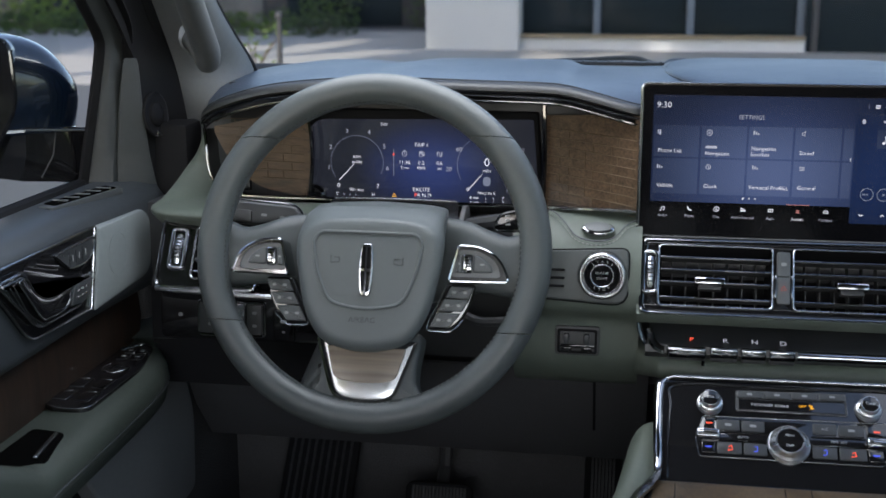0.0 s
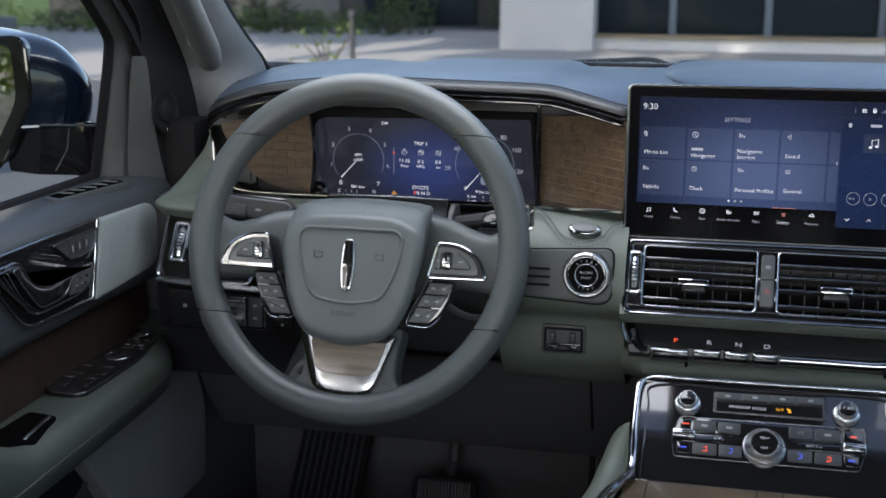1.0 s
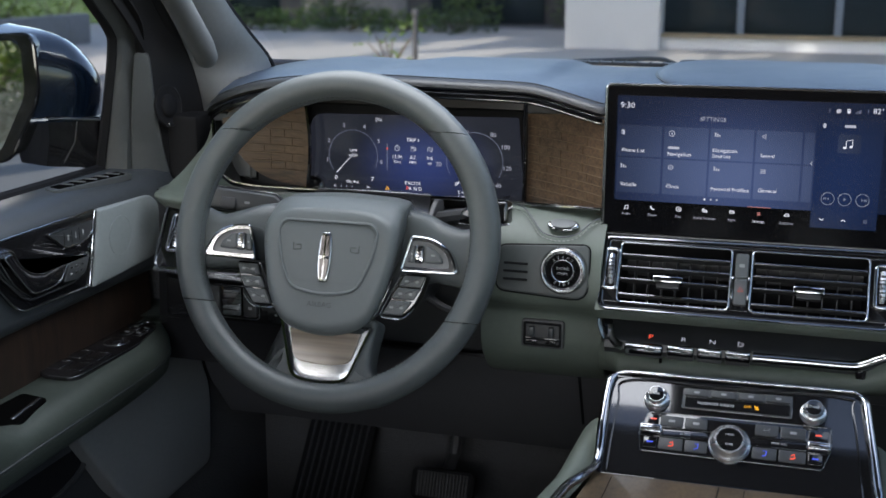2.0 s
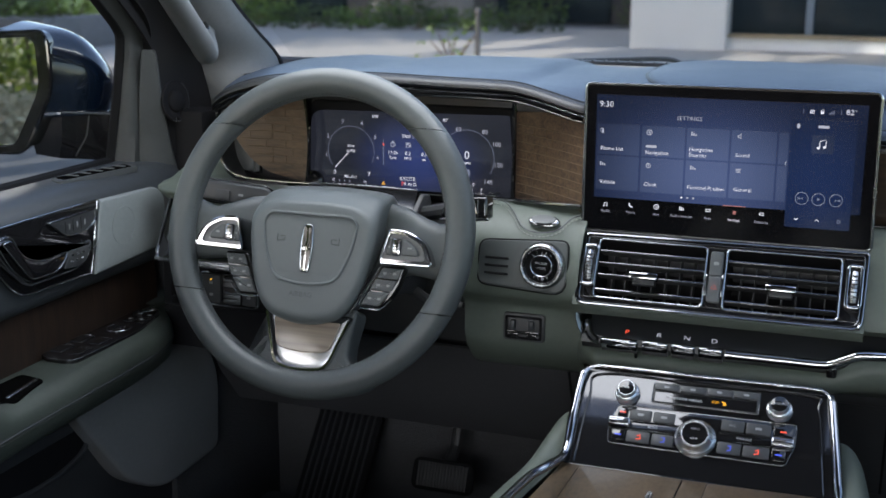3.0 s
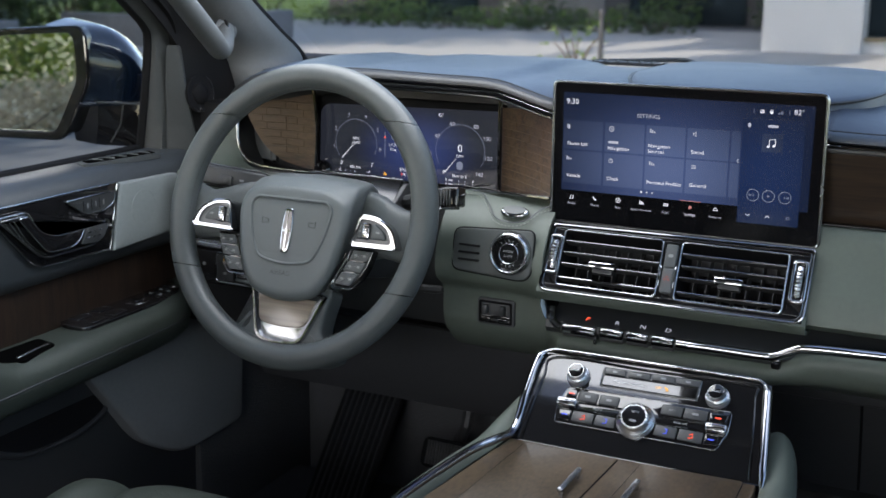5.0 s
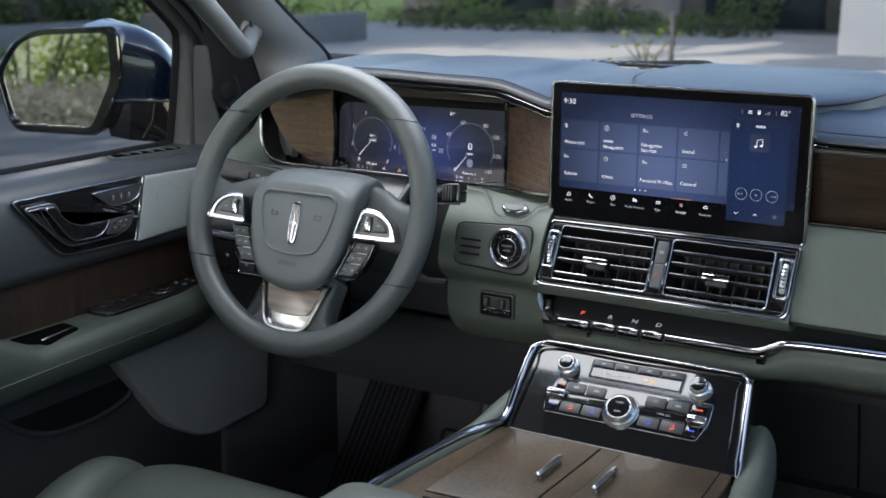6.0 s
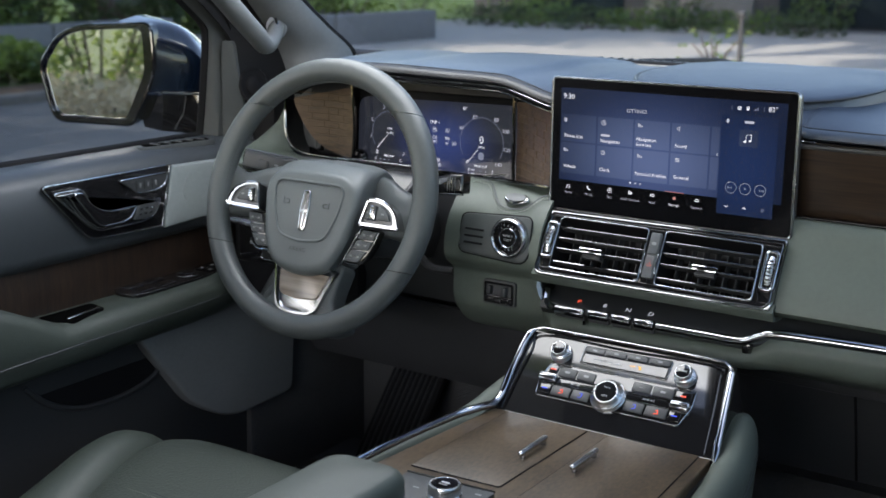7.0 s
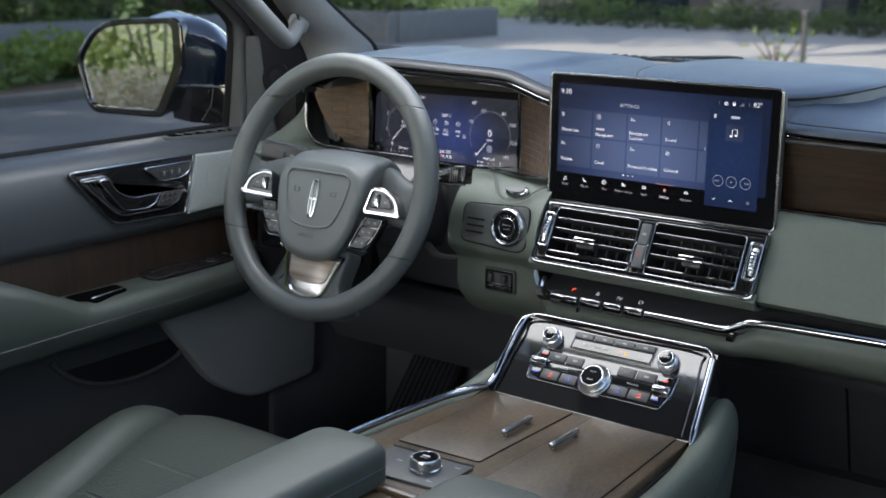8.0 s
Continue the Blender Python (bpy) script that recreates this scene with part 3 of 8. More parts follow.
part("centre_face", thick(loft([[(x, 1.352, 1.113), (x, 1.346, 1.106), (x, 1.350, 1.099), (x, 1.362, 1.096), (x, 1.40, 1.095)] for x in (0.0, 0.1, 0.2, 0.33)]), 0.005), LEATHER, dashboard, smooth=60)
part("wood_band", thick(loft([[(x, 1.428, 1.212), (x, 1.420, 1.256), (x, 1.412, 1.300)] for x in np.linspace(0.30, 0.966, 10)]), 0.004), WOOD_SHADED, dashboard, "brown wood band, shade in its colour")
part("band_line", tube([(x, 1.4035, 1.2145) for x in np.linspace(0.30, 0.966, 8)], 0.0018, n=8), DIM_CHROME, dashboard, "thin chrome line")
part("band_line", block(0.63, 1.410, 1.3005, 0.67, 0.010, 0.006, 0.002), BLACK_PLASTIC, dashboard)
stitches([(x, 1.4005, 1.2055) for x in np.linspace(0.335, 0.96, 3)], 0.0007, STITCH, dashboard)
stitches([(x, 1.3985, 1.2005) for x in np.linspace(0.335, 0.96, 3)], 0.0007, STITCH, dashboard)

# open shelf with the gear buttons, and the pad below it
part("shelf_back", thick(loft([[(x, 1.402, 1.100), (x, 1.398, 1.088), (x, 1.347 + d, 1.0685 + 0.2 * d), (x, 1.345 + d, 1.060 + 0.2 * d), (x, 1.352 + d, 1.052)] for x, d in [(0.012, 0.0), (0.10, 0.0), (0.20, 0.0), (0.290, 0.0), (0.312, 0.008), (0.330, 0.022), (0.50, 0.022), (0.75, 0.022), (0.968, 0.022)]]), 0.003), HOOD_BLACK, dashboard, "black shelf")


def low_rows(x, lift):
    return [(x, 1.398, 1.064 + lift), (x, 1.362, 1.064 + lift), (x, 1.349, 1.058 + lift), (x, 1.3455, 1.047 + lift), (x, 1.352, 1.034 + lift * 0.6), (x, 1.366, 1.0255 + lift * 0.35), (x, 1.43, 1.014), (x, 1.56, 0.957)]


lifts = [(0.030, -0.012), (0.10, -0.012), (0.20, -0.012), (0.295, -0.010), (0.315, 0.000), (0.335, 0.010), (0.36, 0.013), (0.50, 0.016), (0.75, 0.019), (0.968, 0.022)]
START_ROW = [(0.001, 1.402, 1.056), (0.001, 1.3765, 1.0555), (0.001, 1.3755, 1.050), (0.001, 1.3755, 1.042), (0.001, 1.3800, 1.028), (0.001, 1.3890, 1.0170), (0.001, 1.440, 1.008), (0.001, 1.56, 0.957)]
blend = [[tuple(np.array(a) * (1 - k) + np.array(b) * k) if j else (a[0] + (0.030 - a[0]) * k, a[1], a[2]) for j, (a, b) in enumerate(zip(START_ROW, low_rows(0.030, -0.012)))] for k in (0.0, 0.15, 0.4, 0.7, 0.9)]
part("lower_pad", thick(loft(blend + [low_rows(x, l) for x, l in lifts]), 0.005), LEATHER, dashboard, "sage green leather lower pad", smooth=60)
part("shelf_end", thick(loft([[(0.003 + a + 0.012 * k, 1.350 + b + 0.030 * k ** 2, z) for k in (0.0, 0.25, 0.5, 0.75, 1.0)] for z, a, b in ((1.098, 0.0, 0.004), (1.086, 0.0, 0.0), (1.074, 0.004, 0.0), (1.064, 0.011, 0.0), (1.056, 0.022, 0.002))]), 0.003), RELEASE, dashboard, "curved polished end", smooth=60)

# dark knee panels and glove box below
part("knee_panel", thick(loft([[(x, 1.545, 0.962), (x, 1.556, 0.940), (x, 1.60, 0.86), (x, 1.66, 0.79)] for x in np.linspace(-0.64, 0.02, 6)]), 0.006), FOOT_DARK, dashboard, "black plastic knee panel")
part("knee_panel_joint", tube([(-0.052, 1.543, 0.958), (-0.052, 1.5545, 0.938), (-0.052, 1.598, 0.858)], 0.002, n=5), RUBBER, dashboard)
part("glove_box", thick(loft([[(x, 1.555, 0.962), (x, 1.600, 0.945), (x, 1.630, 0.87), (x, 1.66, 0.78), (x, 1.72, 0.74)] for x in np.linspace(0.03, 0.965, 8)]), 0.006), BLACK_PLASTIC, dashboard, "black plastic glove box")
part("glove_box_joint", tube([(0.372, 1.599, 0.945), (0.372, 1.629, 0.87), (0.372, 1.659, 0.782)], 0.002, n=5), RUBBER, dashboard)

START_AT = facing((0, 1.1300, 0.0225), (1, 0, 0), (0, 0.2, 1))
# start button on its dark oval plate, with a slotted sensor
part("start_plate", plate(rounded([(-0.121, 1.118, 0.012), (-0.121, 1.172, 0.012), (-0.010, 1.178, 0.01), (-0.010, 1.112, 0.02)], 0.01), 0.0, 0.004, 0.002), START_GREY, dashboard, "dark grey plate", at=START_AT)
for k in range(3):
    part("slot", block(-0.098, 1.1320 + 0.0095 * k, 0.0042, 0.030, 0.003, 0.003, 0.001), RUBBER, dashboard, at=START_AT)
start = part("start_button", lathe([(0.0285, 0), (0.0285, 0.005), (0.0276, 0.0085), (0.0262, 0.0112), (0.0250, 0.0122), (0.0238, 0.0122), (0.0226, 0.0108), (0.0216, 0.0070)], 44, m=facing((-0.040, 1.353, 1.1475), (1, 0, 0), (0, 0.12, 1))), SATIN, dashboard, "round chrome-ringed start button")
part("button_face", lathe([(0.0214, 0.003), (0.0212, 0.0085), (0.0202, 0.0095)], 40, m=facing((-0.040, 1.353, 1.1475), (1, 0, 0), (0, 0.12, 1))), PIANO, start, "black button face")
sb = facing((-0.040, 1.353, 1.1475), (1, 0, 0), (0, 0.12, 1)) @ Matrix.Translation((0, 0, 0.0097))
part("inner_ring", tube([sb @ Vector((0.0130 * math.cos(a), 0.0130 * math.sin(a), 0)) for a in (2 * math.pi * i / 28 for i in range(28))], 0.0006, closed=True, n=4), SATIN, start)
for words, mid, step in (("START", 90, -20), ("STOP", 270, 20)):
    for k, ch in enumerate(words):
        a = mid + step * (k - (len(words) - 1) / 2)
        w = letters(ch, 0, 0, 0, 0.0042, LETTER_DIM, start)
        w.matrix_basis = sb @ pose(0.0164 * math.cos(radians(a)), 0.0164 * math.sin(radians(a)), 0, 0, 0, a - 90 if mid < 180 else a + 90)
for words, y in (("ENGINE", 0.0028), ("START", -0.0032)):
    w = letters(words, 0, 0, 0, 0.0042, LETTER_DIM, start)
    w.matrix_basis = sb @ Matrix.Translation((0, y, 0))

# oval chrome button on the dash roll
oval = facing((-0.047, 1.3805, 1.1935), (1, 0, 0), (0, 0.80, 0.60))
badge = part("oval_button", plate([(0.0195 * math.cos(a), 0.0098 * math.sin(a)) for a in (2 * math.pi * i / 36 for i in range(36))], 0.0, 0.0055, 0.003, dome=0.001), CHROME, dashboard, "oval chrome button", at=oval)
part("oval_face", plate([(0.0155 * math.cos(a), 0.0072 * math.sin(a)) for a in (2 * math.pi * i / 30 for i in range(30))], 0.0060, 0.0072, 0.0003), BUTTON, badge)

part("plate_joint", tube([(x, z, 0.0024) for x, z in rounded([(-0.1215, 1.1175, 0.012), (-0.1215, 1.1725, 0.012), (-0.0095, 1.1785, 0.01), (-0.0095, 1.1115, 0.02)], 0.01)], 0.0010, closed=True, n=5), RUBBER, dashboard, at=START_AT)

# small socket plate with two keys
ot = facing((0, 1.3725, 0), (1, 0, 0), (0, 0, 1))
sock = part("socket_plate", plate(rrect(-0.0675, 1.0605, 0.053, 0.036, 0.004), -0.004, 0.0025, 0.001), BLACK_PLASTIC, dashboard, "black trailer brake socket plate", at=ot)
part("socket_well", frame_plate(rrect(-0.0675, 1.0605, 0.047, 0.030, 0.003), rrect(-0.0675, 1.0605, 0.041, 0.024, 0.002), 0.0015, 0.004), PIANO, sock)
for dx in (-0.013, 0.011):
    part("key", block(-0.0675 + dx, 1.0645, 0.0065, 0.0070, 0.013, 0.009, 0.0018), KEY_DARK, sock)
    part("thumb_button", block(-0.0675 + dx, 1.0505, 0.005, 0.013, 0.006, 0.004, 0.001), PIANO, sock)
part("slider", block(-0.0675, 1.0545, 0.0045, 0.042, 0.004, 0.003, 0.001), PIANO, sock)

# dark blocks added inside the dash to stop light leaking in, and the vent backing
part("leak_block", block(CX + 0.11, 1.70, 1.11, 1.34, 0.22, 0.36, 0.01), BLACK_PLASTIC, dashboard)
part("leak_shelf", block(0.48, 1.50, 1.14, 0.92, 0.18, 0.06, 0.01), BLACK_PLASTIC, dashboard)
part("vent_backing", block(-0.545, 1.475, 1.12, 0.18, 0.05, 0.15, 0.004), BLACK_PLASTIC, dashboard)

# ---------------------------------------------------------------- steering wheel
wheel = thing("steering_wheel", facing((-0.2865, 1.2480, 1.1793), (1, 0, 0), (0, math.sin(radians(18.1)), math.cos(radians(18.1)))),
              "dark grey leather steering wheel with chrome-edged spokes and wood inlay", "steering wheel")
RIM, TUBE = 0.1795, 0.0172
RIM_AT = Matrix.Translation((0.0, 0.0098, 0.0130))


def level_cut(a0, r):
    """The angle at radius r of a level cut that meets the rim's middle line at a0."""
    k = math.asin(max(-1.0, min(1.0, RIM * math.sin(a0) / r)))
    return k if math.cos(a0) > 0 else math.pi - k


def rim_bm(a0, a1, n, r):
    """A stretch of the rim between two level cuts."""
    rings = []
    for i in range(n + 1):
        a = a0 + (a1 - a0) * i / n
        row = []
        for j in range(20):
            b = 2 * math.pi * j / 20
            rr = RIM + r * math.cos(b)
            t = a
            for end in (a0, a1):
                d = (level_cut(end, rr) - end + math.pi) % (2 * math.pi) - math.pi
                t += d * math.exp(-abs(a - end) / radians(7))
            row.append((rr * math.cos(t), rr * math.sin(t), r * 0.95 * math.sin(b)))
        rings.append(row)
    return loft(rings, closed=True, caps=True)


MARKS = [-27, 45, 138, 207]
SECTIONS = [(-27, 45), (45, 138), (138, 207), (207, 333)]
for a, b in SECTIONS:
    part("rim_section", rim_bm(radians(a + 0.22), radians(b - 0.22), max(10, int((b - a) / 3)), TUBE), WHEEL_LEATHER, wheel, smooth=60, at=RIM_AT)
for a in MARKS:
    part("rim_seam", rim_bm(radians(a - 0.6), radians(a + 0.6), 2, TUBE - 0.0012), RUBBER, wheel, smooth=60, at=RIM_AT)
for a, b in SECTIONS:
    pts = [((RIM - TUBE * 0.93) * math.cos(t), (RIM - TUBE * 0.93) * math.sin(t), 0.0068) for t in (radians(a + 3 + (b - a - 6) * i / 60) for i in range(61))]
    stitches(pts, 0.0006, DARK_STITCH, wheel, 0.0035, 0.0022).matrix_basis = RIM_AT

# spokes
def mirrored(pts, s):
    return [(s * p[0], *p[1:]) for p in pts]


for s in (-1, 1):
    rows = []
    for k in range(25):
        x = 0.050 + 0.128 * k / 24
        top, low = np.interp(x, (0.050, 0.080, 0.105, 0.128, 0.148, 0.166, 0.178), (0.0560, 0.0540, 0.0485, 0.0385, 0.0325, 0.0390, 0.0450)), np.interp(x, (0.050, 0.120, 0.158, 0.178), (-0.045, -0.029, -0.034, -0.032))
        z, mid = np.interp(x, (0.050, 0.080, 0.100, 0.120, 0.145, 0.178), (-0.020, -0.016, -0.006, 0.003, 0.0080, 0.0090)), (top + low) / 2
        row = [(low, z - 0.012), (low + 0.002, z - 0.004), (low + 0.008, z), (mid, z + 0.001), (top - 0.016, z), (top - 0.008, z - 0.0025), (top - 0.002, z - 0.008), (top, z - 0.015), (top - 0.003, z - 0.023), (mid, z - 0.025), (low + 0.003, z - 0.020)]
        rows.append([(s * x, y, h) for y, h in row])
    part("spoke", loft(rows, closed=True, caps=True), WHEEL_LEATHER, wheel, smooth=60)
    lip = rounded(mirrored([(0.0975, 0.0188), (0.121, 0.0183, 0.02), (0.1435, 0.006, 0.015), (0.1535, -0.0190, 0.006), (0.0885, -0.0200)], s), 0.004)
    hole = rounded(mirrored([(0.0985, 0.0146), (0.1195, 0.0142, 0.018), (0.1390, 0.0035, 0.012), (0.1450, -0.0142, 0.006), (0.0905, -0.0150)], s), 0.004)
    part("chrome_surround", frame_plate(lip, hole, -0.010, 0.0250), CHROME, wheel, "bright chrome surround", smooth=30)
    part("chrome_lip", tube([(*p, 0.0250) for p in lip], 0.0012, closed=True, n=6), CHROME, wheel)
    part("thumb_deck", plate(hole, -0.010, 0.0205), THUMB_GREY, wheel)
    part("thumb_button", plate(rounded(mirrored([(0.1140, 0.0100), (0.1205, 0.0092), (0.1325, 0.0), (0.1362, -0.0088), (0.1140, -0.0095)], s), 0.004), 0.019, 0.0245, 0.002), BUTTON, wheel)
    part("thumb_button", plate(rounded(mirrored([(0.0975, 0.0100), (0.1025, 0.0100), (0.1025, -0.0100), (0.0945, -0.0102)], s), 0.002), 0.019, 0.0245, 0.002), BUTTON, wheel)
    part("roller", block(s * 0.1082, -0.0003, 0.0235, 0.0095, 0.0205, 0.006, 0.002), CHROME, wheel, "chrome roller")
    for k in range(5):
        part("roller_rib", block(s * 0.1082, -0.0072 + 0.0035 * k, 0.0268, 0.0068, 0.0012, 0.0012, 0), PIANO, wheel)
    bar(s * 0.124, -0.0005, 0.0246, 0.005, 0.002, LETTER_DIM, wheel)
    bar(s * 0.099, -0.0005, 0.0246, 0.003, 0.002, LETTER_DIM, wheel)
    # key block below the spoke: three rows of two
    rows = [(-0.0245, -0.0370, 0.0900, 0.1145, 0.0845, 0.1100), (-0.0385, -0.0515, 0.0835, 0.1095, 0.0770, 0.1030), (-0.0530, -0.0690, 0.0765, 0.1020, 0.0680, 0.0900)]
    back = rounded(mirrored([(0.086, -0.022), (0.1165, -0.022), (0.111, -0.043), (0.103, -0.060, 0.02), (0.090, -0.0715), (0.066, -0.0715), (0.076, -0.046)], s), 0.004)
    pad = part("key_block", plate(back, 0.000, 0.0125, 0.002), PIANO, wheel, "black key block")
    for top, low, a, b, c, d in rows:
        part("key", plate(rounded(mirrored([(a, top), (b, top), (d, low), (c, low)], s), 0.002), 0.010, 0.0155, 0.0012), BUTTON, pad)
        m = (a + b + c + d) / 4
        bar(s * (m - 0.006), (top + low) / 2, 0.0157, 0.0045, 0.0028, LETTER_DIM, pad)
        bar(s * (m + 0.006), (top + low) / 2, 0.0157, 0.0040, 0.0030, LETTER_DIM, pad)
    part("key_trim", tube([(*p, 0.013) for p in mirrored(spline([(0.0855, -0.024), (0.0745, -0.047), (0.0655, -0.0705), (0.079, -0.0735), (0.092, -0.0725), (0.104, -0.0605)], 4), s)], 0.0007, n=6), SATIN, pad)

# airbag cover
def hub_outline(half, radii):
    """A closed outline, the same on both sides, from its right half."""
    pts = [(*p, r) for p, r in zip(half, radii)]
    return np.array(rounded(pts + [(-p[0], *p[1:]) for p in pts[-2:0:-1]], 0.02, 6))


HUB_FACE = hub_outline([(0.0, 0.0480), (0.054, 0.0455), (0.0805, 0.0310), (0.0815, 0.0020), (0.0700, -0.0550), (0.050, -0.0900), (0.0, -0.1025)], (0.02, 0.02, 0.016, 0.02, 0.02, 0.02, 0.03))
HUB_SIDE = hub_outline([(0.0, 0.0615), (0.056, 0.0600), (0.0785, 0.0520), (0.0790, 0.0080), (0.0645, -0.0480), (0.045, -0.0880), (0.0, -0.1035)], (0.02, 0.02, 0.010, 0.02, 0.02, 0.02, 0.03))
HUB_BACK = hub_outline([(0.0, 0.0705), (0.058, 0.0675), (0.0755, 0.0640), (0.0725, 0.0100), (0.0530, -0.0450), (0.034, -0.0850), (0.0, -0.1000)], (0.02, 0.02, 0.005, 0.02, 0.02, 0.02, 0.03))


def hub_ring(a, b, k, f, z):
    """The outline k of the way from a to b, drawn in by f, at height z."""
    return [(x * f, (y + 0.022) * f - 0.022, z) for x, y in a + (b - a) * k]


rings = [hub_ring(HUB_BACK, HUB_SIDE, 0.0, f, z) for f, z in ((0.90, -0.070), (0.965, -0.052), (0.988, -0.040), (1.0, -0.036))]
rings += [hub_ring(HUB_BACK, HUB_SIDE, k, 1.0, -0.033 + 0.033 * k) for k in (0.0, 0.2, 0.45, 0.7, 1.0)]
rings += [hub_ring(HUB_SIDE, HUB_FACE, k, 1.0, z) for k, z in ((0.22, 0.0060), (0.48, 0.0118), (0.76, 0.0175), (1.0, 0.0215))]
rings += [hub_ring(HUB_FACE, HUB_FACE, 0.0, f, z) for f, z in ((0.972, 0.0255), (0.935, 0.0285), (0.885, 0.0302), (0.82, 0.0307), (0.6, 0.0312), (0.3, 0.0316), (0.02, 0.0317))]
cover = part("airbag_cover", loft(rings, closed=True, caps=True), HUB_VINYL, wheel, "dark grey grained airbag cover", smooth=60)
part("cover_rim", tube([(x * 1.012, (y + 0.022) * 1.012 - 0.022, 0.000) for x, y in HUB_SIDE if y < -0.020], 0.0014, n=6), CHROME, wheel, "chrome edge below the cover")
part("column_neck", lathe([(0.050, -0.10), (0.060, -0.03), (0.055, -0.008)], 28), BLACK_PLASTIC, wheel)
shield = rounded([(-0.052, 0.0285, 0.010), (0.052, 0.0285, 0.010), (0.060, 0.0195, 0.006), (0.0555, -0.012, 0.02), (0.040, -0.0475, 0.012), (0.0, -0.0550, 0.03), (-0.040, -0.0475, 0.012), (-0.0555, -0.012, 0.02), (-0.060, 0.0195, 0.006)], 0.01, 5)
part("shield_ridge", tube([(x, y, 0.0312 + 0.0006 * (1 - (x * x + y * y) / 0.006)) for x, y in shield], 0.0019, closed=True, n=8), HUB_VINYL, cover)
part("shield_field", plate([(x * 0.955, (y + 0.012) * 0.95 - 0.012) for x, y in shield], 0.0290, 0.0312, 0.001, dome=0.0012), HUB_VINYL, cover, smooth=60)
emb = part("emblem", plate(spline([(0.0, 0.0165), (0.0055, 0.0150), (0.0075, 0.0), (0.0078, -0.012), (0.0072, -0.026), (0.0050, -0.0385), (0.0, -0.0400), (-0.0050, -0.0385), (-0.0072, -0.026), (-0.0078, -0.012), (-0.0075, 0.0), (-0.0055, 0.0150)], 3, True), 0.030, 0.0350, 0.0015), CHROME, cover, "upright chrome emblem")
part("emblem_hollow", plate(rounded([(-0.0042, 0.0125), (-0.0010, 0.0125), (-0.0010, -0.0105), (-0.0058, -0.0105)], 0.001), 0.0340, 0.0352), PIANO, emb)
part("emblem_hollow", plate(rounded([(0.0042, 0.0125), (0.0010, 0.0125), (0.0010, -0.0105), (0.0058, -0.0105)], 0.001), 0.0340, 0.0352), PIANO, emb)
part("emblem_hollow", plate(rounded([(-0.0058, -0.0135), (-0.0010, -0.0135), (-0.0010, -0.0355), (-0.0038, -0.0355)], 0.001), 0.0340, 0.0352), PIANO, emb)
part("emblem_hollow", plate(rounded([(0.0058, -0.0135), (0.0010, -0.0135), (0.0010, -0.0355), (0.0038, -0.0355)], 0.001), 0.0340, 0.0352), PIANO, emb)
letters("AIRBAG", -0.002, -0.0655, 0.0318, 0.0085, DARK_MARK, cover)
for s in (-1, 1):
    part("horn_mark", tube([(s * 0.0395, 0.003, 0.0323), (s * 0.0395, -0.005, 0.0323), (s * 0.030, -0.004, 0.0323), (s * 0.030, 0.001, 0.0323), (s * 0.036, 0.001, 0.0323)], 0.0005, n=4), DARK_MARK, cover)

# lower spoke with the wood inlay
# the whole lower spoke leans forward at its foot
LOW = pose(0, 0, -0.025, -8.4)
low = rounded([(-0.060, -0.078), (0.060, -0.078), (0.055, -0.118, 0.03), (0.056, -0.140, 0.02), (0.092, -0.163, 0.02), (0.060, -0.178), (-0.060, -0.178), (-0.092, -0.163, 0.02), (-0.056, -0.140, 0.02), (-0.055, -0.118, 0.03)], 0.01, 5)
part("lower_spoke", plate(low, -0.016, 0.0140, 0.006, 3), WHEEL_LEATHER, wheel, smooth=60, at=LOW)
vee = rounded([(-0.056, -0.090, 0.002), (0.056, -0.090, 0.002), (0.034, -0.1550, 0.014), (0.0, -0.1590, 0.03), (-0.034, -0.1550, 0.014)], 0.01, 5)
vee_in = rounded([(-0.0528, -0.0905, 0.002), (0.0528, -0.0905, 0.002), (0.0318, -0.1523, 0.013), (0.0, -0.1563, 0.03), (-0.0318, -0.1523, 0.013)], 0.01, 5)
part("inlay_frame", frame_plate(vee, vee_in, 0.005, 0.0205), CHROME, wheel, "chrome U-shaped frame", smooth=30, at=LOW)
part("inlay_base", plate(vee_in, 0.004, 0.0160, 0.001, 2, dome=0.0022), SATIN, wheel, "satin grey metal field", at=LOW)
part("wood_inlay", plate(rounded([(-0.0435, -0.098, 0.003), (0.0435, -0.098, 0.003), (0.034, -0.1335, 0.010), (0.0, -0.1375, 0.03), (-0.034, -0.1335, 0.010)], 0.01, 5), 0.016, 0.0202, 0.0012), WOOD_PALE, wheel, "pale figured wood inlay", at=LOW)

# ---------------------------------------------------------------- column and stalks
column = thing("steering_column", pose(-0.285, 1.35, 1.15), "black steering column shroud with indicator and wiper stalks", "steering column", flat=True)


def shroud(y, w, top, low):
    return [(-0.285 + x * w, y, top + (low - top) * k) for x, k in ((-0.80, 0.0), (-0.30, -0.04), (0.30, -0.04), (0.80, 0.0), (1.0, 0.14), (1.0, 0.6), (0.75, 0.95), (0.3, 1.0), (-0.3, 1.0), (-0.75, 0.95), (-1.0, 0.6), (-1.0, 0.14))]


part("shroud", loft([shroud(1.290, 0.060, 1.190, 1.110), shroud(1.300, 0.076, 1.200, 1.100), shroud(1.40, 0.080, 1.188, 1.075), shroud(1.52, 0.075, 1.176, 1.06)], closed=True, caps=True), BLACK_PLASTIC, column, "black column shroud", smooth=50)
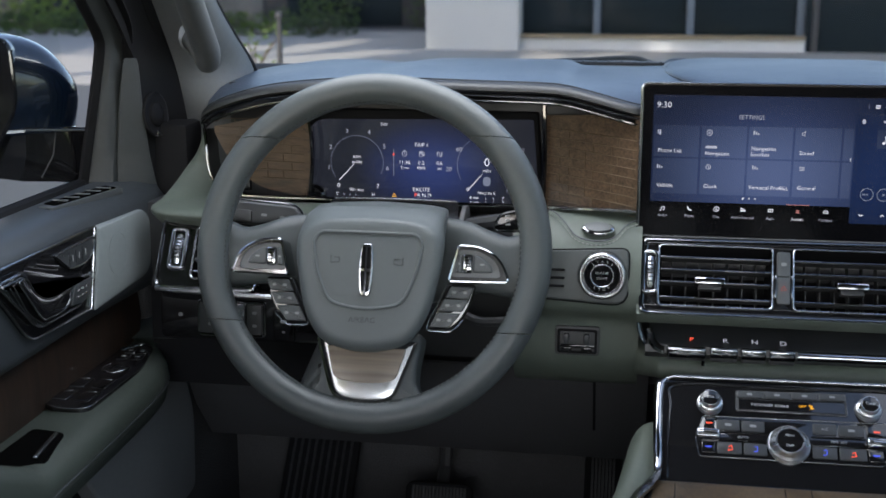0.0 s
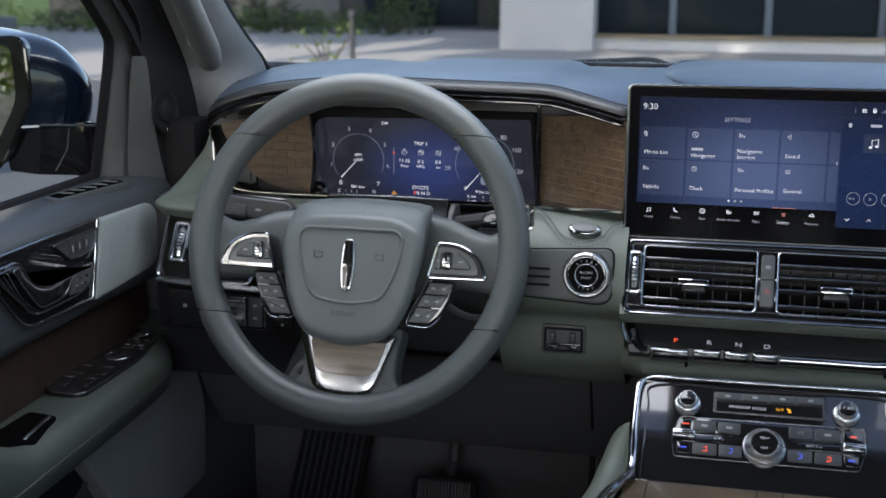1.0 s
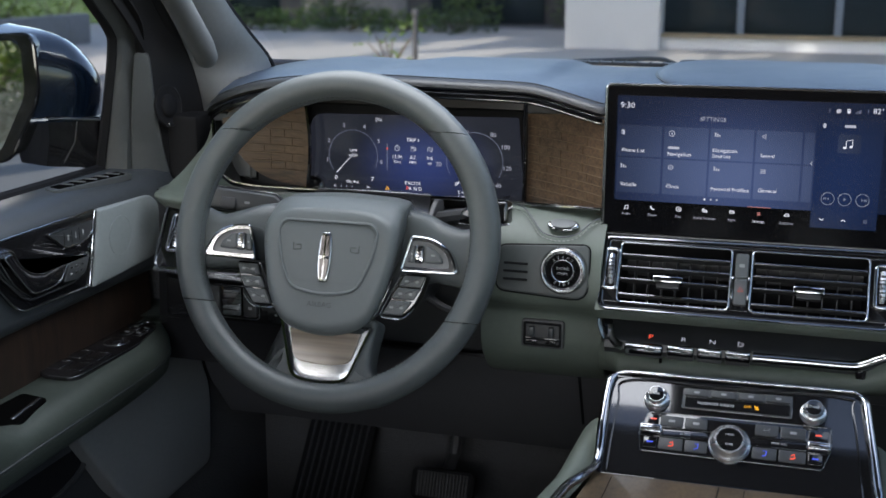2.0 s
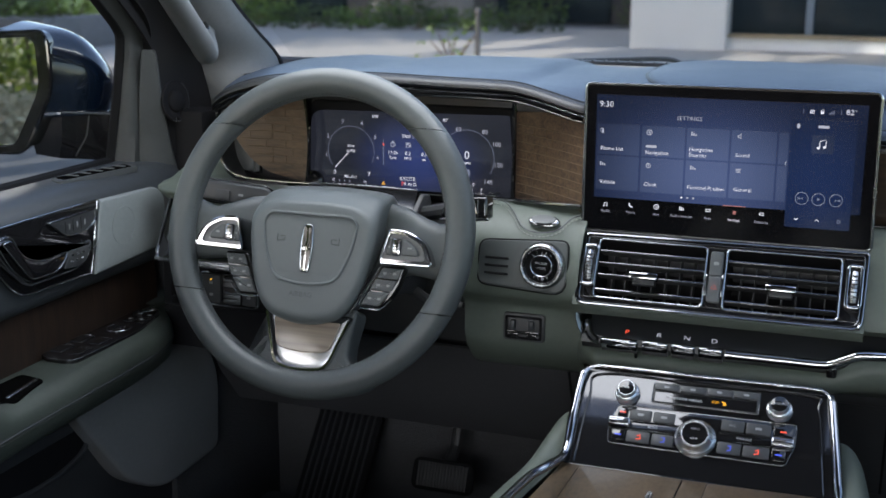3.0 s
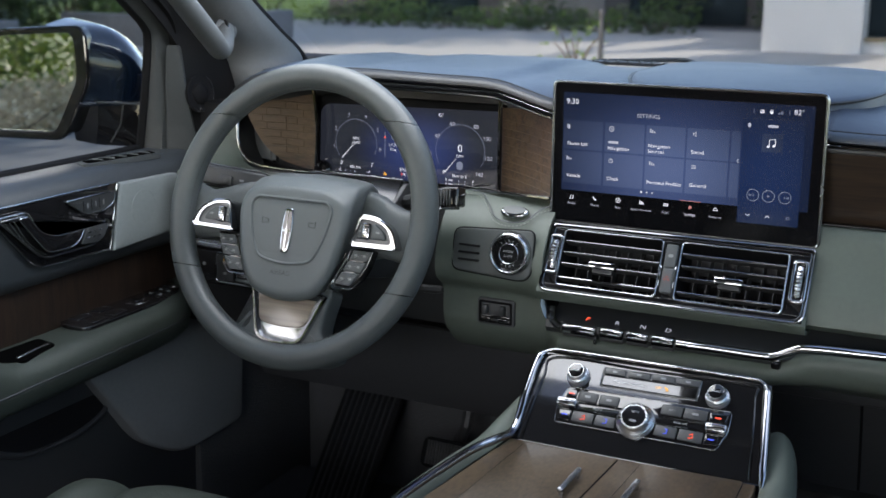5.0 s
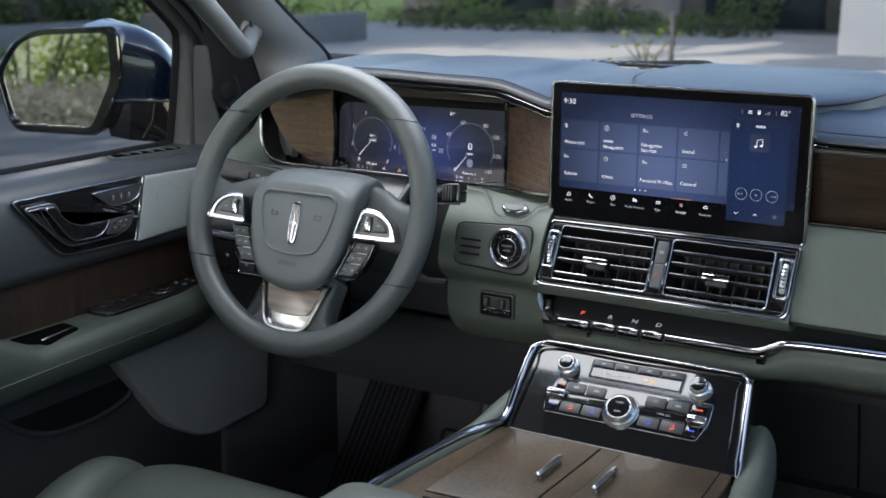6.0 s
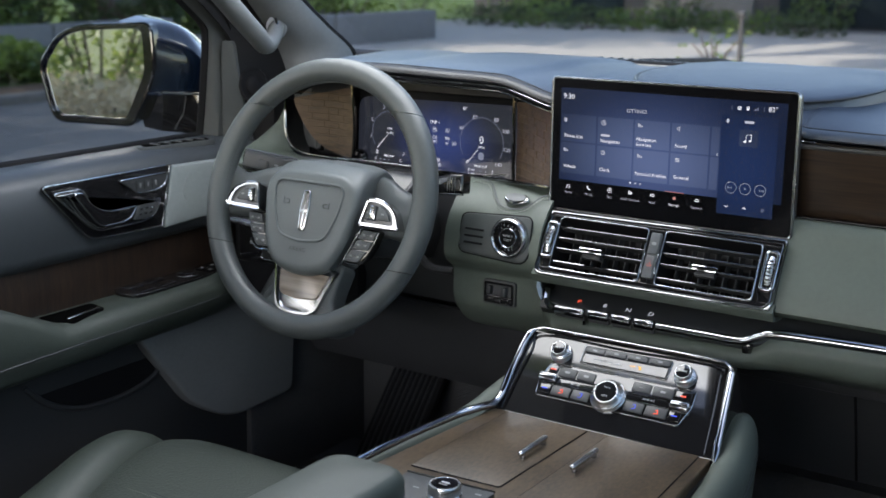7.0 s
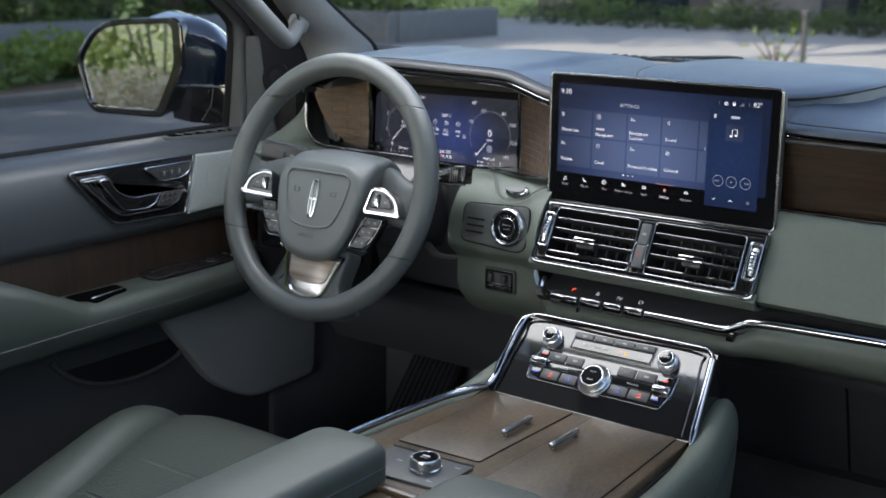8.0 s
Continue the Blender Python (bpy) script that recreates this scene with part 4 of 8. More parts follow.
lid_rows = [[(-0.289 + k * w, y + 0.010 * k * k, z - 0.003 * k * k) for k in (-1.0, -0.94, -0.5, 0.0, 0.5, 0.94, 1.0)] for w, y, z in ((0.086, 1.308, 1.184), (0.083, 1.330, 1.199), (0.077, 1.366, 1.2215), (0.0745, 1.374, 1.2245), (0.073, 1.379, 1.2235), (0.074, 1.384, 1.200))]
part("shroud_lid", thick(loft(lid_rows), 0.004), PIANO_SOFT, column, "glossy black upper lid", smooth=40)
part("lid_edge", tube(lid_rows[3], 0.0010, n=6), SATIN, column)
part("lid_cheek", plate(rounded([(1.315, 1.165), (1.320, 1.186), (1.374, 1.219), (1.395, 1.215), (1.42, 1.150)], 0.006), 0.0, 0.006, 0.002), BLACK_PLASTIC, column, at=facing((-0.207, 0, 0), (0, 1, 0), (0, 0, 1)))
sl = facing((-0.447, 1.336, 1.212), (1, 0, -0.14), (0, 0.2, 1))
stalk = part("indicator_stalk", plate(rounded([(-0.052, 0.011, 0.006), (0.050, 0.011, 0.02), (0.060, -0.006), (0.040, -0.016), (-0.052, -0.016, 0.006)], 0.006), -0.010, 0.012, 0.004), HOOD_BLACK, column, "black indicator stalk", at=sl)
part("stalk_trim", tube([(*p, 0.006) for p in rounded([(-0.054, 0.0125, 0.006), (0.050, 0.0125, 0.02), (0.061, -0.006), (0.040, -0.0175), (-0.054, -0.0175, 0.006)], 0.006)], 0.0012, closed=True, n=6), RELEASE, stalk)
part("stalk_ring", block(-0.012, -0.006, 0.013, 0.020, 0.015, 0.006, 0.003), BLACK_PLASTIC, stalk)
bar(0.012, -0.003, 0.0122, 0.007, 0.003, LETTER_DIM, stalk)
bar(0.034, -0.004, 0.0122, 0.006, 0.003, LETTER_DIM, stalk)
part("stalk_root", tube([(-0.41, 1.343, 1.203), (-0.38, 1.365, 1.192), (-0.34, 1.38, 1.18)], 0.010, n=10), BLACK_PLASTIC, column)
sr = facing((-0.125, 1.338, 1.215), (1, 0, 0.14), (0, 0.2, 1))
wiper = part("wiper_stalk", plate(rounded([(-0.040, -0.012), (-0.034, 0.006, 0.015), (0.004, 0.013, 0.006), (0.022, 0.013, 0.004), (0.022, -0.013, 0.004), (-0.010, -0.014)], 0.005), -0.010, 0.010, 0.004), PIANO, column, "glossy black wiper stalk", at=sr)
for k in range(4):
    part("stalk_ring", block(-0.002 + 0.0042 * k, -0.001, 0.0105, 0.0014, 0.020, 0.0012, 0.0004), BUTTON, wiper)
for k in range(3):
    bar(-0.022, 0.003 - 0.005 * k, 0.0102, 0.006, 0.002, LETTER_DIM, wiper)
part("stalk_root", tube([(-0.155, 1.342, 1.208), (-0.200, 1.37, 1.195), (-0.24, 1.39, 1.18)], 0.010, n=10), BLACK_PLASTIC, column)
part("stalk_trim", tube([(-0.041, -0.0135, 0.006), (-0.010, -0.0155, 0.008), (0.023, -0.0145, 0.006)], 0.0016, n=6), CHROME, wiper)
part("tilt_lever", tube(spline([(-0.222, 1.40, 1.085), (-0.19, 1.385, 1.075), (-0.15, 1.38, 1.078)], 4), [0.006] * 8 + [0.004], n=8), BLACK_PLASTIC, column)

# ---------------------------------------------------------------- instrument display
cl = facing((-0.285, 1.531, 1.247), (1, 0, 0), (0, 0.03, 1))
cluster = thing("instrument_display", cl, "lit digital instrument display with dark blue dials", "display")
CL_BLUE = display_shader("cluster_backlight", (0.020, 0.024, 0.036), (0.036, 0.060, 0.21), (0.015, -0.012, 0.0), 0.115, 0.20, (1, 1.5, 1))
part("display_body", plate(rounded([(-0.160, -0.058), (0.162, -0.056, 0.004), (0.152, 0.064, 0.004), (-0.150, 0.064)], 0.012), -0.014, 0.0, 0.002), RUBBER, cluster)
part("screen", plate(rounded([(-0.150, -0.0535), (0.1555, -0.0535, 0.004), (0.1465, 0.055, 0.004), (-0.148, 0.050, 0.02)], 0.004), -0.002, 0.0015), CL_BLUE, cluster, "dark blue lit screen")
part("binnacle", lathe([(0.016, 0), (0.016, 0.006), (0.012, 0.010)], 20, m=Matrix.Translation((-0.143, -0.052, 0.004))), PIANO, cluster)


def dial(cx, cy, r, a0, a1, words, hand, size):
    part("dial_arc", tube([(cx + r * math.cos(a), cy + r * math.sin(a), 0.002) for a in np.linspace(a0, a1, 40)], 0.0003, n=4), LIT_DIM, cluster)
    for w, x, y in words:
        letters(w, x, y, 0.002, size, LIT_SOFT, cluster)
    part("needle", tube([(cx + hand[0], cy + hand[1], 0.0025), (cx + hand[2], cy + hand[3], 0.0025)], [0.0003, 0.0006], n=4), LIT_WHITE, cluster)


dial(-0.0860, -0.006, 0.0355, radians(215), radians(-25), [("1", -0.124, -0.0135), ("2", -0.1215, 0.0135), ("3", -0.099, 0.0350), ("4", -0.0695, 0.0340), ("5", -0.0490, 0.0155), ("6", -0.0450, -0.0130)], (-0.002, 0.000, -0.024, -0.024), 0.0085)
dial(0.0870, -0.006, 0.0390, radians(210), radians(-30), [("20", 0.0370, -0.0120), ("40", 0.0500, 0.0140), ("60", 0.0740, 0.0330), ("80", 0.1120, 0.0310), ("100", 0.1290, 0.0150), ("120", 0.1320, -0.0130), ("140", 0.1180, -0.0370)], (-0.006, -0.011, -0.024, -0.032), 0.0085)
for w, x, y, s in (("RPM", -0.0860, 0.0010, 0.0055), ("x1000", -0.0860, -0.0055, 0.0055), ("0", -0.1110, -0.0375, 0.0085), ("7", -0.0580, -0.0375, 0.0085), ("981.4mi", -0.0870, -0.0425, 0.0060),
                   ("SW", -0.0490, 0.0445, 0.0065), ("TRIP 1", 0.0005, 0.0190, 0.0070), ("11:36", -0.0220, -0.0045, 0.0070), ("Time", -0.0220, -0.0115, 0.0055), ("0.2", 0.0005, -0.0045, 0.0070), ("MPG", 0.0005, -0.0115, 0.0055),
                   ("0.6", 0.0245, -0.0045, 0.0070), ("mi", 0.0245, -0.0115, 0.0055), ("EXCITE", 0.0005, -0.0400, 0.0070), ("P", -0.0070, -0.0475, 0.0075), ("R N D", 0.0045, -0.0475, 0.0070),
                   ("82°", 0.0560, 0.0445, 0.0065), ("0", 0.0870, -0.0020, 0.0160), ("MPH", 0.0870, -0.0130, 0.0055), ("96mi to E", 0.0870, -0.0420, 0.0060), ("E", 0.0660, -0.0485, 0.0060), ("F", 0.1090, -0.0485, 0.0060),
                   ("C", -0.1130, -0.0485, 0.0060), ("H", -0.0640, -0.0485, 0.0060), ("0", 0.0620, -0.0375, 0.0075)):
    letters(w, x, y, 0.0024, s, LIT_RED if w == "P" else LIT_WHITE, cluster)
part("stopwatch_sign", tube([(-0.0220 + 0.0033 * math.cos(a), 0.0072 + 0.0033 * math.sin(a), 0.0022) for a in (2 * math.pi * i / 16 for i in range(16))], 0.0004, closed=True, n=4), LIT_SOFT, cluster)
part("stopwatch_hand", tube([(-0.0220, 0.0095, 0.0023), (-0.0220, 0.0072, 0.0023), (-0.0206, 0.0066, 0.0023)], 0.0004, n=4), LIT_SOFT, cluster)
part("stopwatch_crown", block(-0.0220, 0.0115, 0.0023, 0.0022, 0.0009, 0.0004, 0), LIT_SOFT, cluster)
part("pump_sign", tube([(-0.0022, 0.0040, 0.0022), (-0.0022, 0.0108, 0.0022), (0.0018, 0.0108, 0.0022), (0.0018, 0.0040, 0.0022)], 0.0004, closed=True, n=4), LIT_SOFT, cluster)
part("pump_hose", tube([(0.0018, 0.0075, 0.0022), (0.0032, 0.0068, 0.0022), (0.0034, 0.0045, 0.0022), (0.0042, 0.0050, 0.0022), (0.0042, 0.0090, 0.0022), (0.0030, 0.0104, 0.0022)], 0.0004, n=4), LIT_SOFT, cluster)
part("pump_window", block(-0.0002, 0.0088, 0.0022, 0.0026, 0.0020, 0.0004, 0), LIT_SOFT, cluster)
part("route_sign", tube([(0.0215, 0.0045, 0.0022), (0.0215, 0.0095, 0.0022), (0.0230, 0.0108, 0.0022), (0.0245, 0.0095, 0.0022), (0.0245, 0.0055, 0.0022), (0.0260, 0.0042, 0.0022), (0.0275, 0.0055, 0.0022), (0.0275, 0.0108, 0.0022)], 0.0005, n=4), LIT_SOFT, cluster)
bar(0.0870, -0.0265, 0.0022, 0.0100, 0.0120, LIT_DIM, cluster, "sign_icon")
part("divider", block(-0.0365, -0.005, 0.0020, 0.0008, 0.036, 0.0004, 0), LIT_DIM, cluster)
part("divider_mark", block(-0.0365, 0.006, 0.0022, 0.0014, 0.003, 0.0004, 0), LIT_RED, cluster)
part("warning_light", tube([(-0.0385, -0.0500, 0.0022), (-0.0335, -0.0500, 0.0022), (-0.0360, -0.0462, 0.0022)], 0.0006, closed=True, n=4), LIT_AMBER, cluster, "amber warning triangle")
for x in (-0.104, -0.096, -0.088, 0.074, 0.086, 0.096):
    bar(x, -0.0490, 0.0022, 0.0008, 0.003, LIT_SOFT, cluster)
bar(0.073, -0.0485, 0.0022, 0.007, 0.0022, LIT_SOFT, cluster)

# ---------------------------------------------------------------- touch screen
ts = facing((0.163, 1.390, 1.277), (1, 0, 0), (0, 0, 1))
touch = thing("touch_screen", ts, "wide lit touch screen showing a blue page, chrome-edged black frame", "screen")
X0, Z0 = 0.163, 1.277
part("housing", plate(rounded([(-0.1650, -0.0880), (0.1670, -0.0880), (0.1645, 0.0885), (-0.1650, 0.0875)], 0.007), -0.016, -0.0015, 0.002), BLACK_PLASTIC, touch, "black back shell")
part("mount", block(0.0, -0.02, -0.022, 0.26, 0.13, 0.022, 0.006), BLACK_PLASTIC, touch)
part("edge_trim", tube([(*p, -0.0015) for p in rounded([(-0.1650, -0.0900), (0.1670, -0.0890), (0.1645, 0.0885), (-0.1650, 0.0875)], 0.007)], 0.0022, closed=True, n=8), SATIN, touch, "satin chrome edge")
part("front_glass", plate(rounded([(-0.1630, -0.0870), (0.1650, -0.0870), (0.1625, 0.0868), (-0.1630, 0.0858)], 0.006), -0.003, 0.0), SCREEN_GLASS, touch, "glossy black front glass")
PAGE = display_shader("page_backlight", (0.007, 0.017, 0.058), (0.088, 0.142, 0.36), (-0.015, -0.018, 0.0), 0.155, 0.142, (0.9, 1.25, 1))
TILE = display_shader("tile_backlight", (0.024, 0.040, 0.096), (0.150, 0.225, 0.48), (-0.015, -0.016, 0.0), 0.155, 0.142, (0.9, 1.3, 1))
SIDE = display_shader("side_backlight", (0.009, 0.020, 0.060), (0.016, 0.043, 0.155), (0.10, -0.01, 0.0), 0.11, 0.135)
SHOW = 0.0006


def ui_rect(x0, z0, x1, z1, material, name, h=SHOW, r=0.0008):
    return part(name, plate(rrect((x0 + x1) / 2 - X0, (z0 + z1) / 2 - Z0, x1 - x0, z1 - z0, r, 2), 0.0, h), material, touch, smooth=0)


ui_rect(0.0110, 1.2290, 0.3150, 1.3520, PAGE, "settings_page", 0.0003)
cols = [(0.0130, 0.0635), (0.0662, 0.1162), (0.1186, 0.1668), (0.1693, 0.2195), (0.2220, 0.2325)]
for x0, x1 in cols:
    ui_rect(x0, 1.2815, x1, 1.3175, TILE, "tile")
    ui_rect(x0, 1.2385, x1, 1.2795, TILE, "tile")
ui_rect(0.2340, 1.2100, 0.3050, 1.3340, SIDE, "side_panel", 0.0007)
ui_rect(0.2575, 1.2960, 0.2815, 1.3170, TILE, "music_tile", 0.0009)


def say(words, x, z, size, material=LIT_WHITE, align="LEFT"):
    letters(words, x - X0, z - Z0, 0.0011, size, material, touch, align)


say("9:30", 0.0230, 1.3407, 0.0098, align="CENTER")
say("SETTINGS", 0.1205, 1.3280, 0.0066, LIT_SOFT, "CENTER")
for words, x, z in (("Phone List", 0.0175, 1.2885), ("Navigation", 0.0705, 1.2862), ("Navigation", 0.1215, 1.2928), ("Sources", 0.1215, 1.2862), ("Sound", 0.1745, 1.2890), ("Vehicle", 0.0175, 1.2480),
                    ("Clock", 0.0705, 1.2480), ("Personal Profiles", 0.1215, 1.2480), ("General", 0.1745, 1.2490)):
    say(words, x, z, 0.0064)
bar(0.0775 - X0, 1.2935 - Z0, 0.0010, 0.0130, 0.0030, LIT_SOFT, touch)
for words, x in (("Audio", 0.0258), ("Phone", 0.0566), ("Nav", 0.0868), ("Audio Sources", 0.1165), ("Apps", 0.1472), ("Settings", 0.1773), ("Features", 0.2083)):
    say(words, x, 1.2128, 0.0044, LIT_WHITE if words == "Settings" else LIT_SOFT, "CENTER")
say("82°", 0.2974, 1.3436, 0.0085, align="CENTER")
bar(0.2692 - X0, 1.3262 - Z0, 0.0011, 0.0120, 0.0030, LIT_SOFT, touch)
ui_rect(0.1640, 1.2291, 0.1900, 1.2296, LIT_ROSE, "active_line", 0.0009)
for k, x in enumerate((0.1156, 0.1226, 0.1295)):
    part("page_dot", plate([(x - X0 + 0.0011 * math.cos(a), 1.2350 - Z0 + 0.0011 * math.sin(a)) for a in (2 * math.pi * i / 10 for i in range(10))], 0.0, 0.0010), LIT_WHITE if k == 0 else LIT_SOFT, touch, smooth=0)


def ring_icon(x, z, r, material=LIT_SOFT, name="icon"):
    return part(name, tube([(x - X0 + r * math.cos(a), z - Z0 + r * math.sin(a), 0.0011) for a in (2 * math.pi * i / 20 for i in range(20))], 0.00035, closed=True, n=4), material, touch)


def line_icon(pts, material=LIT_SOFT, r=0.0004):
    return part("icon", tube([(x - X0, z - Z0, 0.0011) for x, z in pts], r, n=4), material, touch)


def solid_icon(pts, material=LIT_SOFT):
    return part("icon", plate([(x - X0, z - Z0) for x, z in pts], 0.0008, 0.0011), material, touch, smooth=0)


ring_icon(0.0748, 1.3100, 0.0031)
solid_icon([(0.0748, 1.3118), (0.0762, 1.3086), (0.0748, 1.3094), (0.0734, 1.3086)])
ring_icon(0.0751, 1.2706, 0.0026)
line_icon([(0.0751, 1.2722), (0.0751, 1.2706), (0.0762, 1.2700)])
line_icon([(0.0172, 1.3120), (0.0200, 1.3120), (0.0200, 1.3078), (0.0172, 1.3078), (0.0172, 1.3120)])
solid_icon([(0.0184, 1.3112), (0.0206, 1.3112), (0.0206, 1.3066), (0.0184, 1.3066)])
for x, z in ((0.1263, 1.3107), (0.1784, 1.3109), (0.0202, 1.2699), (0.1270, 1.2712), (0.1788, 1.2712)):
    if (x, z) == (0.1784, 1.3109):
        line_icon([(x - 0.002, z - 0.001), (x - 0.002, z + 0.001), (x - 0.0008, z + 0.001), (x + 0.0012, z + 0.003), (x + 0.0012, z - 0.003), (x - 0.0008, z - 0.001), (x - 0.002, z - 0.001)])
    elif (x, z) == (0.1788, 1.2712):
        for k in (-1, 0, 1):
            line_icon([(x - 0.0028, z + 0.0017 * k), (x + 0.0028, z + 0.0017 * k)])
    else:
        for k in (0, 1, 2):
            solid_icon([(x - 0.003 + 0.0024 * k, z - 0.002), (x - 0.0014 + 0.0024 * k, z - 0.002), (x - 0.0014 + 0.0024 * k, z + 0.0026 - 0.0013 * k), (x - 0.003 + 0.0024 * k, z + 0.0026 - 0.0013 * k)])
for x in (0.0258, 0.2692):
    z, s = (1.2206, 1.0) if x < 0.1 else (1.3065, 2.0)
    line_icon([(x - 0.0015 * s, z - 0.002 * s), (x - 0.0015 * s, z + 0.0018 * s), (x + 0.0018 * s, z + 0.0025 * s), (x + 0.0018 * s, z - 0.0014 * s)], LIT_WHITE, 0.0004)
    for dx, dz in ((-0.0022, -0.0021), (0.0011, -0.0015)):
        solid_icon([(x + (dx + 0.0009 * math.cos(a)) * s, z + (dz + 0.0007 * math.sin(a)) * s) for a in (2 * math.pi * i / 8 for i in range(8))], LIT_WHITE)
line_icon(spline([(0.0545, 1.2238), (0.0548, 1.2214), (0.0566, 1.2199), (0.0586, 1.2196)], 3), LIT_WHITE, 0.0007)
ring_icon(0.0868, 1.2218, 0.0028, LIT_WHITE)
solid_icon([(0.0868, 1.2234), (0.0880, 1.2206), (0.0868, 1.2213), (0.0856, 1.2206)], LIT_WHITE)
for k in (0, 1, 2):
    solid_icon([(0.1140 + 0.0020 * k, 1.2198), (0.1153 + 0.0020 * k, 1.2198), (0.1153 + 0.0020 * k, 1.2244 - 0.0010 * k), (0.1140 + 0.0020 * k, 1.2244 - 0.0010 * k)], LIT_WHITE)
for i in range(3):
    for j in range(2):
        solid_icon([(0.1446 + 0.0021 * i + a, 1.2203 + 0.0021 * j + b) for a, b in ((0, 0), (0.0014, 0), (0.0014, 0.0014), (0, 0.0014))], LIT_WHITE)
for k in (-1, 0, 1):
    line_icon([(0.1756, 1.2218 + 0.0014 * k), (0.1792, 1.2218 + 0.0014 * k)], LIT_ROSE)
line_icon([(0.2055, 1.2212), (0.2060, 1.2226), (0.2072, 1.2238), (0.2096, 1.2238), (0.2104, 1.2226), (0.2112, 1.2212), (0.2055, 1.2212)], LIT_WHITE)
line_icon([(0.2315, 1.2850), (0.2300, 1.2830), (0.2315, 1.2810)])
for x in (0.2511, 0.2692, 0.2882):
    ring_icon(x, 1.2440, 0.0070, LIT_DIM)
solid_icon([(0.2680, 1.2458), (0.2680, 1.2422), (0.2710, 1.2440)], LIT_DIM)
for s, x in ((-1, 0.2511), (1, 0.2882)):
    for d in (-0.0012, 0.0018):
        solid_icon([(x + s * d, 1.2454), (x + s * d, 1.2426), (x + s * (d + 0.0022), 1.2440)], LIT_DIM)
    line_icon([(x + s * 0.0042, 1.2426), (x + s * 0.0042, 1.2454)], LIT_DIM)
line_icon([(0.2440, 1.2208), (0.2463, 1.2188), (0.2486, 1.2208)], LIT_WHITE)
line_icon([(0.2673, 1.2188), (0.2696, 1.2208), (0.2719, 1.2188)], LIT_WHITE)
line_icon([(0.2915, 1.2185), (0.2945, 1.2185), (0.2945, 1.2215), (0.2915, 1.2215), (0.2915, 1.2185)], LIT_DIM)
bar(0.2461 - X0, 1.3428 - Z0, 0.0010, 0.0006, 0.0050, LIT_DIM, touch)
bar(0.2864 - X0, 1.3433 - Z0, 0.0010, 0.0006, 0.0050, LIT_DIM, touch)
line_icon([(0.2537, 1.3412), (0.2537, 1.3444), (0.2577, 1.3444), (0.2577, 1.3412), (0.2537, 1.3412)], LIT_WHITE)
line_icon([(0.2545, 1.3420), (0.2569, 1.3436)], LIT_WHITE)
line_icon([(0.2650, 1.3410), (0.2650, 1.3452), (0.2676, 1.3452), (0.2676, 1.3410), (0.2650, 1.3410)], LIT_WHITE)
bar(0.2663 - X0, 1.3424 - Z0, 0.0010, 0.0018, 0.0024, LIT_WHITE, touch, "icon")
for k in range(4):
    bar(0.2738 - X0 + 0.0016 * k, 1.3412 - Z0 + 0.0005 * k, 0.0010, 0.0010, 0.0015 + 0.001 * k, LIT_DIM, touch, "icon")
bar(0.2420 - X0, 1.3262 - Z0, 0.0011, 0.0035, 0.0055, LIT_SOFT, touch, "icon")

# ---------------------------------------------------------------- centre air vents
vf = facing((0.163, 1.360, 1.146), (1, 0, 0), (0, 0.040, 0.075))
vents = thing("centre_vents", vf, "twin chrome-framed air vents in a glossy black surround", "air vent")
shell = rounded([(-0.1560, 0.0440, 0.004), (0.1660, 0.0470, 0.004), (0.1640, -0.0410, 0.012), (-0.1600, -0.0420, 0.012)], 0.01, 6)
part("chrome_outline", tube([(*p, 0.0) for p in shell], 0.0015, closed=True, n=8), DIM_CHROME, vents, "polished chrome outline")
part("outline_line", tube([(x * 0.978, y * 0.93 - 0.0005, 0.0005) for x, y in shell], 0.0008, closed=True, n=5), RELEASE, vents)
openings = [(-0.1390, -0.0115), (0.0115, 0.1385)]
# surround built of strips that leave the two openings free
for x0, x1, y0, y1 in ((-0.158, 0.165, 0.0385, 0.046), (-0.158, 0.163, -0.0415, -0.0325), (-0.158, -0.1400, -0.0330, 0.039), (-0.0105, 0.0105, -0.0330, 0.039), (0.1395, 0.1650, -0.0330, 0.039)):
    part("surround", plate(rrect((x0 + x1) / 2, (y0 + y1) / 2, x1 - x0, y1 - y0, 0.001, 2), -0.012, -0.0005, 0.0006), PIANO, vents, "glossy black surround")
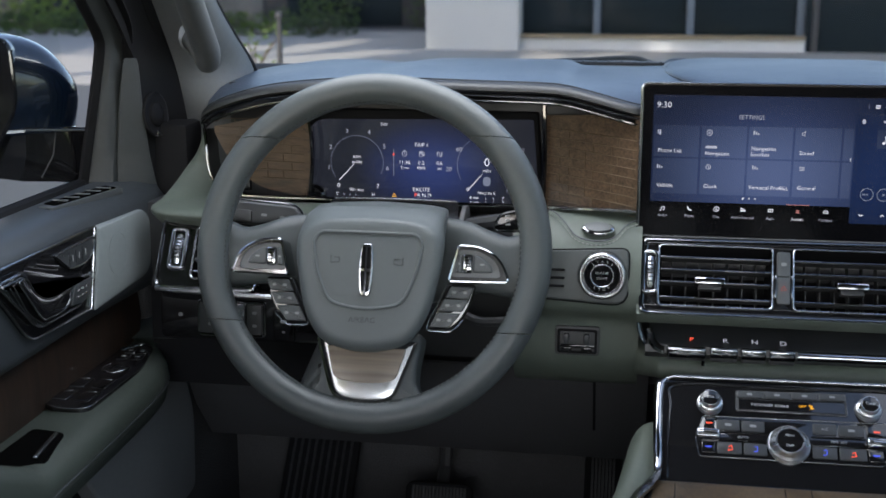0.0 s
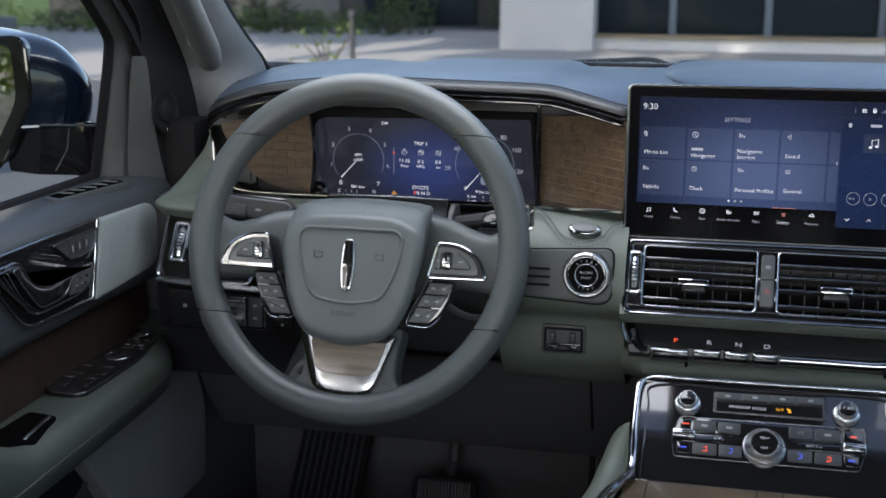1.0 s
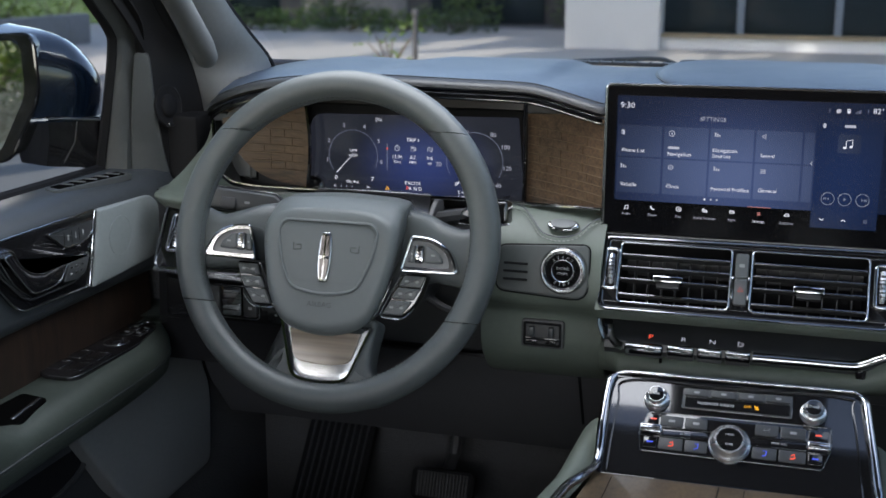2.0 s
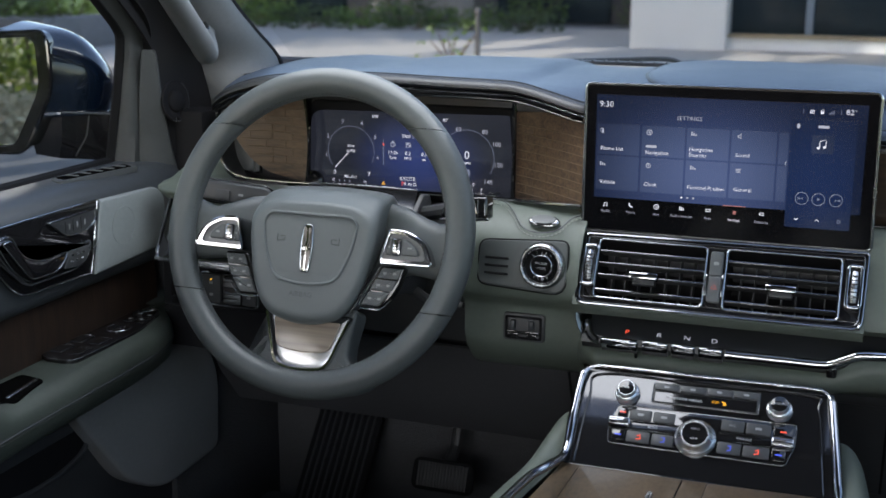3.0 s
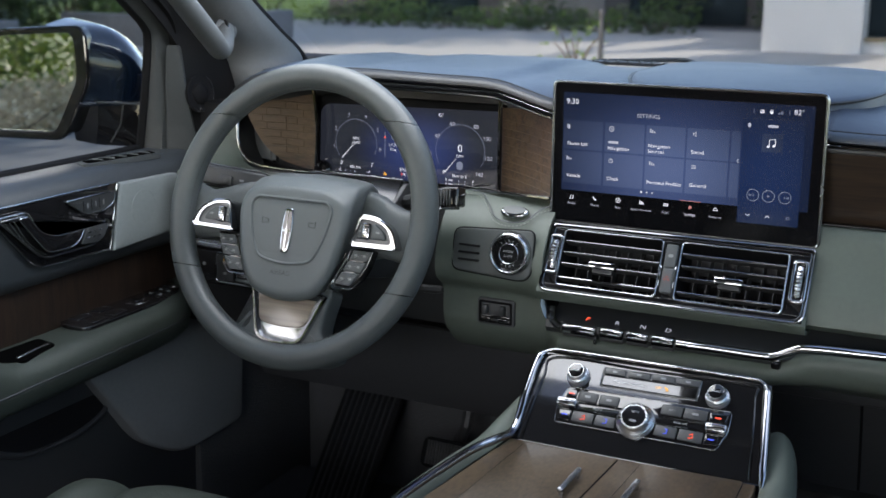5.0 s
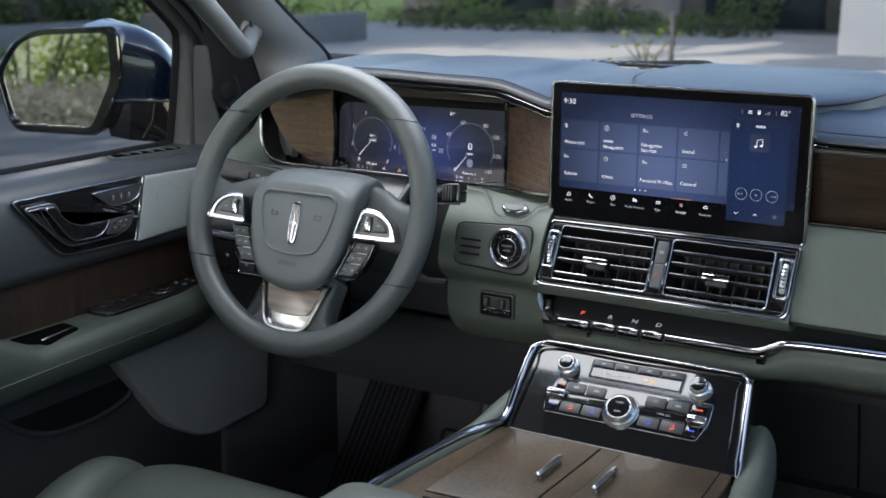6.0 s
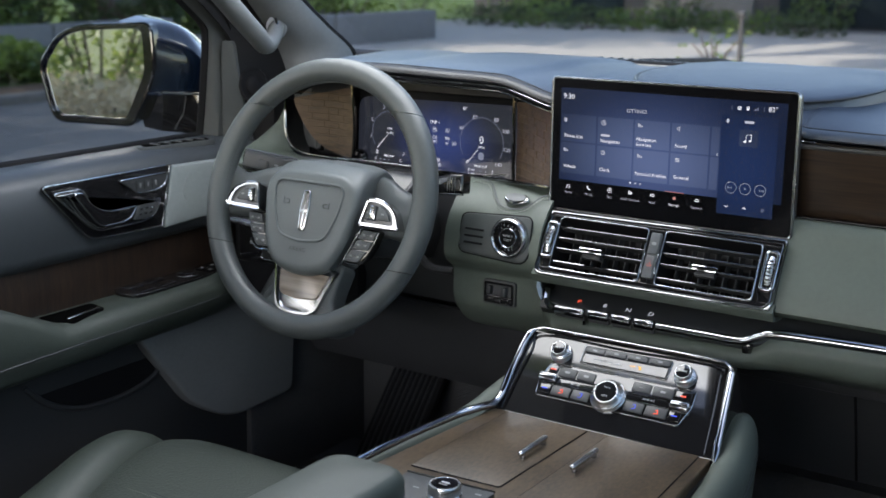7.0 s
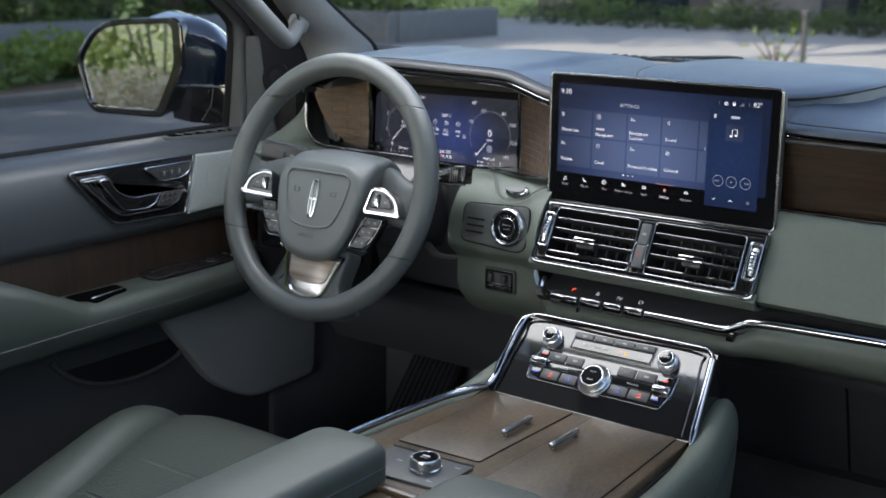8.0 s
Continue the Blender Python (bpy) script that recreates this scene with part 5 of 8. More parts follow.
for x0, x1 in openings:
    cx, w = (x0 + x1) / 2, x1 - x0
    part("throat", loft([[(x0, -0.0335, -0.001), (x1, -0.0335, -0.001), (x1, 0.0390, -0.001), (x0, 0.0390, -0.001)], [(x0 + 0.004, -0.028, -0.05), (x1 - 0.004, -0.028, -0.05), (x1 - 0.004, 0.033, -0.05), (x0 + 0.004, 0.033, -0.05)]], closed=True), RUBBER, vents)
    part("throat_back", plate(rrect(cx, 0.002, w, 0.07, 0.001), -0.054, -0.050), RUBBER, vents)
    part("vent_frame", tube([(*p, 0.0008) for p in rrect(cx, 0.0028, w, 0.0715, 0.005, 4)], 0.0010, closed=True, n=6), SATIN, vents, "satin frame")
    for k, y in enumerate((0.0245, 0.0100, -0.0045, -0.0230)):
        outer = k in (0, 3)
        part("slat", block(cx, y, -0.010, w - 0.004, 0.0030 if outer else 0.0024, 0.016, 0.001), BLACK_PLASTIC, vents)
        part("slat_edge", tube([(x0 + 0.002, y, -0.001), (cx, y, -0.001), (x1 - 0.002, y, -0.001)], 0.0013 if outer else 0.0009, n=6), DIM_CHROME, vents, "chrome slat edge" if outer else "")
    for k in range(7):
        part("vane", block(x0 + w * (k + 1) / 8, 0.002, -0.030, 0.0014, 0.058, 0.018, 0.0004), BLACK_PLASTIC, vents)
    tab = part("slider_tab", block(cx - 0.006 if cx < 0 else cx, -0.0045, 0.0045, 0.034, 0.0075, 0.013, 0.0016), CHROME, vents, "chrome slider tab")
    part("tab_wedge", block(cx - 0.006 if cx < 0 else cx, -0.0105, -0.001, 0.026, 0.006, 0.010, 0.001), BLACK_PLASTIC, vents)
for s, cx in ((-1, -0.1485), (1, 0.1530)):
    yy = 0.0055 if s < 0 else 0.0070
    o, i = rrect(cx, yy, 0.0185, 0.0525, 0.003, 3), rrect(cx, yy, 0.0120, 0.0420, 0.004, 3)
    mid = rrect(cx, yy, 0.0150, 0.0475, 0.004, 4)
    tw = part("thumbwheel_frame", tube([(*p, 0.0010) for p in mid], 0.0025, closed=True, n=10), CHROME, vents, "chrome thumbwheel frame", smooth=60)
    part("wheel_well", plate(rrect(cx, yy, 0.0120, 0.0440, 0.003, 3), -0.006, -0.0010), PIANO, tw)
    part("thumbwheel", tube([(cx, yy - 0.017 + 0.00425 * k, -0.002 + 0.0042 * math.sin(math.pi * k / 8)) for k in range(9)], 0.0042, n=10), SATIN, tw)
    for k in range(6):
        part("rib", block(cx, yy - 0.012 + 0.0048 * k, 0.0062 - 0.0004 * abs(k - 2.5), 0.0060, 0.0014, 0.0016, 0.0004), PIANO, tw)
hz = part("switch_column", plate(rrect(0.0005, 0.004, 0.0150, 0.0610, 0.003), -0.004, 0.0022, 0.001), BUTTON, vents, "grey switch column")
part("lock_switch", plate(rrect(0.0005, 0.0195, 0.0142, 0.0285, 0.002), 0.0015, 0.0040, 0.0012), BUTTON, hz)
part("hazard_switch", plate(rrect(0.0005, -0.0115, 0.0142, 0.0300, 0.002), 0.0015, 0.0040, 0.0012), BUTTON, hz)
part("hazard_sign", tube([(-0.0025, -0.0105, 0.0041), (0.0035, -0.0105, 0.0041), (0.0005, -0.0055, 0.0041)], 0.0003, closed=True, n=4), LIT_RED, hz, "red hazard triangle")
bar(0.0005, 0.0195, 0.0041, 0.006, 0.004, LETTER_DIM, hz)
for s in (-1, 1):
    part("switch_cheek", block(0.0005 + s * 0.0090, -0.0065, 0.0010, 0.0022, 0.0260, 0.006, 0.001), CHROME, hz)

# ---------------------------------------------------------------- gear buttons
gear = thing("gear_selector", pose(0.10, 1.346, 1.06), "row of chrome gear selector buttons on a long chrome rod", "gear selector", flat=True)
for x0, x1, w in ((0.036, 0.0815, "P"), (0.0850, 0.1170, "R"), (0.1195, 0.1485, "N"), (0.1510, 0.1805, "D")):
    drop = 0.003 if w == "P" else 0.0
    b = part("gear_button", block((x0 + x1) / 2, 1.3430, 1.0640 - drop / 2, x1 - x0 - 0.0012, 0.011, 0.0125, 0.0024, 3), CHROME, gear, "chrome gear button")
    part("button_foot", block((x0 + x1) / 2, 1.3455, 1.0560, x1 - x0 - 0.002, 0.006, 0.007, 0.001), BLACK_PLASTIC, gear)
    L = letters(w, 0, 0, 0, 0.0108, LIT_RED if w == "P" else LIT_SOFT, gear)
    L.matrix_basis = facing(((x0 + x1) / 2 + (0.006 if w == "P" else 0.002), 1.3570, 1.0735), (1, 0, 0), (0, 0.93, 0.37))
part("knob_end", tube(spline([(0.016, 1.360, 1.082), (0.020, 1.350, 1.071), (0.028, 1.3445, 1.0645), (0.034, 1.3435, 1.0635)], 4), 0.0048, n=8), CHROME, gear)
rod = spline([(0.1825, 1.3435, 1.0635), (0.24, 1.3430, 1.0640), (0.285, 1.3420, 1.0645), (0.300, 1.3415, 1.0670), (0.318, 1.3405, 1.0760), (0.335, 1.3400, 1.0812), (0.40, 1.3405, 1.0842), (0.55, 1.342, 1.0880), (0.75, 1.347, 1.092), (0.962, 1.356, 1.096)], 6)
part("chrome_rod", tube(rod, 0.0058, n=12), CHROME, gear, "long polished chrome rod")
part("release_tab", block(0.0785, 1.347, 1.052, 0.004, 0.006, 0.012, 0.001), CHROME, gear)
part("rod_foot", block(0.300, 1.350, 1.0555, 0.012, 0.012, 0.014, 0.003), PIANO, gear)

# ---------------------------------------------------------------- centre console
console = thing("centre_console", pose(CX, 1.0, 0.60), "leather centre console with wood lids and a glossy black climate panel", "console", flat=True)


core = rounded([(0.000, 0.35), (-0.006, 0.98), (0.020, 1.20), (0.036, 1.33), (0.292, 1.33), (0.316, 1.20), (0.330, 0.98), (0.330, 0.35)], 0.02, 4)
part("core", loft([[(x, y, z) for x, y in core] for z in (0.58, 0.90, 0.950)], closed=True, caps=True), BLACK_PLASTIC, console)
for s in (-1, 1):
    runs = [(0.35, 0.955), (0.70, 0.955), (0.98, 0.956), (1.12, 0.958), (1.19, 0.966), (1.245, 0.982), (1.290, 0.990), (1.325, 0.975), (1.345, 0.93)]
    edge_x = [0.338, 0.338, 0.338, 0.335, 0.330, 0.322, 0.314, 0.306, 0.290] if s > 0 else [-0.004, -0.008, -0.014, -0.006, 0.010, 0.020, 0.026, 0.034, 0.046]
    rows = [[(x + s * dx * k, y, z + dz) for dx, dz in ((-0.010, -0.006), (0.002, 0.001), (0.014, 0.000), (0.023, -0.010), (0.028, -0.028), (0.028, -0.060), (0.024, -0.12), (0.012, -0.22), (0.004, -0.38))]
            for (y, z), x, k in zip(runs, edge_x, (1, 1, 1, 1, 1, 1, 0.95, 0.7, 0.3))]
    rows = [list(r) for r in zip(*[spline(c, 4) for c in zip(*rows)])]
    rows = [[q for q in spline(r, 3)] for r in rows]
    pad = part("side_padding", thick(loft(rows), 0.004, (CX + s * 2, 0.5, 2.0)), LEATHER, console, "sage leather side padding", smooth=70)
    stitches([r[13] for r in rows], 0.0007, DARK_STITCH, console)
    part("padding_seam", tube([r[14] for r in rows], 0.0009, n=5), LEATHER_DARK, console)

KF = facing((0.163, 1.2467, 1.0001), (1, 0, 0), (0, 0.09, 0.081))
face_out = rounded([(-0.1330, 0.0640, 0.012), (0.1400, 0.0680, 0.012), (0.1560, -0.0530, 0.004), (-0.1340, -0.0540, 0.004)], 0.01, 6)
panel = part("climate_panel", plate(face_out, -0.010, 0.0), PIANO, console, "glossy black climate panel", at=KF)
part("panel_body", thick(loft([[KF @ Vector((x, y, -0.001)) for x, y in ((-0.134, -0.054), (-0.134, 0.064), (0.141, 0.067), (0.156, -0.053))], [(0.03, 1.215, 0.940), (0.03, 1.345, 0.940), (0.305, 1.345, 0.940), (0.318, 1.215, 0.940)]], closed=True), 0.002), PIANO, console)
rail = [KF @ Vector((x, y, 0.004)) for x, y in ((-0.1340, -0.045), (-0.1345, 0.0), (-0.1345, 0.045), (-0.131, 0.060), (-0.120, 0.0675), (-0.10, 0.0690), (0.0, 0.0700), (0.115, 0.0712), (0.132, 0.0690), (0.1405, 0.0600), (0.1435, 0.045), (0.1500, 0.0), (0.1560, -0.045))]
left_tail = [(0.004, 0.60, 0.966), (-0.004, 0.80, 0.966), (-0.010, 0.98, 0.967), (0.004, 1.13, 0.968), (0.020, 1.175, 0.971)]
right_tail = [(0.3215, 1.199, 0.9635)]
line = spline([Vector(p) for p in left_tail] + rail + [Vector(p) for p in right_tail], 6)
tops = [i for i, p in enumerate(line) if p[2] > 1.046]


def rail_width(i):
    """Broad down both sides of the panel, slim along its upper edge, running out to a point at the passenger side."""
    away = max(0, tops[0] - i, i - tops[-1])
    return (0.0020 + 0.0032 * min(1.0, away / 5)) * min(1.0, 0.25 + (len(line) - 1 - i) / 8)


part("chrome_rail", tube(line, [rail_width(i) for i in range(len(line))], n=14), CHROME, console, "polished chrome rail", smooth=60)
part("inner_rail", tube(spline([KF @ Vector((x, y, 0.0012)) for x, y in ((-0.1235, -0.052), (-0.1215, 0.03), (-0.1120, 0.0605), (0.0, 0.0620), (0.1180, 0.0640), (0.1290, 0.045), (0.1420, -0.050))], 8), 0.0012, n=6), PIANO, console)


def knob(x, y, word, body, z=0.0):
    k = part("knob", lathe([(0.0140, 0.0), (0.0140, 0.003), (0.0130, 0.0045), (0.0112, 0.0050), (0.0108, 0.0060), (0.0120, 0.0075), (0.0120, 0.0088), (0.0104, 0.0100), (0.0100, 0.0145), (0.0094, 0.0158), (0.0084, 0.0158), (0.0082, 0.0153)], 36), KNOB_METAL, body, "chrome rotary knob", at=Matrix.Translation((x, y, z)))
    part("knob_cap", lathe([(0.0088, 0.0130), (0.0088, 0.0161), (0.0082, 0.0164)], 28), PIANO, k)
    letters(word, 0, 0.0, 0.0166, 0.0042, LETTER, k)
    return k


knob(-0.0790, 0.0390, "VOL", panel)
knob(0.0880, 0.0415, "TUNE", panel)
au = part("audio_keys", plate(rounded([(-0.0510, 0.0562), (0.0655, 0.0590), (0.0655, 0.0335), (-0.0505, 0.0330)], 0.002), -0.001, 0.0012, 0.0005), KEY_DARK, panel, "dark grey audio key strip")
part("strip_outline", tube([(*p, 0.0012) for p in rounded([(-0.0515, 0.0567), (0.0660, 0.0595), (0.0660, 0.0330), (-0.0510, 0.0325)], 0.002)], 0.0005, closed=True, n=4), SATIN, panel)
for k in range(4):
    x = -0.0365 + 0.0292 * k
    part("key", plate(rrect(x, 0.0522 + 0.0007 * k, 0.0265, 0.0082, 0.001, 2), 0.0, 0.0026, 0.0008), KEY_DARK, au)
    bar(x, 0.0522 + 0.0007 * k, 0.0028, 0.006, 0.0026, LETTER_DIM, au)
part("strip_line", tube([(-0.0480, 0.0468, 0.0016), (0.0630, 0.0490, 0.0016)], 0.0006, n=5), CHROME, panel)
part("status_strip", plate(rounded([(-0.0480, 0.0455), (0.0635, 0.0478), (0.0635, 0.0352), (-0.0480, 0.0340)], 0.001), 0.0, 0.0018), PIANO, panel)
letters("PASSENGER AIRBAG", -0.0150, 0.0400, 0.0021, 0.0044, LETTER, panel)
letters("OFF", 0.0190, 0.0408, 0.0021, 0.0046, LIT_AMBER, panel)
part("airbag_sign", tube([(0.0260, 0.0430, 0.0021), (0.0310, 0.0388, 0.0021), (0.0278, 0.0384, 0.0021), (0.0297, 0.0425, 0.0021)], 0.0006, n=4), LIT_AMBER, panel, "amber airbag sign")

ac_out = rounded([(-0.0865, 0.0235), (0.1080, 0.0262), (0.1085, 0.0020), (0.1000, -0.0238), (-0.0905, -0.0245), (-0.0940, -0.002)], 0.004)
ac = part("climate_keys", plate(ac_out, -0.001, 0.0010, 0.0004), PIANO, panel)
part("keys_outline", tube([(*p, 0.0012) for p in ac_out], 0.0006, closed=True, n=4), SATIN, panel)
for x0, x1, y0, y1, word in ((-0.0720, -0.0475, 0.0075, 0.0200, ""), (-0.0455, -0.0215, 0.0075, 0.0200, ""), (0.0290, 0.0535, 0.0085, 0.0215, "A/C"), (0.0555, 0.0820, 0.0085, 0.0215, ""),
                             (-0.0715, -0.0455, -0.0205, -0.0068, "h"), (-0.0435, -0.0190, -0.0205, -0.0068, "c"), (0.0275, 0.0530, -0.0195, -0.0058, "c"), (0.0550, 0.0830, -0.0195, -0.0058, "h"), (0.0850, 0.1000, -0.0195, -0.0058, "b"), (-0.0880, -0.0735, -0.0205, -0.0068, "b"),
                             (-0.0855, -0.0740, 0.0085, 0.0205, "r"), (0.0845, 0.1050, 0.0085, 0.0215, "r")):
    cx, cy = (x0 + x1) / 2, (y0 + y1) / 2
    k = part("key", plate(rrect(cx, cy, x1 - x0, y1 - y0, 0.0015, 2), 0.0, 0.0026, 0.0008), PIANO if word in "rb" and word else KEY_DARK, ac)
    if word == "h":
        part("seat_heat_sign", tube([(cx - 0.002, cy - 0.003, 0.0028), (cx + 0.003, cy - 0.002, 0.0028), (cx + 0.002, cy + 0.003, 0.0028), (cx - 0.001, cy + 0.001, 0.0028)], 0.0007, n=4), LIT_RED, k, "red heated seat sign")
    elif word == "c":
        part("seat_cool_sign", tube([(cx - 0.002, cy - 0.003, 0.0028), (cx + 0.002, cy - 0.002, 0.0028), (cx + 0.002, cy + 0.003, 0.0028), (cx - 0.0015, cy + 0.003, 0.0028)], 0.0006, n=4), LIT_BLUE, k, "blue cooled seat sign")
    elif word == "b":
        part("cooler_mark", block(cx, cy, 0.0030, 0.0068, 0.0014, 0.0006, 0), LIT_BLUE, k, "lit blue bar")
    elif word == "r":
        part("warmer_mark", block(cx, cy, 0.0030, 0.0068, 0.0014, 0.0006, 0), LIT_RED, k, "lit red bar")
    elif word:
        letters(word, cx, cy, 0.0028, 0.0046, LETTER_DIM, k)
    else:
        bar(cx, cy, 0.0028, 0.007, 0.003, LETTER_DIM, k)
part("key_line", tube([(-0.0690, 0.0050, 0.0018), (-0.0160, 0.0062, 0.0018)], 0.0010, n=5), CHROME, panel)
part("key_line", tube([(-0.0690, -0.0052, 0.0018), (-0.0160, -0.0045, 0.0018)], 0.0007, n=5), CHROME, panel)
part("key_line", tube([(0.0270, 0.0055, 0.0018), (0.0830, 0.0065, 0.0018)], 0.0010, n=5), CHROME, panel)
part("key_line", tube([(0.0270, -0.0045, 0.0018), (0.0830, -0.0040, 0.0018)], 0.0007, n=5), CHROME, panel)
letters("AUTO", -0.0440, 0.0002, 0.0016, 0.0040, LETTER, panel)
letters("MAX A/C", 0.0550, 0.0010, 0.0016, 0.0040, LETTER, panel)
for x0, x1 in ((-0.0935, -0.0690), (0.0835, 0.1075)):
    k = part("temperature_rocker", block((x0 + x1) / 2, 0.0008, 0.005, x1 - x0, 0.0098, 0.008, 0.002, 3), CHROME, panel, "chrome temperature rocker")
    for j in range(2):
        part("rocker_groove", block((x0 + x1) / 2, -0.0008 + 0.0034 * j, 0.0092, x1 - x0 - 0.004, 0.0010, 0.0008, 0), PIANO, k)
menu = part("menu_dial", lathe([(0.0225, 0.0), (0.0225, 0.002), (0.0214, 0.0032), (0.0203, 0.0034), (0.0199, 0.0042), (0.0208, 0.0052), (0.0208, 0.0060), (0.0198, 0.0068), (0.0172, 0.0098), (0.0160, 0.0122), (0.0150, 0.0130), (0.0138, 0.0130), (0.0135, 0.0124)], 44), KNOB_METAL, panel, "large chrome menu dial", at=Matrix.Translation((0.0035, -0.0055, 0.0)))
part("dial_cap", lathe([(0.0134, 0.009), (0.0134, 0.0126)], 40), PIANO, menu, "black dial cap")
letters("MENU", 0, 0.0058, 0.0129, 0.0034, LETTER, menu)
letters("REAR", 0, -0.0058, 0.0129, 0.0034, LETTER, menu)

# wooden deck with two lids
BZ = 0.963
part("wood_deck", plate(rounded([(0.010, 0.55), (0.004, 0.98), (0.0265, 1.207), (0.314, 1.209), (0.326, 0.98), (0.322, 0.55)], 0.006), BZ - 0.012, BZ, 0.002), WOOD_BIN, console, "brown wood console deck")
for name, pts in (("lid", [(0.048, 1.199), (0.160, 1.203), (0.1535, 1.006), (0.0415, 0.999)]), ("lid", [(0.187, 1.203), (0.300, 1.207), (0.313, 0.90), (0.181, 0.90)])):
    lid_shape = rounded(pts, 0.004)
    part("lid_gap", tube([(*p, BZ + 0.0004) for p in lid_shape], 0.0009, closed=True, n=5), RUBBER, console)
    lid = part(name, plate([(x, y) for x, y in lid_shape], BZ - 0.002, BZ + 0.0016, 0.0012), WOOD_BIN, console, "brown wood bin lid")
    hx = 0.1365 if pts[0][0] < 0.1 else 0.2025
    pull = part("lid_handle", block(hx, 1.110, BZ + 0.0085, 0.0070, 0.062, 0.0060, 0.0025, 3), SATIN, lid, "slim satin metal pull")
    part("pull_post", block(hx, 1.086, BZ + 0.004, 0.005, 0.006, 0.008, 0.001), CHROME, pull)
    part("pull_post", block(hx, 1.134, BZ + 0.004, 0.005, 0.006, 0.008, 0.001), CHROME, pull)
dp = part("drive_mode_plate", plate(rounded([(0.052, 0.978), (0.160, 0.986), (0.160, 0.916), (0.052, 0.905)], 0.003), BZ - 0.001, BZ + 0.0035, 0.001), GREY_PLASTIC, console, "grey drive mode plate")
part("plate_edge", tube([(0.052, 0.9785, BZ + 0.004), (0.106, 0.9825, BZ + 0.004), (0.160, 0.9865, BZ + 0.004)], 0.0014, n=6), CHROME, dp)
dk = part("mode_dial", lathe([(0.0185, 0.0), (0.0185, 0.003), (0.0175, 0.004), (0.0178, 0.012), (0.0165, 0.0145), (0.0145, 0.0145), (0.0142, 0.0138)], 40, m=Matrix.Translation((0.119, 0.951, BZ + 0.003))), KNOB_METAL, dp, "chrome drive mode dial")
part("dial_cap", lathe([(0.0140, 0.010), (0.0140, 0.0142)], 36, m=Matrix.Translation((0.119, 0.951, BZ + 0.003))), PIANO, dk, "black dial cap")
bar(0.119, 0.953, BZ + 0.0174, 0.010, 0.003, LETTER, dk)
bar(0.119, 0.948, BZ + 0.0174, 0.010, 0.002, LETTER_DIM, dk)
for x, y in ((0.083, 0.950), (0.148, 0.972), (0.143, 0.926)):
    bar(x, y, BZ + 0.0037, 0.008, 0.0025, LETTER_DIM, dp)
part("bin_face", block(0.10, 0.885, BZ + 0.002, 0.12, 0.012, 0.008, 0.002), WOOD_BIN, console)


# ---------------------------------------------------------------- armrests and seat
def cushion(name, outline, z0, z1, edge, dome, material, parent, label=""):
    """A padded top: its outline drawn in smoothly to a line down its middle."""
    xs, ys = [p[0] for p in outline], [p[1] for p in outline]
    cx, half = (min(xs) + max(xs)) / 2, (max(xs) - min(xs)) / 2
    pts = [Vector(p) for p in outline]
    mids = [Vector((cx, min(max(p.y, min(ys) + half), max(ys) - half))) for p in pts]
    rings = [[(*p, z0) for p in pts]]
    for k in range(8):
        a = math.pi / 2 * k / 7
        rings.append([(*(p + (m - p).normalized() * edge * (1 - math.cos(a))), z1 - edge + edge * math.sin(a)) for p, m in zip(pts, mids)])
    f0 = 1 - edge / half
    for f in (0.85, 0.7, 0.5, 0.3, 0.12, 0.02):
        rings.append([(*(m + (p - m) * f0 * f), z1 + dome * (1 - f * f)) for p, m in zip(pts, mids)])
    return part(name, loft(rings, closed=True, caps=True), material, parent, label, smooth=70)


for x0, x1, y1, tag in ((0.004, 0.108, 0.912, "driver"), (0.200, 0.320, 0.905, "passenger")):
    rest = thing("armrest", pose((x0 + x1) / 2, 0.62, 0.955), "sage green leather padded armrest with stitched sides", "armrest", "armrests on the console", flat=True)
    outline = rounded([(x0, 0.30), (x0 + 0.002, y1 - 0.004, 0.03), (x1, y1, 0.03), (x1 + 0.004, 0.30)], 0.02, 6)
    cushion("padding", outline, 0.966, 1.010, 0.016, 0.004, SHADED_LEATHER, rest, "padded leather top")
    part("piping", tube([(*p, 0.984) for p in outline], 0.0012, closed=True, n=5), LEATHER_DARK, rest)
    part("hinge_base", block((x0 + x1) / 2, 0.55, 0.962, 0.07, 0.50, 0.012, 0.003), BLACK_PLASTIC, rest)

seat = thing("driver_seat", pose(-0.285, 0.80, 0.50), "sage green leather driver seat with stitched cushion", "seat", flat=True)
def dip(y):
    """The cushion falls towards the back."""
    return -0.19 * max(0.0, 1.08 - y)


def seat_line(y):
    """Half width of the cushion on the door side, wider towards its front."""
    k = min(1.0, max(0.0, (y - 0.84) / 0.24))
    return 0.130 + 0.046 * k * k * (3 - 2 * k)


rings = []
for y, w, z in ((0.45, 0.142, 0.826), (0.60, 0.142, 0.826), (0.70, 0.143, 0.826), (0.80, 0.144, 0.826), (0.90, 0.146, 0.828), (1.00, 0.148, 0.830), (1.06, 0.150, 0.830), (1.10, 0.151, 0.826), (1.135, 0.150, 0.814), (1.160, 0.147, 0.793), (1.172, 0.143, 0.765), (1.172, 0.140, 0.72), (1.150, 0.13, 0.64)):
    rings.append([(-0.292 + (seat_line(y) + 0.010 if x < 0 else w) * x, y - 0.018 * abs(x) ** 4, z + 0.024 + dip(y) - 0.026 * abs(x) ** 10) for x in np.linspace(-1, 1, 21)])
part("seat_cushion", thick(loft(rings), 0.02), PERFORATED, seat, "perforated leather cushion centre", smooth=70)
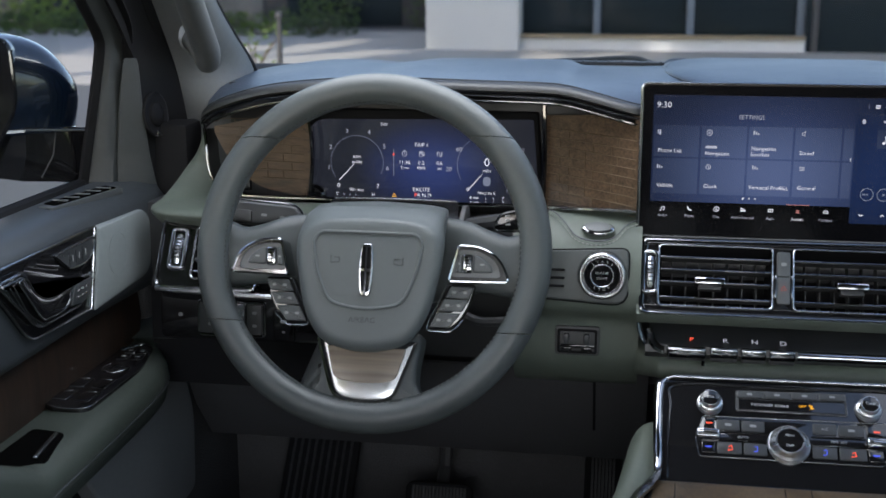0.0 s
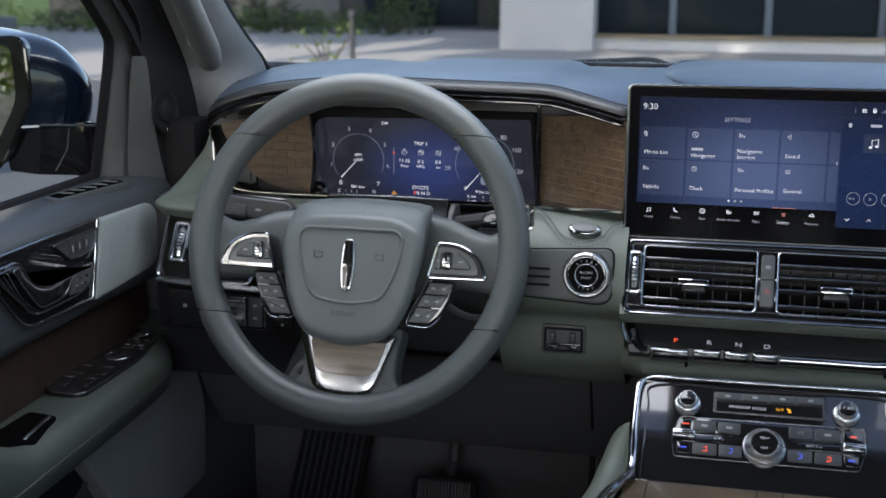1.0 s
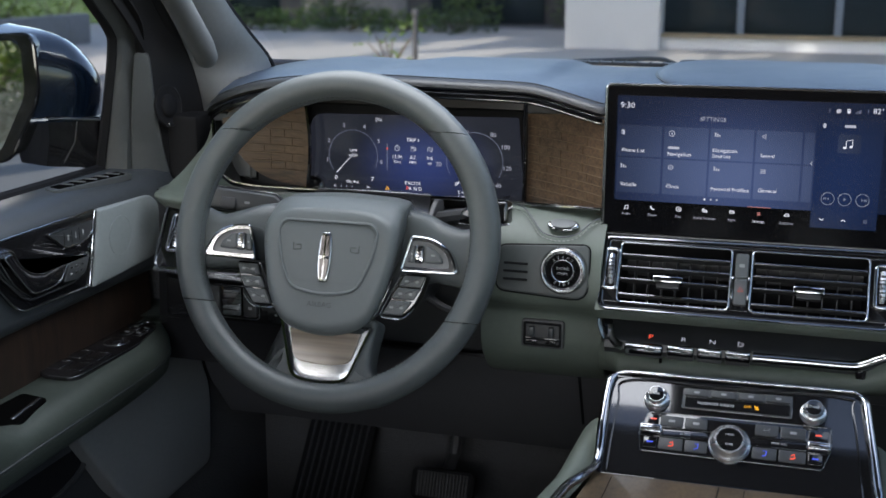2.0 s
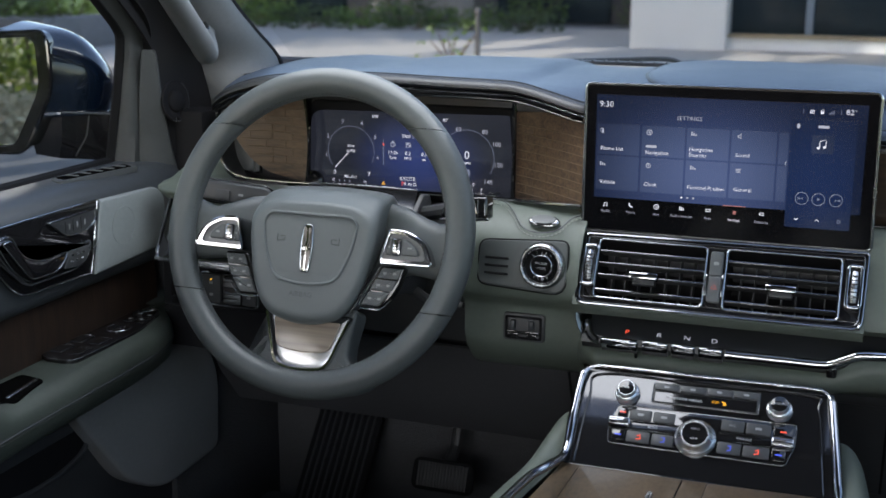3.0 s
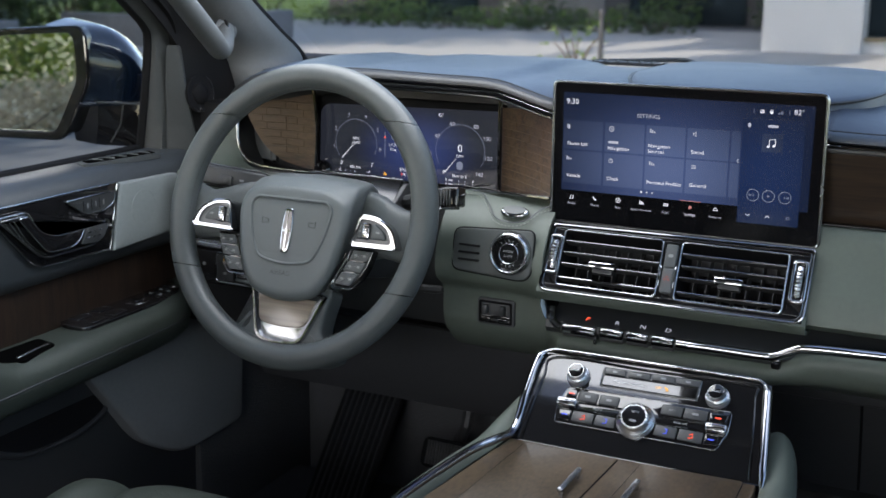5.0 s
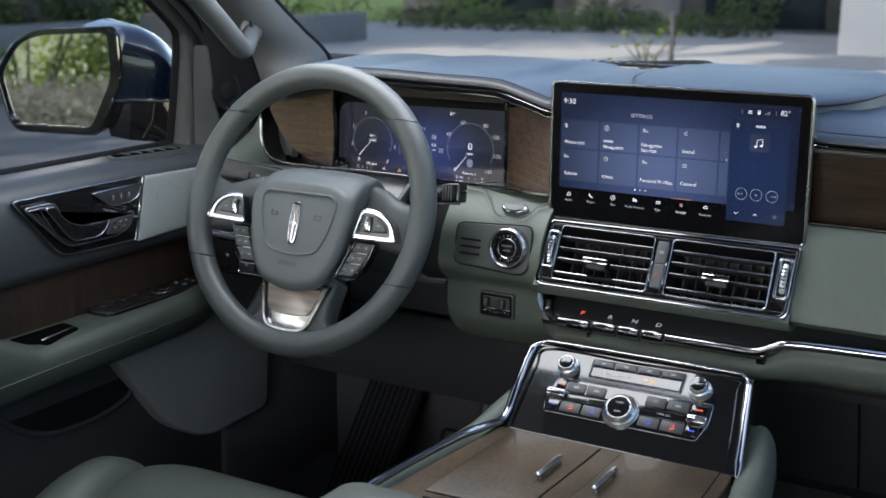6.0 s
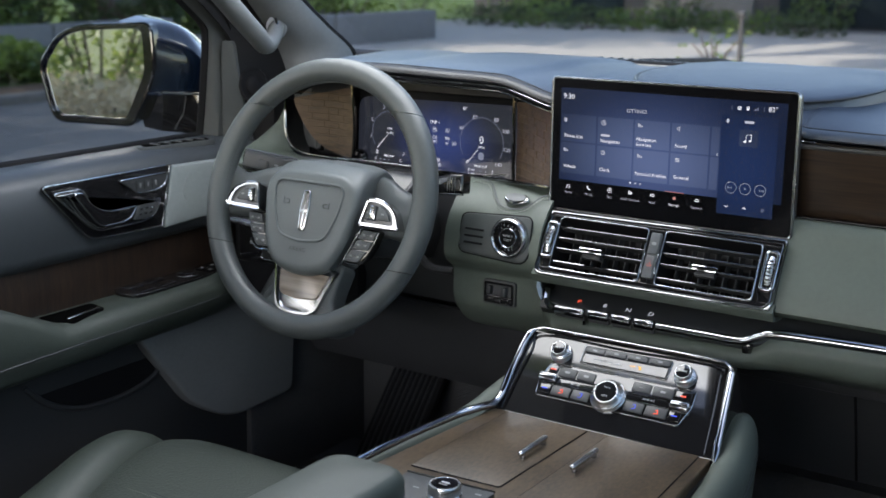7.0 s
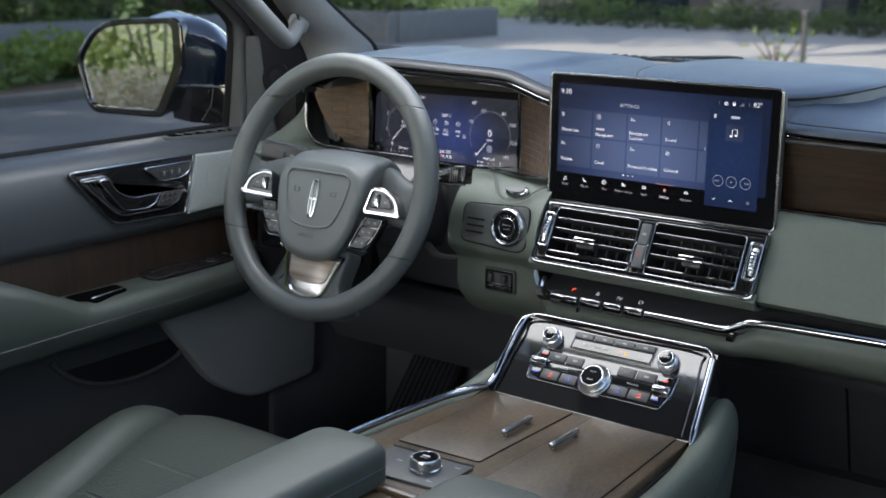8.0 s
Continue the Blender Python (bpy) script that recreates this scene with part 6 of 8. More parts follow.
for s in (-1, 1):
    rows = []
    for y, h, w in ((0.45, 0.812, 0.044), (0.65, 0.845, 0.052), (0.85, 0.868, 0.063), (0.95, 0.872, 0.070), (1.02, 0.872, 0.075), (1.075, 0.858, 0.075), (1.112, 0.836, 0.068), (1.135, 0.806, 0.058), (1.145, 0.77, 0.045), (1.140, 0.72, 0.03)):
        h += dip(y) - (0.018 if s < 0 else 0.0)
        side = seat_line(y) if s < 0 else 0.135
        w = (0.135 + 1.6 * w - side) / 2 if s < 0 else w
        low = 0.60
        cx = -0.292 + s * (side + w)
        rows.append([(cx + s * w * a, y, low + (h - low) * b) for a, b in ((-0.98, 0.35), (-1.0, 0.62), (-0.96, 0.78), (-0.80, 0.90), (-0.52, 0.972), (-0.18, 1.0), (0.20, 0.992), (0.52, 0.955), (0.80, 0.86), (0.96, 0.72), (1.0, 0.5), (0.98, 0.0))])
    rows = [list(r) for r in zip(*[spline(c, 3) for c in zip(*rows)])]
    part("side_bolster", thick(loft(rows), 0.012), SHADED_LEATHER, seat, "rounded leather side bolster", smooth=70)
    part("bolster_piping", tube([tuple(np.array(r[6 if s < 0 else 4]) + np.array((0, 0, 0.0010))) for r in rows], 0.0022, n=6), LEATHER_DARK, seat)
for y in (0.975, 0.880, 0.785):
    z = 0.8505 + dip(y)
    part("cushion_seam", tube([(-0.292 + x, y + 0.01 * abs(x), z + 0.0015 - 0.018 * abs(x / 0.146) ** 8) for x in np.linspace(-0.135, 0.135, 11)], 0.0020, n=6), LEATHER_DARK, seat)
    stitches([(-0.292 + x, y - 0.008 + 0.01 * abs(x), z + 0.0024 - 0.018 * abs(x / 0.146) ** 8) for x in np.linspace(-0.13, 0.13, 11)], 0.0009, STITCH, seat)
part("seat_base", block(-0.30, 0.78, 0.64, 0.50, 0.66, 0.10, 0.02), BLACK_PLASTIC, seat)

# ---------------------------------------------------------------- driver's door
door = thing("driver_door", pose(-0.66, 0.95, 0.55), "closed driver door with leather armrest, wood inlay and glossy handle panel", "door", flat=True)
DF = facing((-0.640, 0, 0), (0, 1, 0), (0, 0, 1))


def door_rows(y):
    f = max(0.0, (y - 1.32) / 0.18)
    d = 0.012 * f
    return [(-0.735, y, 1.200), (-0.722, y, 1.212), (-0.708, y, 1.218), (-0.672 + d, y, 1.216), (-0.652 + d, y, 1.208), (-0.642 + d, y, 1.194), (-0.640 + d, y, 1.15), (-0.640 + d, y, 1.095), (-0.646 + d, y, 1.082), (-0.662, y, 1.072)]


part("upper_panel", thick(loft([door_rows(y) for y in np.linspace(-0.2, 1.50, 18)]), 0.006), LEATHER_DARK, door, "dark grey soft upper panel", smooth=60)
part("window_seal", tube([(-0.724, y, 1.214) for y in np.linspace(-0.2, 1.46, 6)], 0.009, n=8), RUBBER, door, "black rubber window seal")
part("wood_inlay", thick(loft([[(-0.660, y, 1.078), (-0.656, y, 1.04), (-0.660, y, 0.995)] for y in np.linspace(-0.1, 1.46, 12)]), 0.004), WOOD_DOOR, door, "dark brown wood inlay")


def arm_rows(y, top, reach):
    low = 0.940
    return [(-0.664, y, top - 0.004), (-0.640, y, top), (reach - 0.022, y, top), (reach - 0.007, y, top - 0.006), (reach, y, top - 0.018), (reach + 0.001, y, (top - 0.018) * 0.5 + (low + 0.022) * 0.5), (reach - 0.004, y, low + 0.014), (reach - 0.018, y, low + 0.002), (-0.655, y, low)]


ARM = [(-0.2, 1.098, -0.560), (0.55, 1.095, -0.560), (0.80, 1.085, -0.561), (0.90, 1.066, -0.563), (0.97, 1.036, -0.566), (1.02, 1.012, -0.568), (1.06, 1.005, -0.570), (1.25, 1.006, -0.575), (1.35, 1.008, -0.582), (1.40, 1.009, -0.596), (1.432, 1.010, -0.618), (1.448, 1.010, -0.642)]
rows = [list(r) for r in zip(*[spline(c, 3) for c in zip(*[arm_rows(*a) for a in ARM])])]
part("armrest", thick(loft(rows), 0.004), DOOR_SHADED, door, "sage green leather armrest, shade in its colour", smooth=60)
for z in (0.9795, 0.9735):
    stitches([(r[5][0] + 0.0005, r[5][1], z) for r in rows[3:-2]], 0.0004, DARK_STITCH, door)
part("armrest_seam", tube([(r[5][0], r[5][1], 0.9765) for r in rows[:-2]], 0.0010, n=5), LEATHER_DARK, door)
part("lower_panel", thick(loft([[(-0.648, y, 0.945), (-0.665, y, 0.90), (-0.672, y, 0.80), (-0.680, y, 0.55)] for y in np.linspace(-0.2, 1.58, 8)]), 0.006), BLACK_PLASTIC, door, "black lower door panel")
part("speaker_panel", plate(rounded([(1.207, 0.945, 0.004), (1.56, 0.945, 0.004), (1.602, 0.85, 0.03), (1.593, 0.728, 0.02), (1.425, 0.722, 0.06), (1.340, 0.776, 0.03)], 0.01, 6), -0.03, 0.012, 0.006), SPEAKER_GREY, door, "grey lower speaker panel", at=facing((-0.655, 0, 0), (0, 1, 0), (0, 0, 1)))
bowl = spline([(1.02, 0.900), (1.06, 0.862), (1.12, 0.836), (1.20, 0.830), (1.262, 0.840), (1.285, 0.858), (1.290, 0.90)], 6)
part("map_pocket", tube([(-0.668 + 0.05 * (z - 0.83), y, z) for y, z in bowl], 0.005, n=8), BLACK_PLASTIC, door, "rim of the black door pocket")
# flat black sheet; the shade inside the pocket is put into its colour
part("pocket_sheet", plate([(y, z) for y, z in bowl], 0.0, 0.003), RUBBER, door, at=facing((-0.6695, 0, 0), (0, 1, 0), (0, 0, 1)))
part("kick_panel", block(-0.690, 1.72, 0.92, 0.05, 0.44, 0.80, 0.01), CARPET, door)

# handle panel
bez = rounded([(1.052, 1.1955, 0.012), (1.3005, 1.1945, 0.002), (1.2785, 1.1000, 0.002), (1.133, 1.1040, 0.020)], 0.008, 6)
hp = part("handle_panel", plate(bez, -0.006, 0.0045, 0.002), PIANO, door, "glossy black handle panel", at=DF)
part("panel_trim", tube([(*p, 0.0045) for p in bez], 0.0013, closed=True, n=8), SATIN, hp, "satin chrome outline")
grip = rounded([(1.068, 1.1840, 0.008), (1.121, 1.1845, 0.012), (1.136, 1.1580, 0.014), (1.172, 1.1450, 0.020), (1.2725, 1.1460, 0.006), (1.262, 1.1240, 0.012), (1.238, 1.1155, 0.014), (1.142, 1.1165, 0.016)], 0.01, 6)
part("handle_rim", tube([(*p, 0.010) for p in grip], 0.0016, closed=True, n=8), SATIN, hp, "satin chrome rim")
lever = part("release_lever", plate([(1.17 + (x - 1.17) * 0.975, 1.146 + (y - 1.146) * 0.94) for x, y in grip], 0.003, 0.0125, 0.003), RELEASE, hp, "dark polished door release lever")
inner = rounded([(1.101, 1.1785, 0.005), (1.119, 1.1795, 0.008), (1.136, 1.1545, 0.014), (1.165, 1.1425, 0.018), (1.219, 1.1430, 0.003), (1.208, 1.1275, 0.008), (1.192, 1.1225, 0.010), (1.147, 1.1235, 0.012)], 0.008, 5)
part("finger_well", plate(inner, 0.0118, 0.0140, 0.001), PIANO, lever, "dark finger well")
part("well_rim", tube([(*p, 0.0140) for p in inner], 0.0009, closed=True, n=6), SATIN, lever)
for k in range(3):
    part("lever_facet", tube(spline([(1.078 + 0.008 * k, 1.1770, 0.0128), (1.106 + 0.006 * k, 1.1460 - 0.002 * k, 0.0128), (1.134 + 0.006 * k, 1.1215, 0.0128)], 4), 0.0007, n=5), SATIN, lever)
mem = rounded([(1.2235, 1.1425), (1.2675, 1.1425), (1.257, 1.1245), (1.238, 1.1195), (1.211, 1.1220)], 0.004)
part("seat_keys", plate(mem, 0.0118, 0.0145, 0.001), KEY_DARK, lever, "black seat key pad")
for j in range(2):
    for k in range(3):
        part("seat_key", block(1.2275 + 0.0108 * k - 0.003 * j, 1.1365 - 0.0075 * j, 0.0150, 0.0055, 0.0030, 0.001, 0.0004), SATIN, lever)
lock = rounded([(1.194, 1.1845, 0.005), (1.2925, 1.1850, 0.005), (1.288, 1.1680, 0.010), (1.268, 1.1600, 0.010), (1.228, 1.1600, 0.010)], 0.01, 5)
part("memory_pad", plate(lock, 0.003, 0.0075, 0.001), KEY_DARK, hp, "dark grey memory key pad")
part("pad_rim", tube([(*p, 0.0075) for p in lock], 0.0011, closed=True, n=6), SATIN, hp)
for k in range(3):
    part("memory_key", block(1.2345 + 0.0160 * k, 1.1720, 0.0080, 0.0022 if k != 1 else 0.0018, 0.0075, 0.001, 0.0004), LETTER_DIM, hp)
    part("key_joint", block(1.2265 + 0.0160 * k, 1.1720, 0.0077, 0.0006, 0.016, 0.0006, 0), RUBBER, hp)

# pale pad ahead of the handle
pad = rounded([(1.3035, 1.1925, 0.003), (1.440, 1.1900, 0.035), (1.466, 1.1500, 0.03), (1.445, 1.1020, 0.03), (1.2815, 1.0960, 0.003)], 0.01, 6)
part("speaker_pad", plate(pad, -0.01, 0.0055, 0.003, dome=0.001), PAD_GREY, door, "pale grey-blue padded insert", at=facing((-0.637, 0, 0), (0, 1, 0), (0, 0, 1)))
ring = [(1.349 + 0.026 * math.cos(a), 1.150 + 0.026 * math.sin(a), 0.0062) for a in (2 * math.pi * i / 40 for i in range(40))]
part("speaker_ring", tube(ring, 0.0005, closed=True, n=5), PAD_GREY, door, at=facing((-0.637, 0, 0), (0, 1, 0), (0, 0, 1)))
part("pad_edge", tube([(1.3030, 1.1935, 0.004), (1.2805, 1.0975, 0.004)], 0.0018, n=6), SATIN, door, at=DF)

# demister slot on the sill
dv = part("demister", plate(rounded([(-0.702, 1.290, 0.006), (-0.676, 1.278, 0.006), (-0.650, 1.420, 0.006), (-0.676, 1.432, 0.006)], 0.006), 1.212, 1.2195, 0.001), GREY_PLASTIC, door, "slotted demister outlet")
# black sheet laid on top, its colour standing in for the slot's shade
part("demister_sheet", plate(rounded([(-0.698, 1.298, 0.004), (-0.678, 1.290, 0.004), (-0.6560, 1.412, 0.004), (-0.676, 1.421, 0.004)], 0.004), 1.216, 1.2205), FLAT_BLACK, dv)
for k in range(5):
    y = 1.316 + 0.0215 * k
    part("slot_rib", block(-0.6845 + 0.0037 * k, y, 1.2212, 0.020, 0.0020, 0.0016, 0), PILLAR, dv)

# window switches on the armrest
sw = rounded([(-0.676, 1.205, 0.012), (-0.640, 1.184, 0.010), (-0.603, 1.186, 0.016), (-0.600, 1.330, 0.020), (-0.616, 1.405, 0.020), (-0.640, 1.428, 0.012), (-0.660, 1.400, 0.012)], 0.01, 6)
sp = part("switch_panel", plate(sw, 1.004, 1.0098, 0.0010), PIANO, door, "glossy black window switch panel")
part("switch_trim", tube([(*p, 1.0105) for p in sw], 0.0005, closed=True, n=6), SATIN, sp)
for y in (1.225, 1.268):
    for x in (-0.650, -0.622):
        part("window_switch", block(x, y, 1.0100, 0.020, 0.030, 0.0028, 0.002, 3), PIANO, sp, "black window switch with chrome lip")
        part("switch_lip", block(x, y + 0.012, 1.0116, 0.011, 0.002, 0.0012, 0.0005), SATIN, sp)
part("mirror_joystick", lathe([(0.016, 0.0), (0.016, 0.001), (0.010, 0.002), (0.009, 0.004), (0.006, 0.005)], 24, m=Matrix.Translation((-0.632, 1.325, 1.0098))), PIANO, sp, "black mirror control")
part("joystick_ring", tube([(-0.632 + 0.0163 * math.cos(a), 1.325 + 0.0163 * math.sin(a), 1.0104) for a in (2 * math.pi * i / 24 for i in range(24))], 0.0009, closed=True, n=5), SATIN, sp)
for y, x in ((1.366, -0.640), (1.366, -0.622), (1.390, -0.640), (1.388, -0.624)):
    part("lock_key", block(x, y, 1.0100, 0.014, 0.016, 0.003, 0.001), PIANO, sp)
    part("key_mark", block(x, y, 1.0117, 0.006, 0.003, 0.0006, 0), LETTER_DIM, sp)
cup = rounded([(-0.642, 1.035), (-0.640, 1.132), (-0.600, 1.125), (-0.585, 1.052), (-0.610, 1.030)], 0.008)
# no recess is cut: the tray's shade is in the plate's black
part("pull_cup", plate(cup, 1.000, 1.0066), FLAT_BLACK, door, "flat black plate for the pull cup")
part("cup_handle", block(0, 0, 0, 0.005, 0.066, 0.004, 0.0015, 3), SATIN, door, "satin metal pull", at=pose(-0.602, 1.086, 1.0080, 0, 0, 8))

# window frame and the corner with the tweeter
POST_OUT = spline([(-0.7200, 1.4580, 1.205), (-0.7060, 1.4530, 1.262), (-0.6900, 1.4450, 1.320), (-0.6720, 1.4330, 1.385), (-0.6640, 1.4150, 1.410), (-0.6500, 1.3450, 1.456), (-0.6150, 1.1400, 1.600)], 5)
POST_IN = spline([(-0.6845, 1.4600, 1.205), (-0.6790, 1.4590, 1.262), (-0.6710, 1.4540, 1.320), (-0.6610, 1.4460, 1.385), (-0.6530, 1.4300, 1.412), (-0.6400, 1.3760, 1.456), (-0.6050, 1.1700, 1.600)], 5)
part("frame_post", thick(loft([[tuple(np.array(o) + np.array((0, 0.012, 0))), o, tuple(np.array(o) * 0.5 + np.array(i) * 0.5 + np.array((0.002, -0.004, 0))), i, tuple(np.array(i) + np.array((0.002, 0.014, 0)))] for o, i in zip(POST_OUT, POST_IN)]), 0.005), GREY_PLASTIC, door, "grey window frame", smooth=50)
part("frame_seal", thick(loft([[tuple(np.array(o) + np.array((-0.012, -0.004, 0))), tuple(np.array(o) + np.array((-0.006, -0.008, 0))), tuple(np.array(o) + np.array((0.001, -0.003, 0))), tuple(np.array(o) + np.array((0.000, 0.012, 0)))] for o in POST_OUT]), 0.003), RUBBER, door, "black rubber glass run", smooth=50)
SAIL_L = spline([(-0.6810, 1.4670, 1.206), (-0.6755, 1.4625, 1.265), (-0.6655, 1.4535, 1.325), (-0.6540, 1.4450, 1.372), (-0.6500, 1.4440, 1.380)], 4)
SAIL_R = spline([(-0.6400, 1.5020, 1.204), (-0.6425, 1.4890, 1.248), (-0.6410, 1.4720, 1.310), (-0.6378, 1.4570, 1.370), (-0.6410, 1.4530, 1.380)], 4)
part("sail_panel", thick(loft([[tuple(np.array(a) + np.array((0, 0.010, 0))), tuple(np.array(a) + np.array((0, 0.001, 0))), tuple(np.array(a) * 0.9 + np.array(b) * 0.1 + np.array((0, -0.002, 0))), tuple(np.array(a) * 0.1 + np.array(b) * 0.9 + np.array((0, -0.002, 0))), b, tuple(np.array(b) + np.array((-0.004, 0.010, 0)))] for a, b in zip(SAIL_L, SAIL_R)]), 0.004), GREY_PLASTIC, door, "grey sail-shaped corner trim", smooth=40)
part("sail_gap", thick(loft([[tuple(np.array(a) + np.array((-0.014, 0.012, 0))), tuple(np.array(a) + np.array((0.004, 0.016, 0)))] for a in spline([(-0.678, 1.464, 1.20), (-0.671, 1.458, 1.29), (-0.655, 1.450, 1.372), (-0.640, 1.425, 1.42), (-0.625, 1.36, 1.462)], 4)]), 0.004), RUBBER, door)
CORNER = [[(-0.643, 1.506, 1.203), (-0.634, 1.530, 1.205), (-0.628, 1.555, 1.205), (-0.618, 1.585, 1.205)], [(-0.645, 1.493, 1.255), (-0.638, 1.515, 1.255), (-0.633, 1.550, 1.255), (-0.622, 1.582, 1.255)],
          [(-0.644, 1.476, 1.310), (-0.640, 1.498, 1.310), (-0.635, 1.535, 1.310), (-0.624, 1.570, 1.315)], [(-0.642, 1.463, 1.365), (-0.640, 1.482, 1.365), (-0.636, 1.512, 1.370), (-0.627, 1.540, 1.375)],
          [(-0.643, 1.440, 1.400), (-0.645, 1.455, 1.405), (-0.642, 1.475, 1.412), (-0.625, 1.500, 1.420)], [(-0.628, 1.350, 1.462), (-0.628, 1.370, 1.470), (-0.622, 1.395, 1.480), (-0.612, 1.42, 1.487)], [(-0.59, 1.12, 1.600), (-0.585, 1.14, 1.610), (-0.58, 1.16, 1.620), (-0.575, 1.18, 1.63)]]
part("corner_panel", thick(loft([list(r) for r in zip(*[spline(c, 4) for c in zip(*CORNER)])]), 0.004), RUBBER, door, "matt black corner panel", smooth=60)
tw = facing((-0.6385, 1.5000, 1.303), (0.13, 1, 0), (-0.10, 0, 1))
part("tweeter", lathe([(0.0300, 0.001), (0.0292, 0.0040), (0.0270, 0.0048), (0.0240, 0.0030), (0.0165, 0.0030), (0.0155, 0.0060), (0.0120, 0.0085), (0.0060, 0.0100)], 36), RUBBER, door, "round black tweeter", at=tw)
part("tweeter_ring", tube([(0.0292 * math.cos(a), 0.0292 * math.sin(a), 0.0042) for a in (-2.0 + 3.0 * i / 30 for i in range(31))], 0.0005, n=5), BLACK_PLASTIC, door, at=tw)
part("tweeter_mark", block(0, 0, 0, 0.0035, 0.008, 0.001, 0.0004), SATIN, door, at=tw @ Matrix.Translation((-0.004, -0.0265, 0.005)))
glass = part("window_pane", loft([[(-0.728, y, 1.205), (-0.715, y - 0.02, 1.35), (-0.690, y - 0.10, 1.55)] for y in (-0.1, 0.4, 0.9, 1.43)]), PANE, door, "clear side window")
glass.visible_shadow = False

# ---------------------------------------------------------------- windscreen pillar, grab handle
pillar = thing("windscreen_pillar", pose(-0.60, 1.55, 1.30), "pale grey windscreen pillar trim with a grab handle", "pillar", flat=True, kind="structure")
INNER = spline([(-0.525, 1.540, 1.200), (-0.525, 1.545, 1.255), (-0.530, 1.585, 1.305), (-0.556, 1.672, 1.348), (-0.561, 1.605, 1.402), (-0.562, 1.555, 1.437), (-0.555, 1.44, 1.515), (-0.540, 1.25, 1.640), (-0.52, 1.02, 1.76)], 5)
OUTER = spline([(-0.622, 1.590, 1.200), (-0.624, 1.588, 1.255), (-0.627, 1.582, 1.302), (-0.628, 1.562, 1.352), (-0.626, 1.530, 1.392), (-0.622, 1.495, 1.425), (-0.614, 1.432, 1.478), (-0.600, 1.30, 1.575), (-0.570, 1.05, 1.72)], 5)
part("trim", thick(loft([[o, tuple(np.array(o) * 0.7 + np.array(i) * 0.3 + np.array((0.020, -0.026, 0.0))), tuple(np.array(o) * 0.35 + np.array(i) * 0.65 + np.array((0.024, -0.022, 0.002))), tuple(np.array(o) * 0.08 + np.array(i) * 0.92 + np.array((0.010, -0.006, 0.002))), i] for o, i in zip(OUTER, INNER)]), 0.008), PILLAR, pillar, "pale grey woven pillar trim", smooth=70)
part("pillar_seal", tube([tuple(np.array(o) + np.array((-0.012, 0.004, 0.000))) for o in OUTER], 0.012, n=10), RUBBER, pillar, "black rubber door seal")
part("glass_edge", tube([tuple(np.array(i) + np.array((-0.004, 0.010, -0.004))) for i in INNER], 0.006, n=8), RUBBER, pillar)
HND = [tuple(np.array((-0.520, 1.398, 1.385)) + np.array((0.138, -0.812, 0.566)) * k) for k in (0.27, 0.20, 0.14, 0.09, 0.05, 0.02)] + [(-0.526, 1.408, 1.3815), (-0.542, 1.440, 1.3830), (-0.566, 1.478, 1.3935), (-0.590, 1.510, 1.4025)]
grip_line = spline(HND, 4)
handle = part("grab_handle", tube(grip_line, [0.0150 + 0.0010 * min(1.0, i / 12) - 0.0035 * min(1.0, max(0.0, (i - 20) / 12)) for i in range(len(grip_line))], n=18), HANDLE_GREY, pillar, "grey grab handle", smooth=60)
part("handle_clip", tube(spline([(-0.580, 1.497, 1.4165), (-0.5715, 1.491, 1.4080), (-0.5705, 1.487, 1.3980), (-0.5765, 1.487, 1.3880)], 4), 0.0024, n=8), CHROME, handle, "chrome clip")
part("handle_foot", lathe([(0.020, 0), (0.017, 0.003), (0.010, 0.005)], 24, m=facing((-0.588, 1.508, 1.402), (0.3, 0.75, -0.55), (0.1, 0.6, 0.8))), PILLAR, handle)

# ---------------------------------------------------------------- outside mirror
mirror = thing("wing_mirror", pose(-0.80, 1.48, 1.22), "dark blue outside mirror with a black frame reflecting the shrubs", "mirror", flat=True)
MF = facing((-0.915, 1.415, 1.312), (1, 0.10, 0), (0, 0.02, 1))
rim = rounded([(-0.152, 0.008, 0.02), (-0.098, 0.066, 0.04), (-0.035, 0.082, 0.03), (0.145, 0.092, 0.02), (0.150, 0.010, 0.02), (0.094, -0.084, 0.02), (-0.118, -0.088, 0.03)], 0.02, 6)
rim = [(-0.142 + (x + 0.152) * 0.884, y) for x, y in rim]
gl = [(x * 0.93 - 0.009, y * 0.91 + 0.001) for x, y in rim]
part("frame", frame_plate(rim, gl, -0.012, 0.010), PIANO, mirror, "glossy black mirror frame", at=MF)
part("frame_lip", tube([(*p, 0.006) for p in rim], 0.0035, closed=True, n=8), PIANO, mirror, at=MF)
part("glass", plate(gl, -0.004, 0.002), MIRROR, mirror, "mirror glass", at=MF)
part("glass_edge", tube([(*p, 0.003) for p in gl], 0.0016, closed=True, n=6), PIANO, mirror, at=MF)
shellrings = []
for f, d in ((0.97, -0.008), (0.97, -0.03), (0.93, -0.075), (0.82, -0.125), (0.6, -0.165), (0.25, -0.185)):
    shellrings.append([MF @ Vector((x * f - (1 - f) * 0.06, y * f + 0.008 * (1 - f), d)) for x, y in rim])
part("shell", loft(shellrings, closed=True, caps=True), PAINT, mirror, "dark blue painted shell", smooth=60)
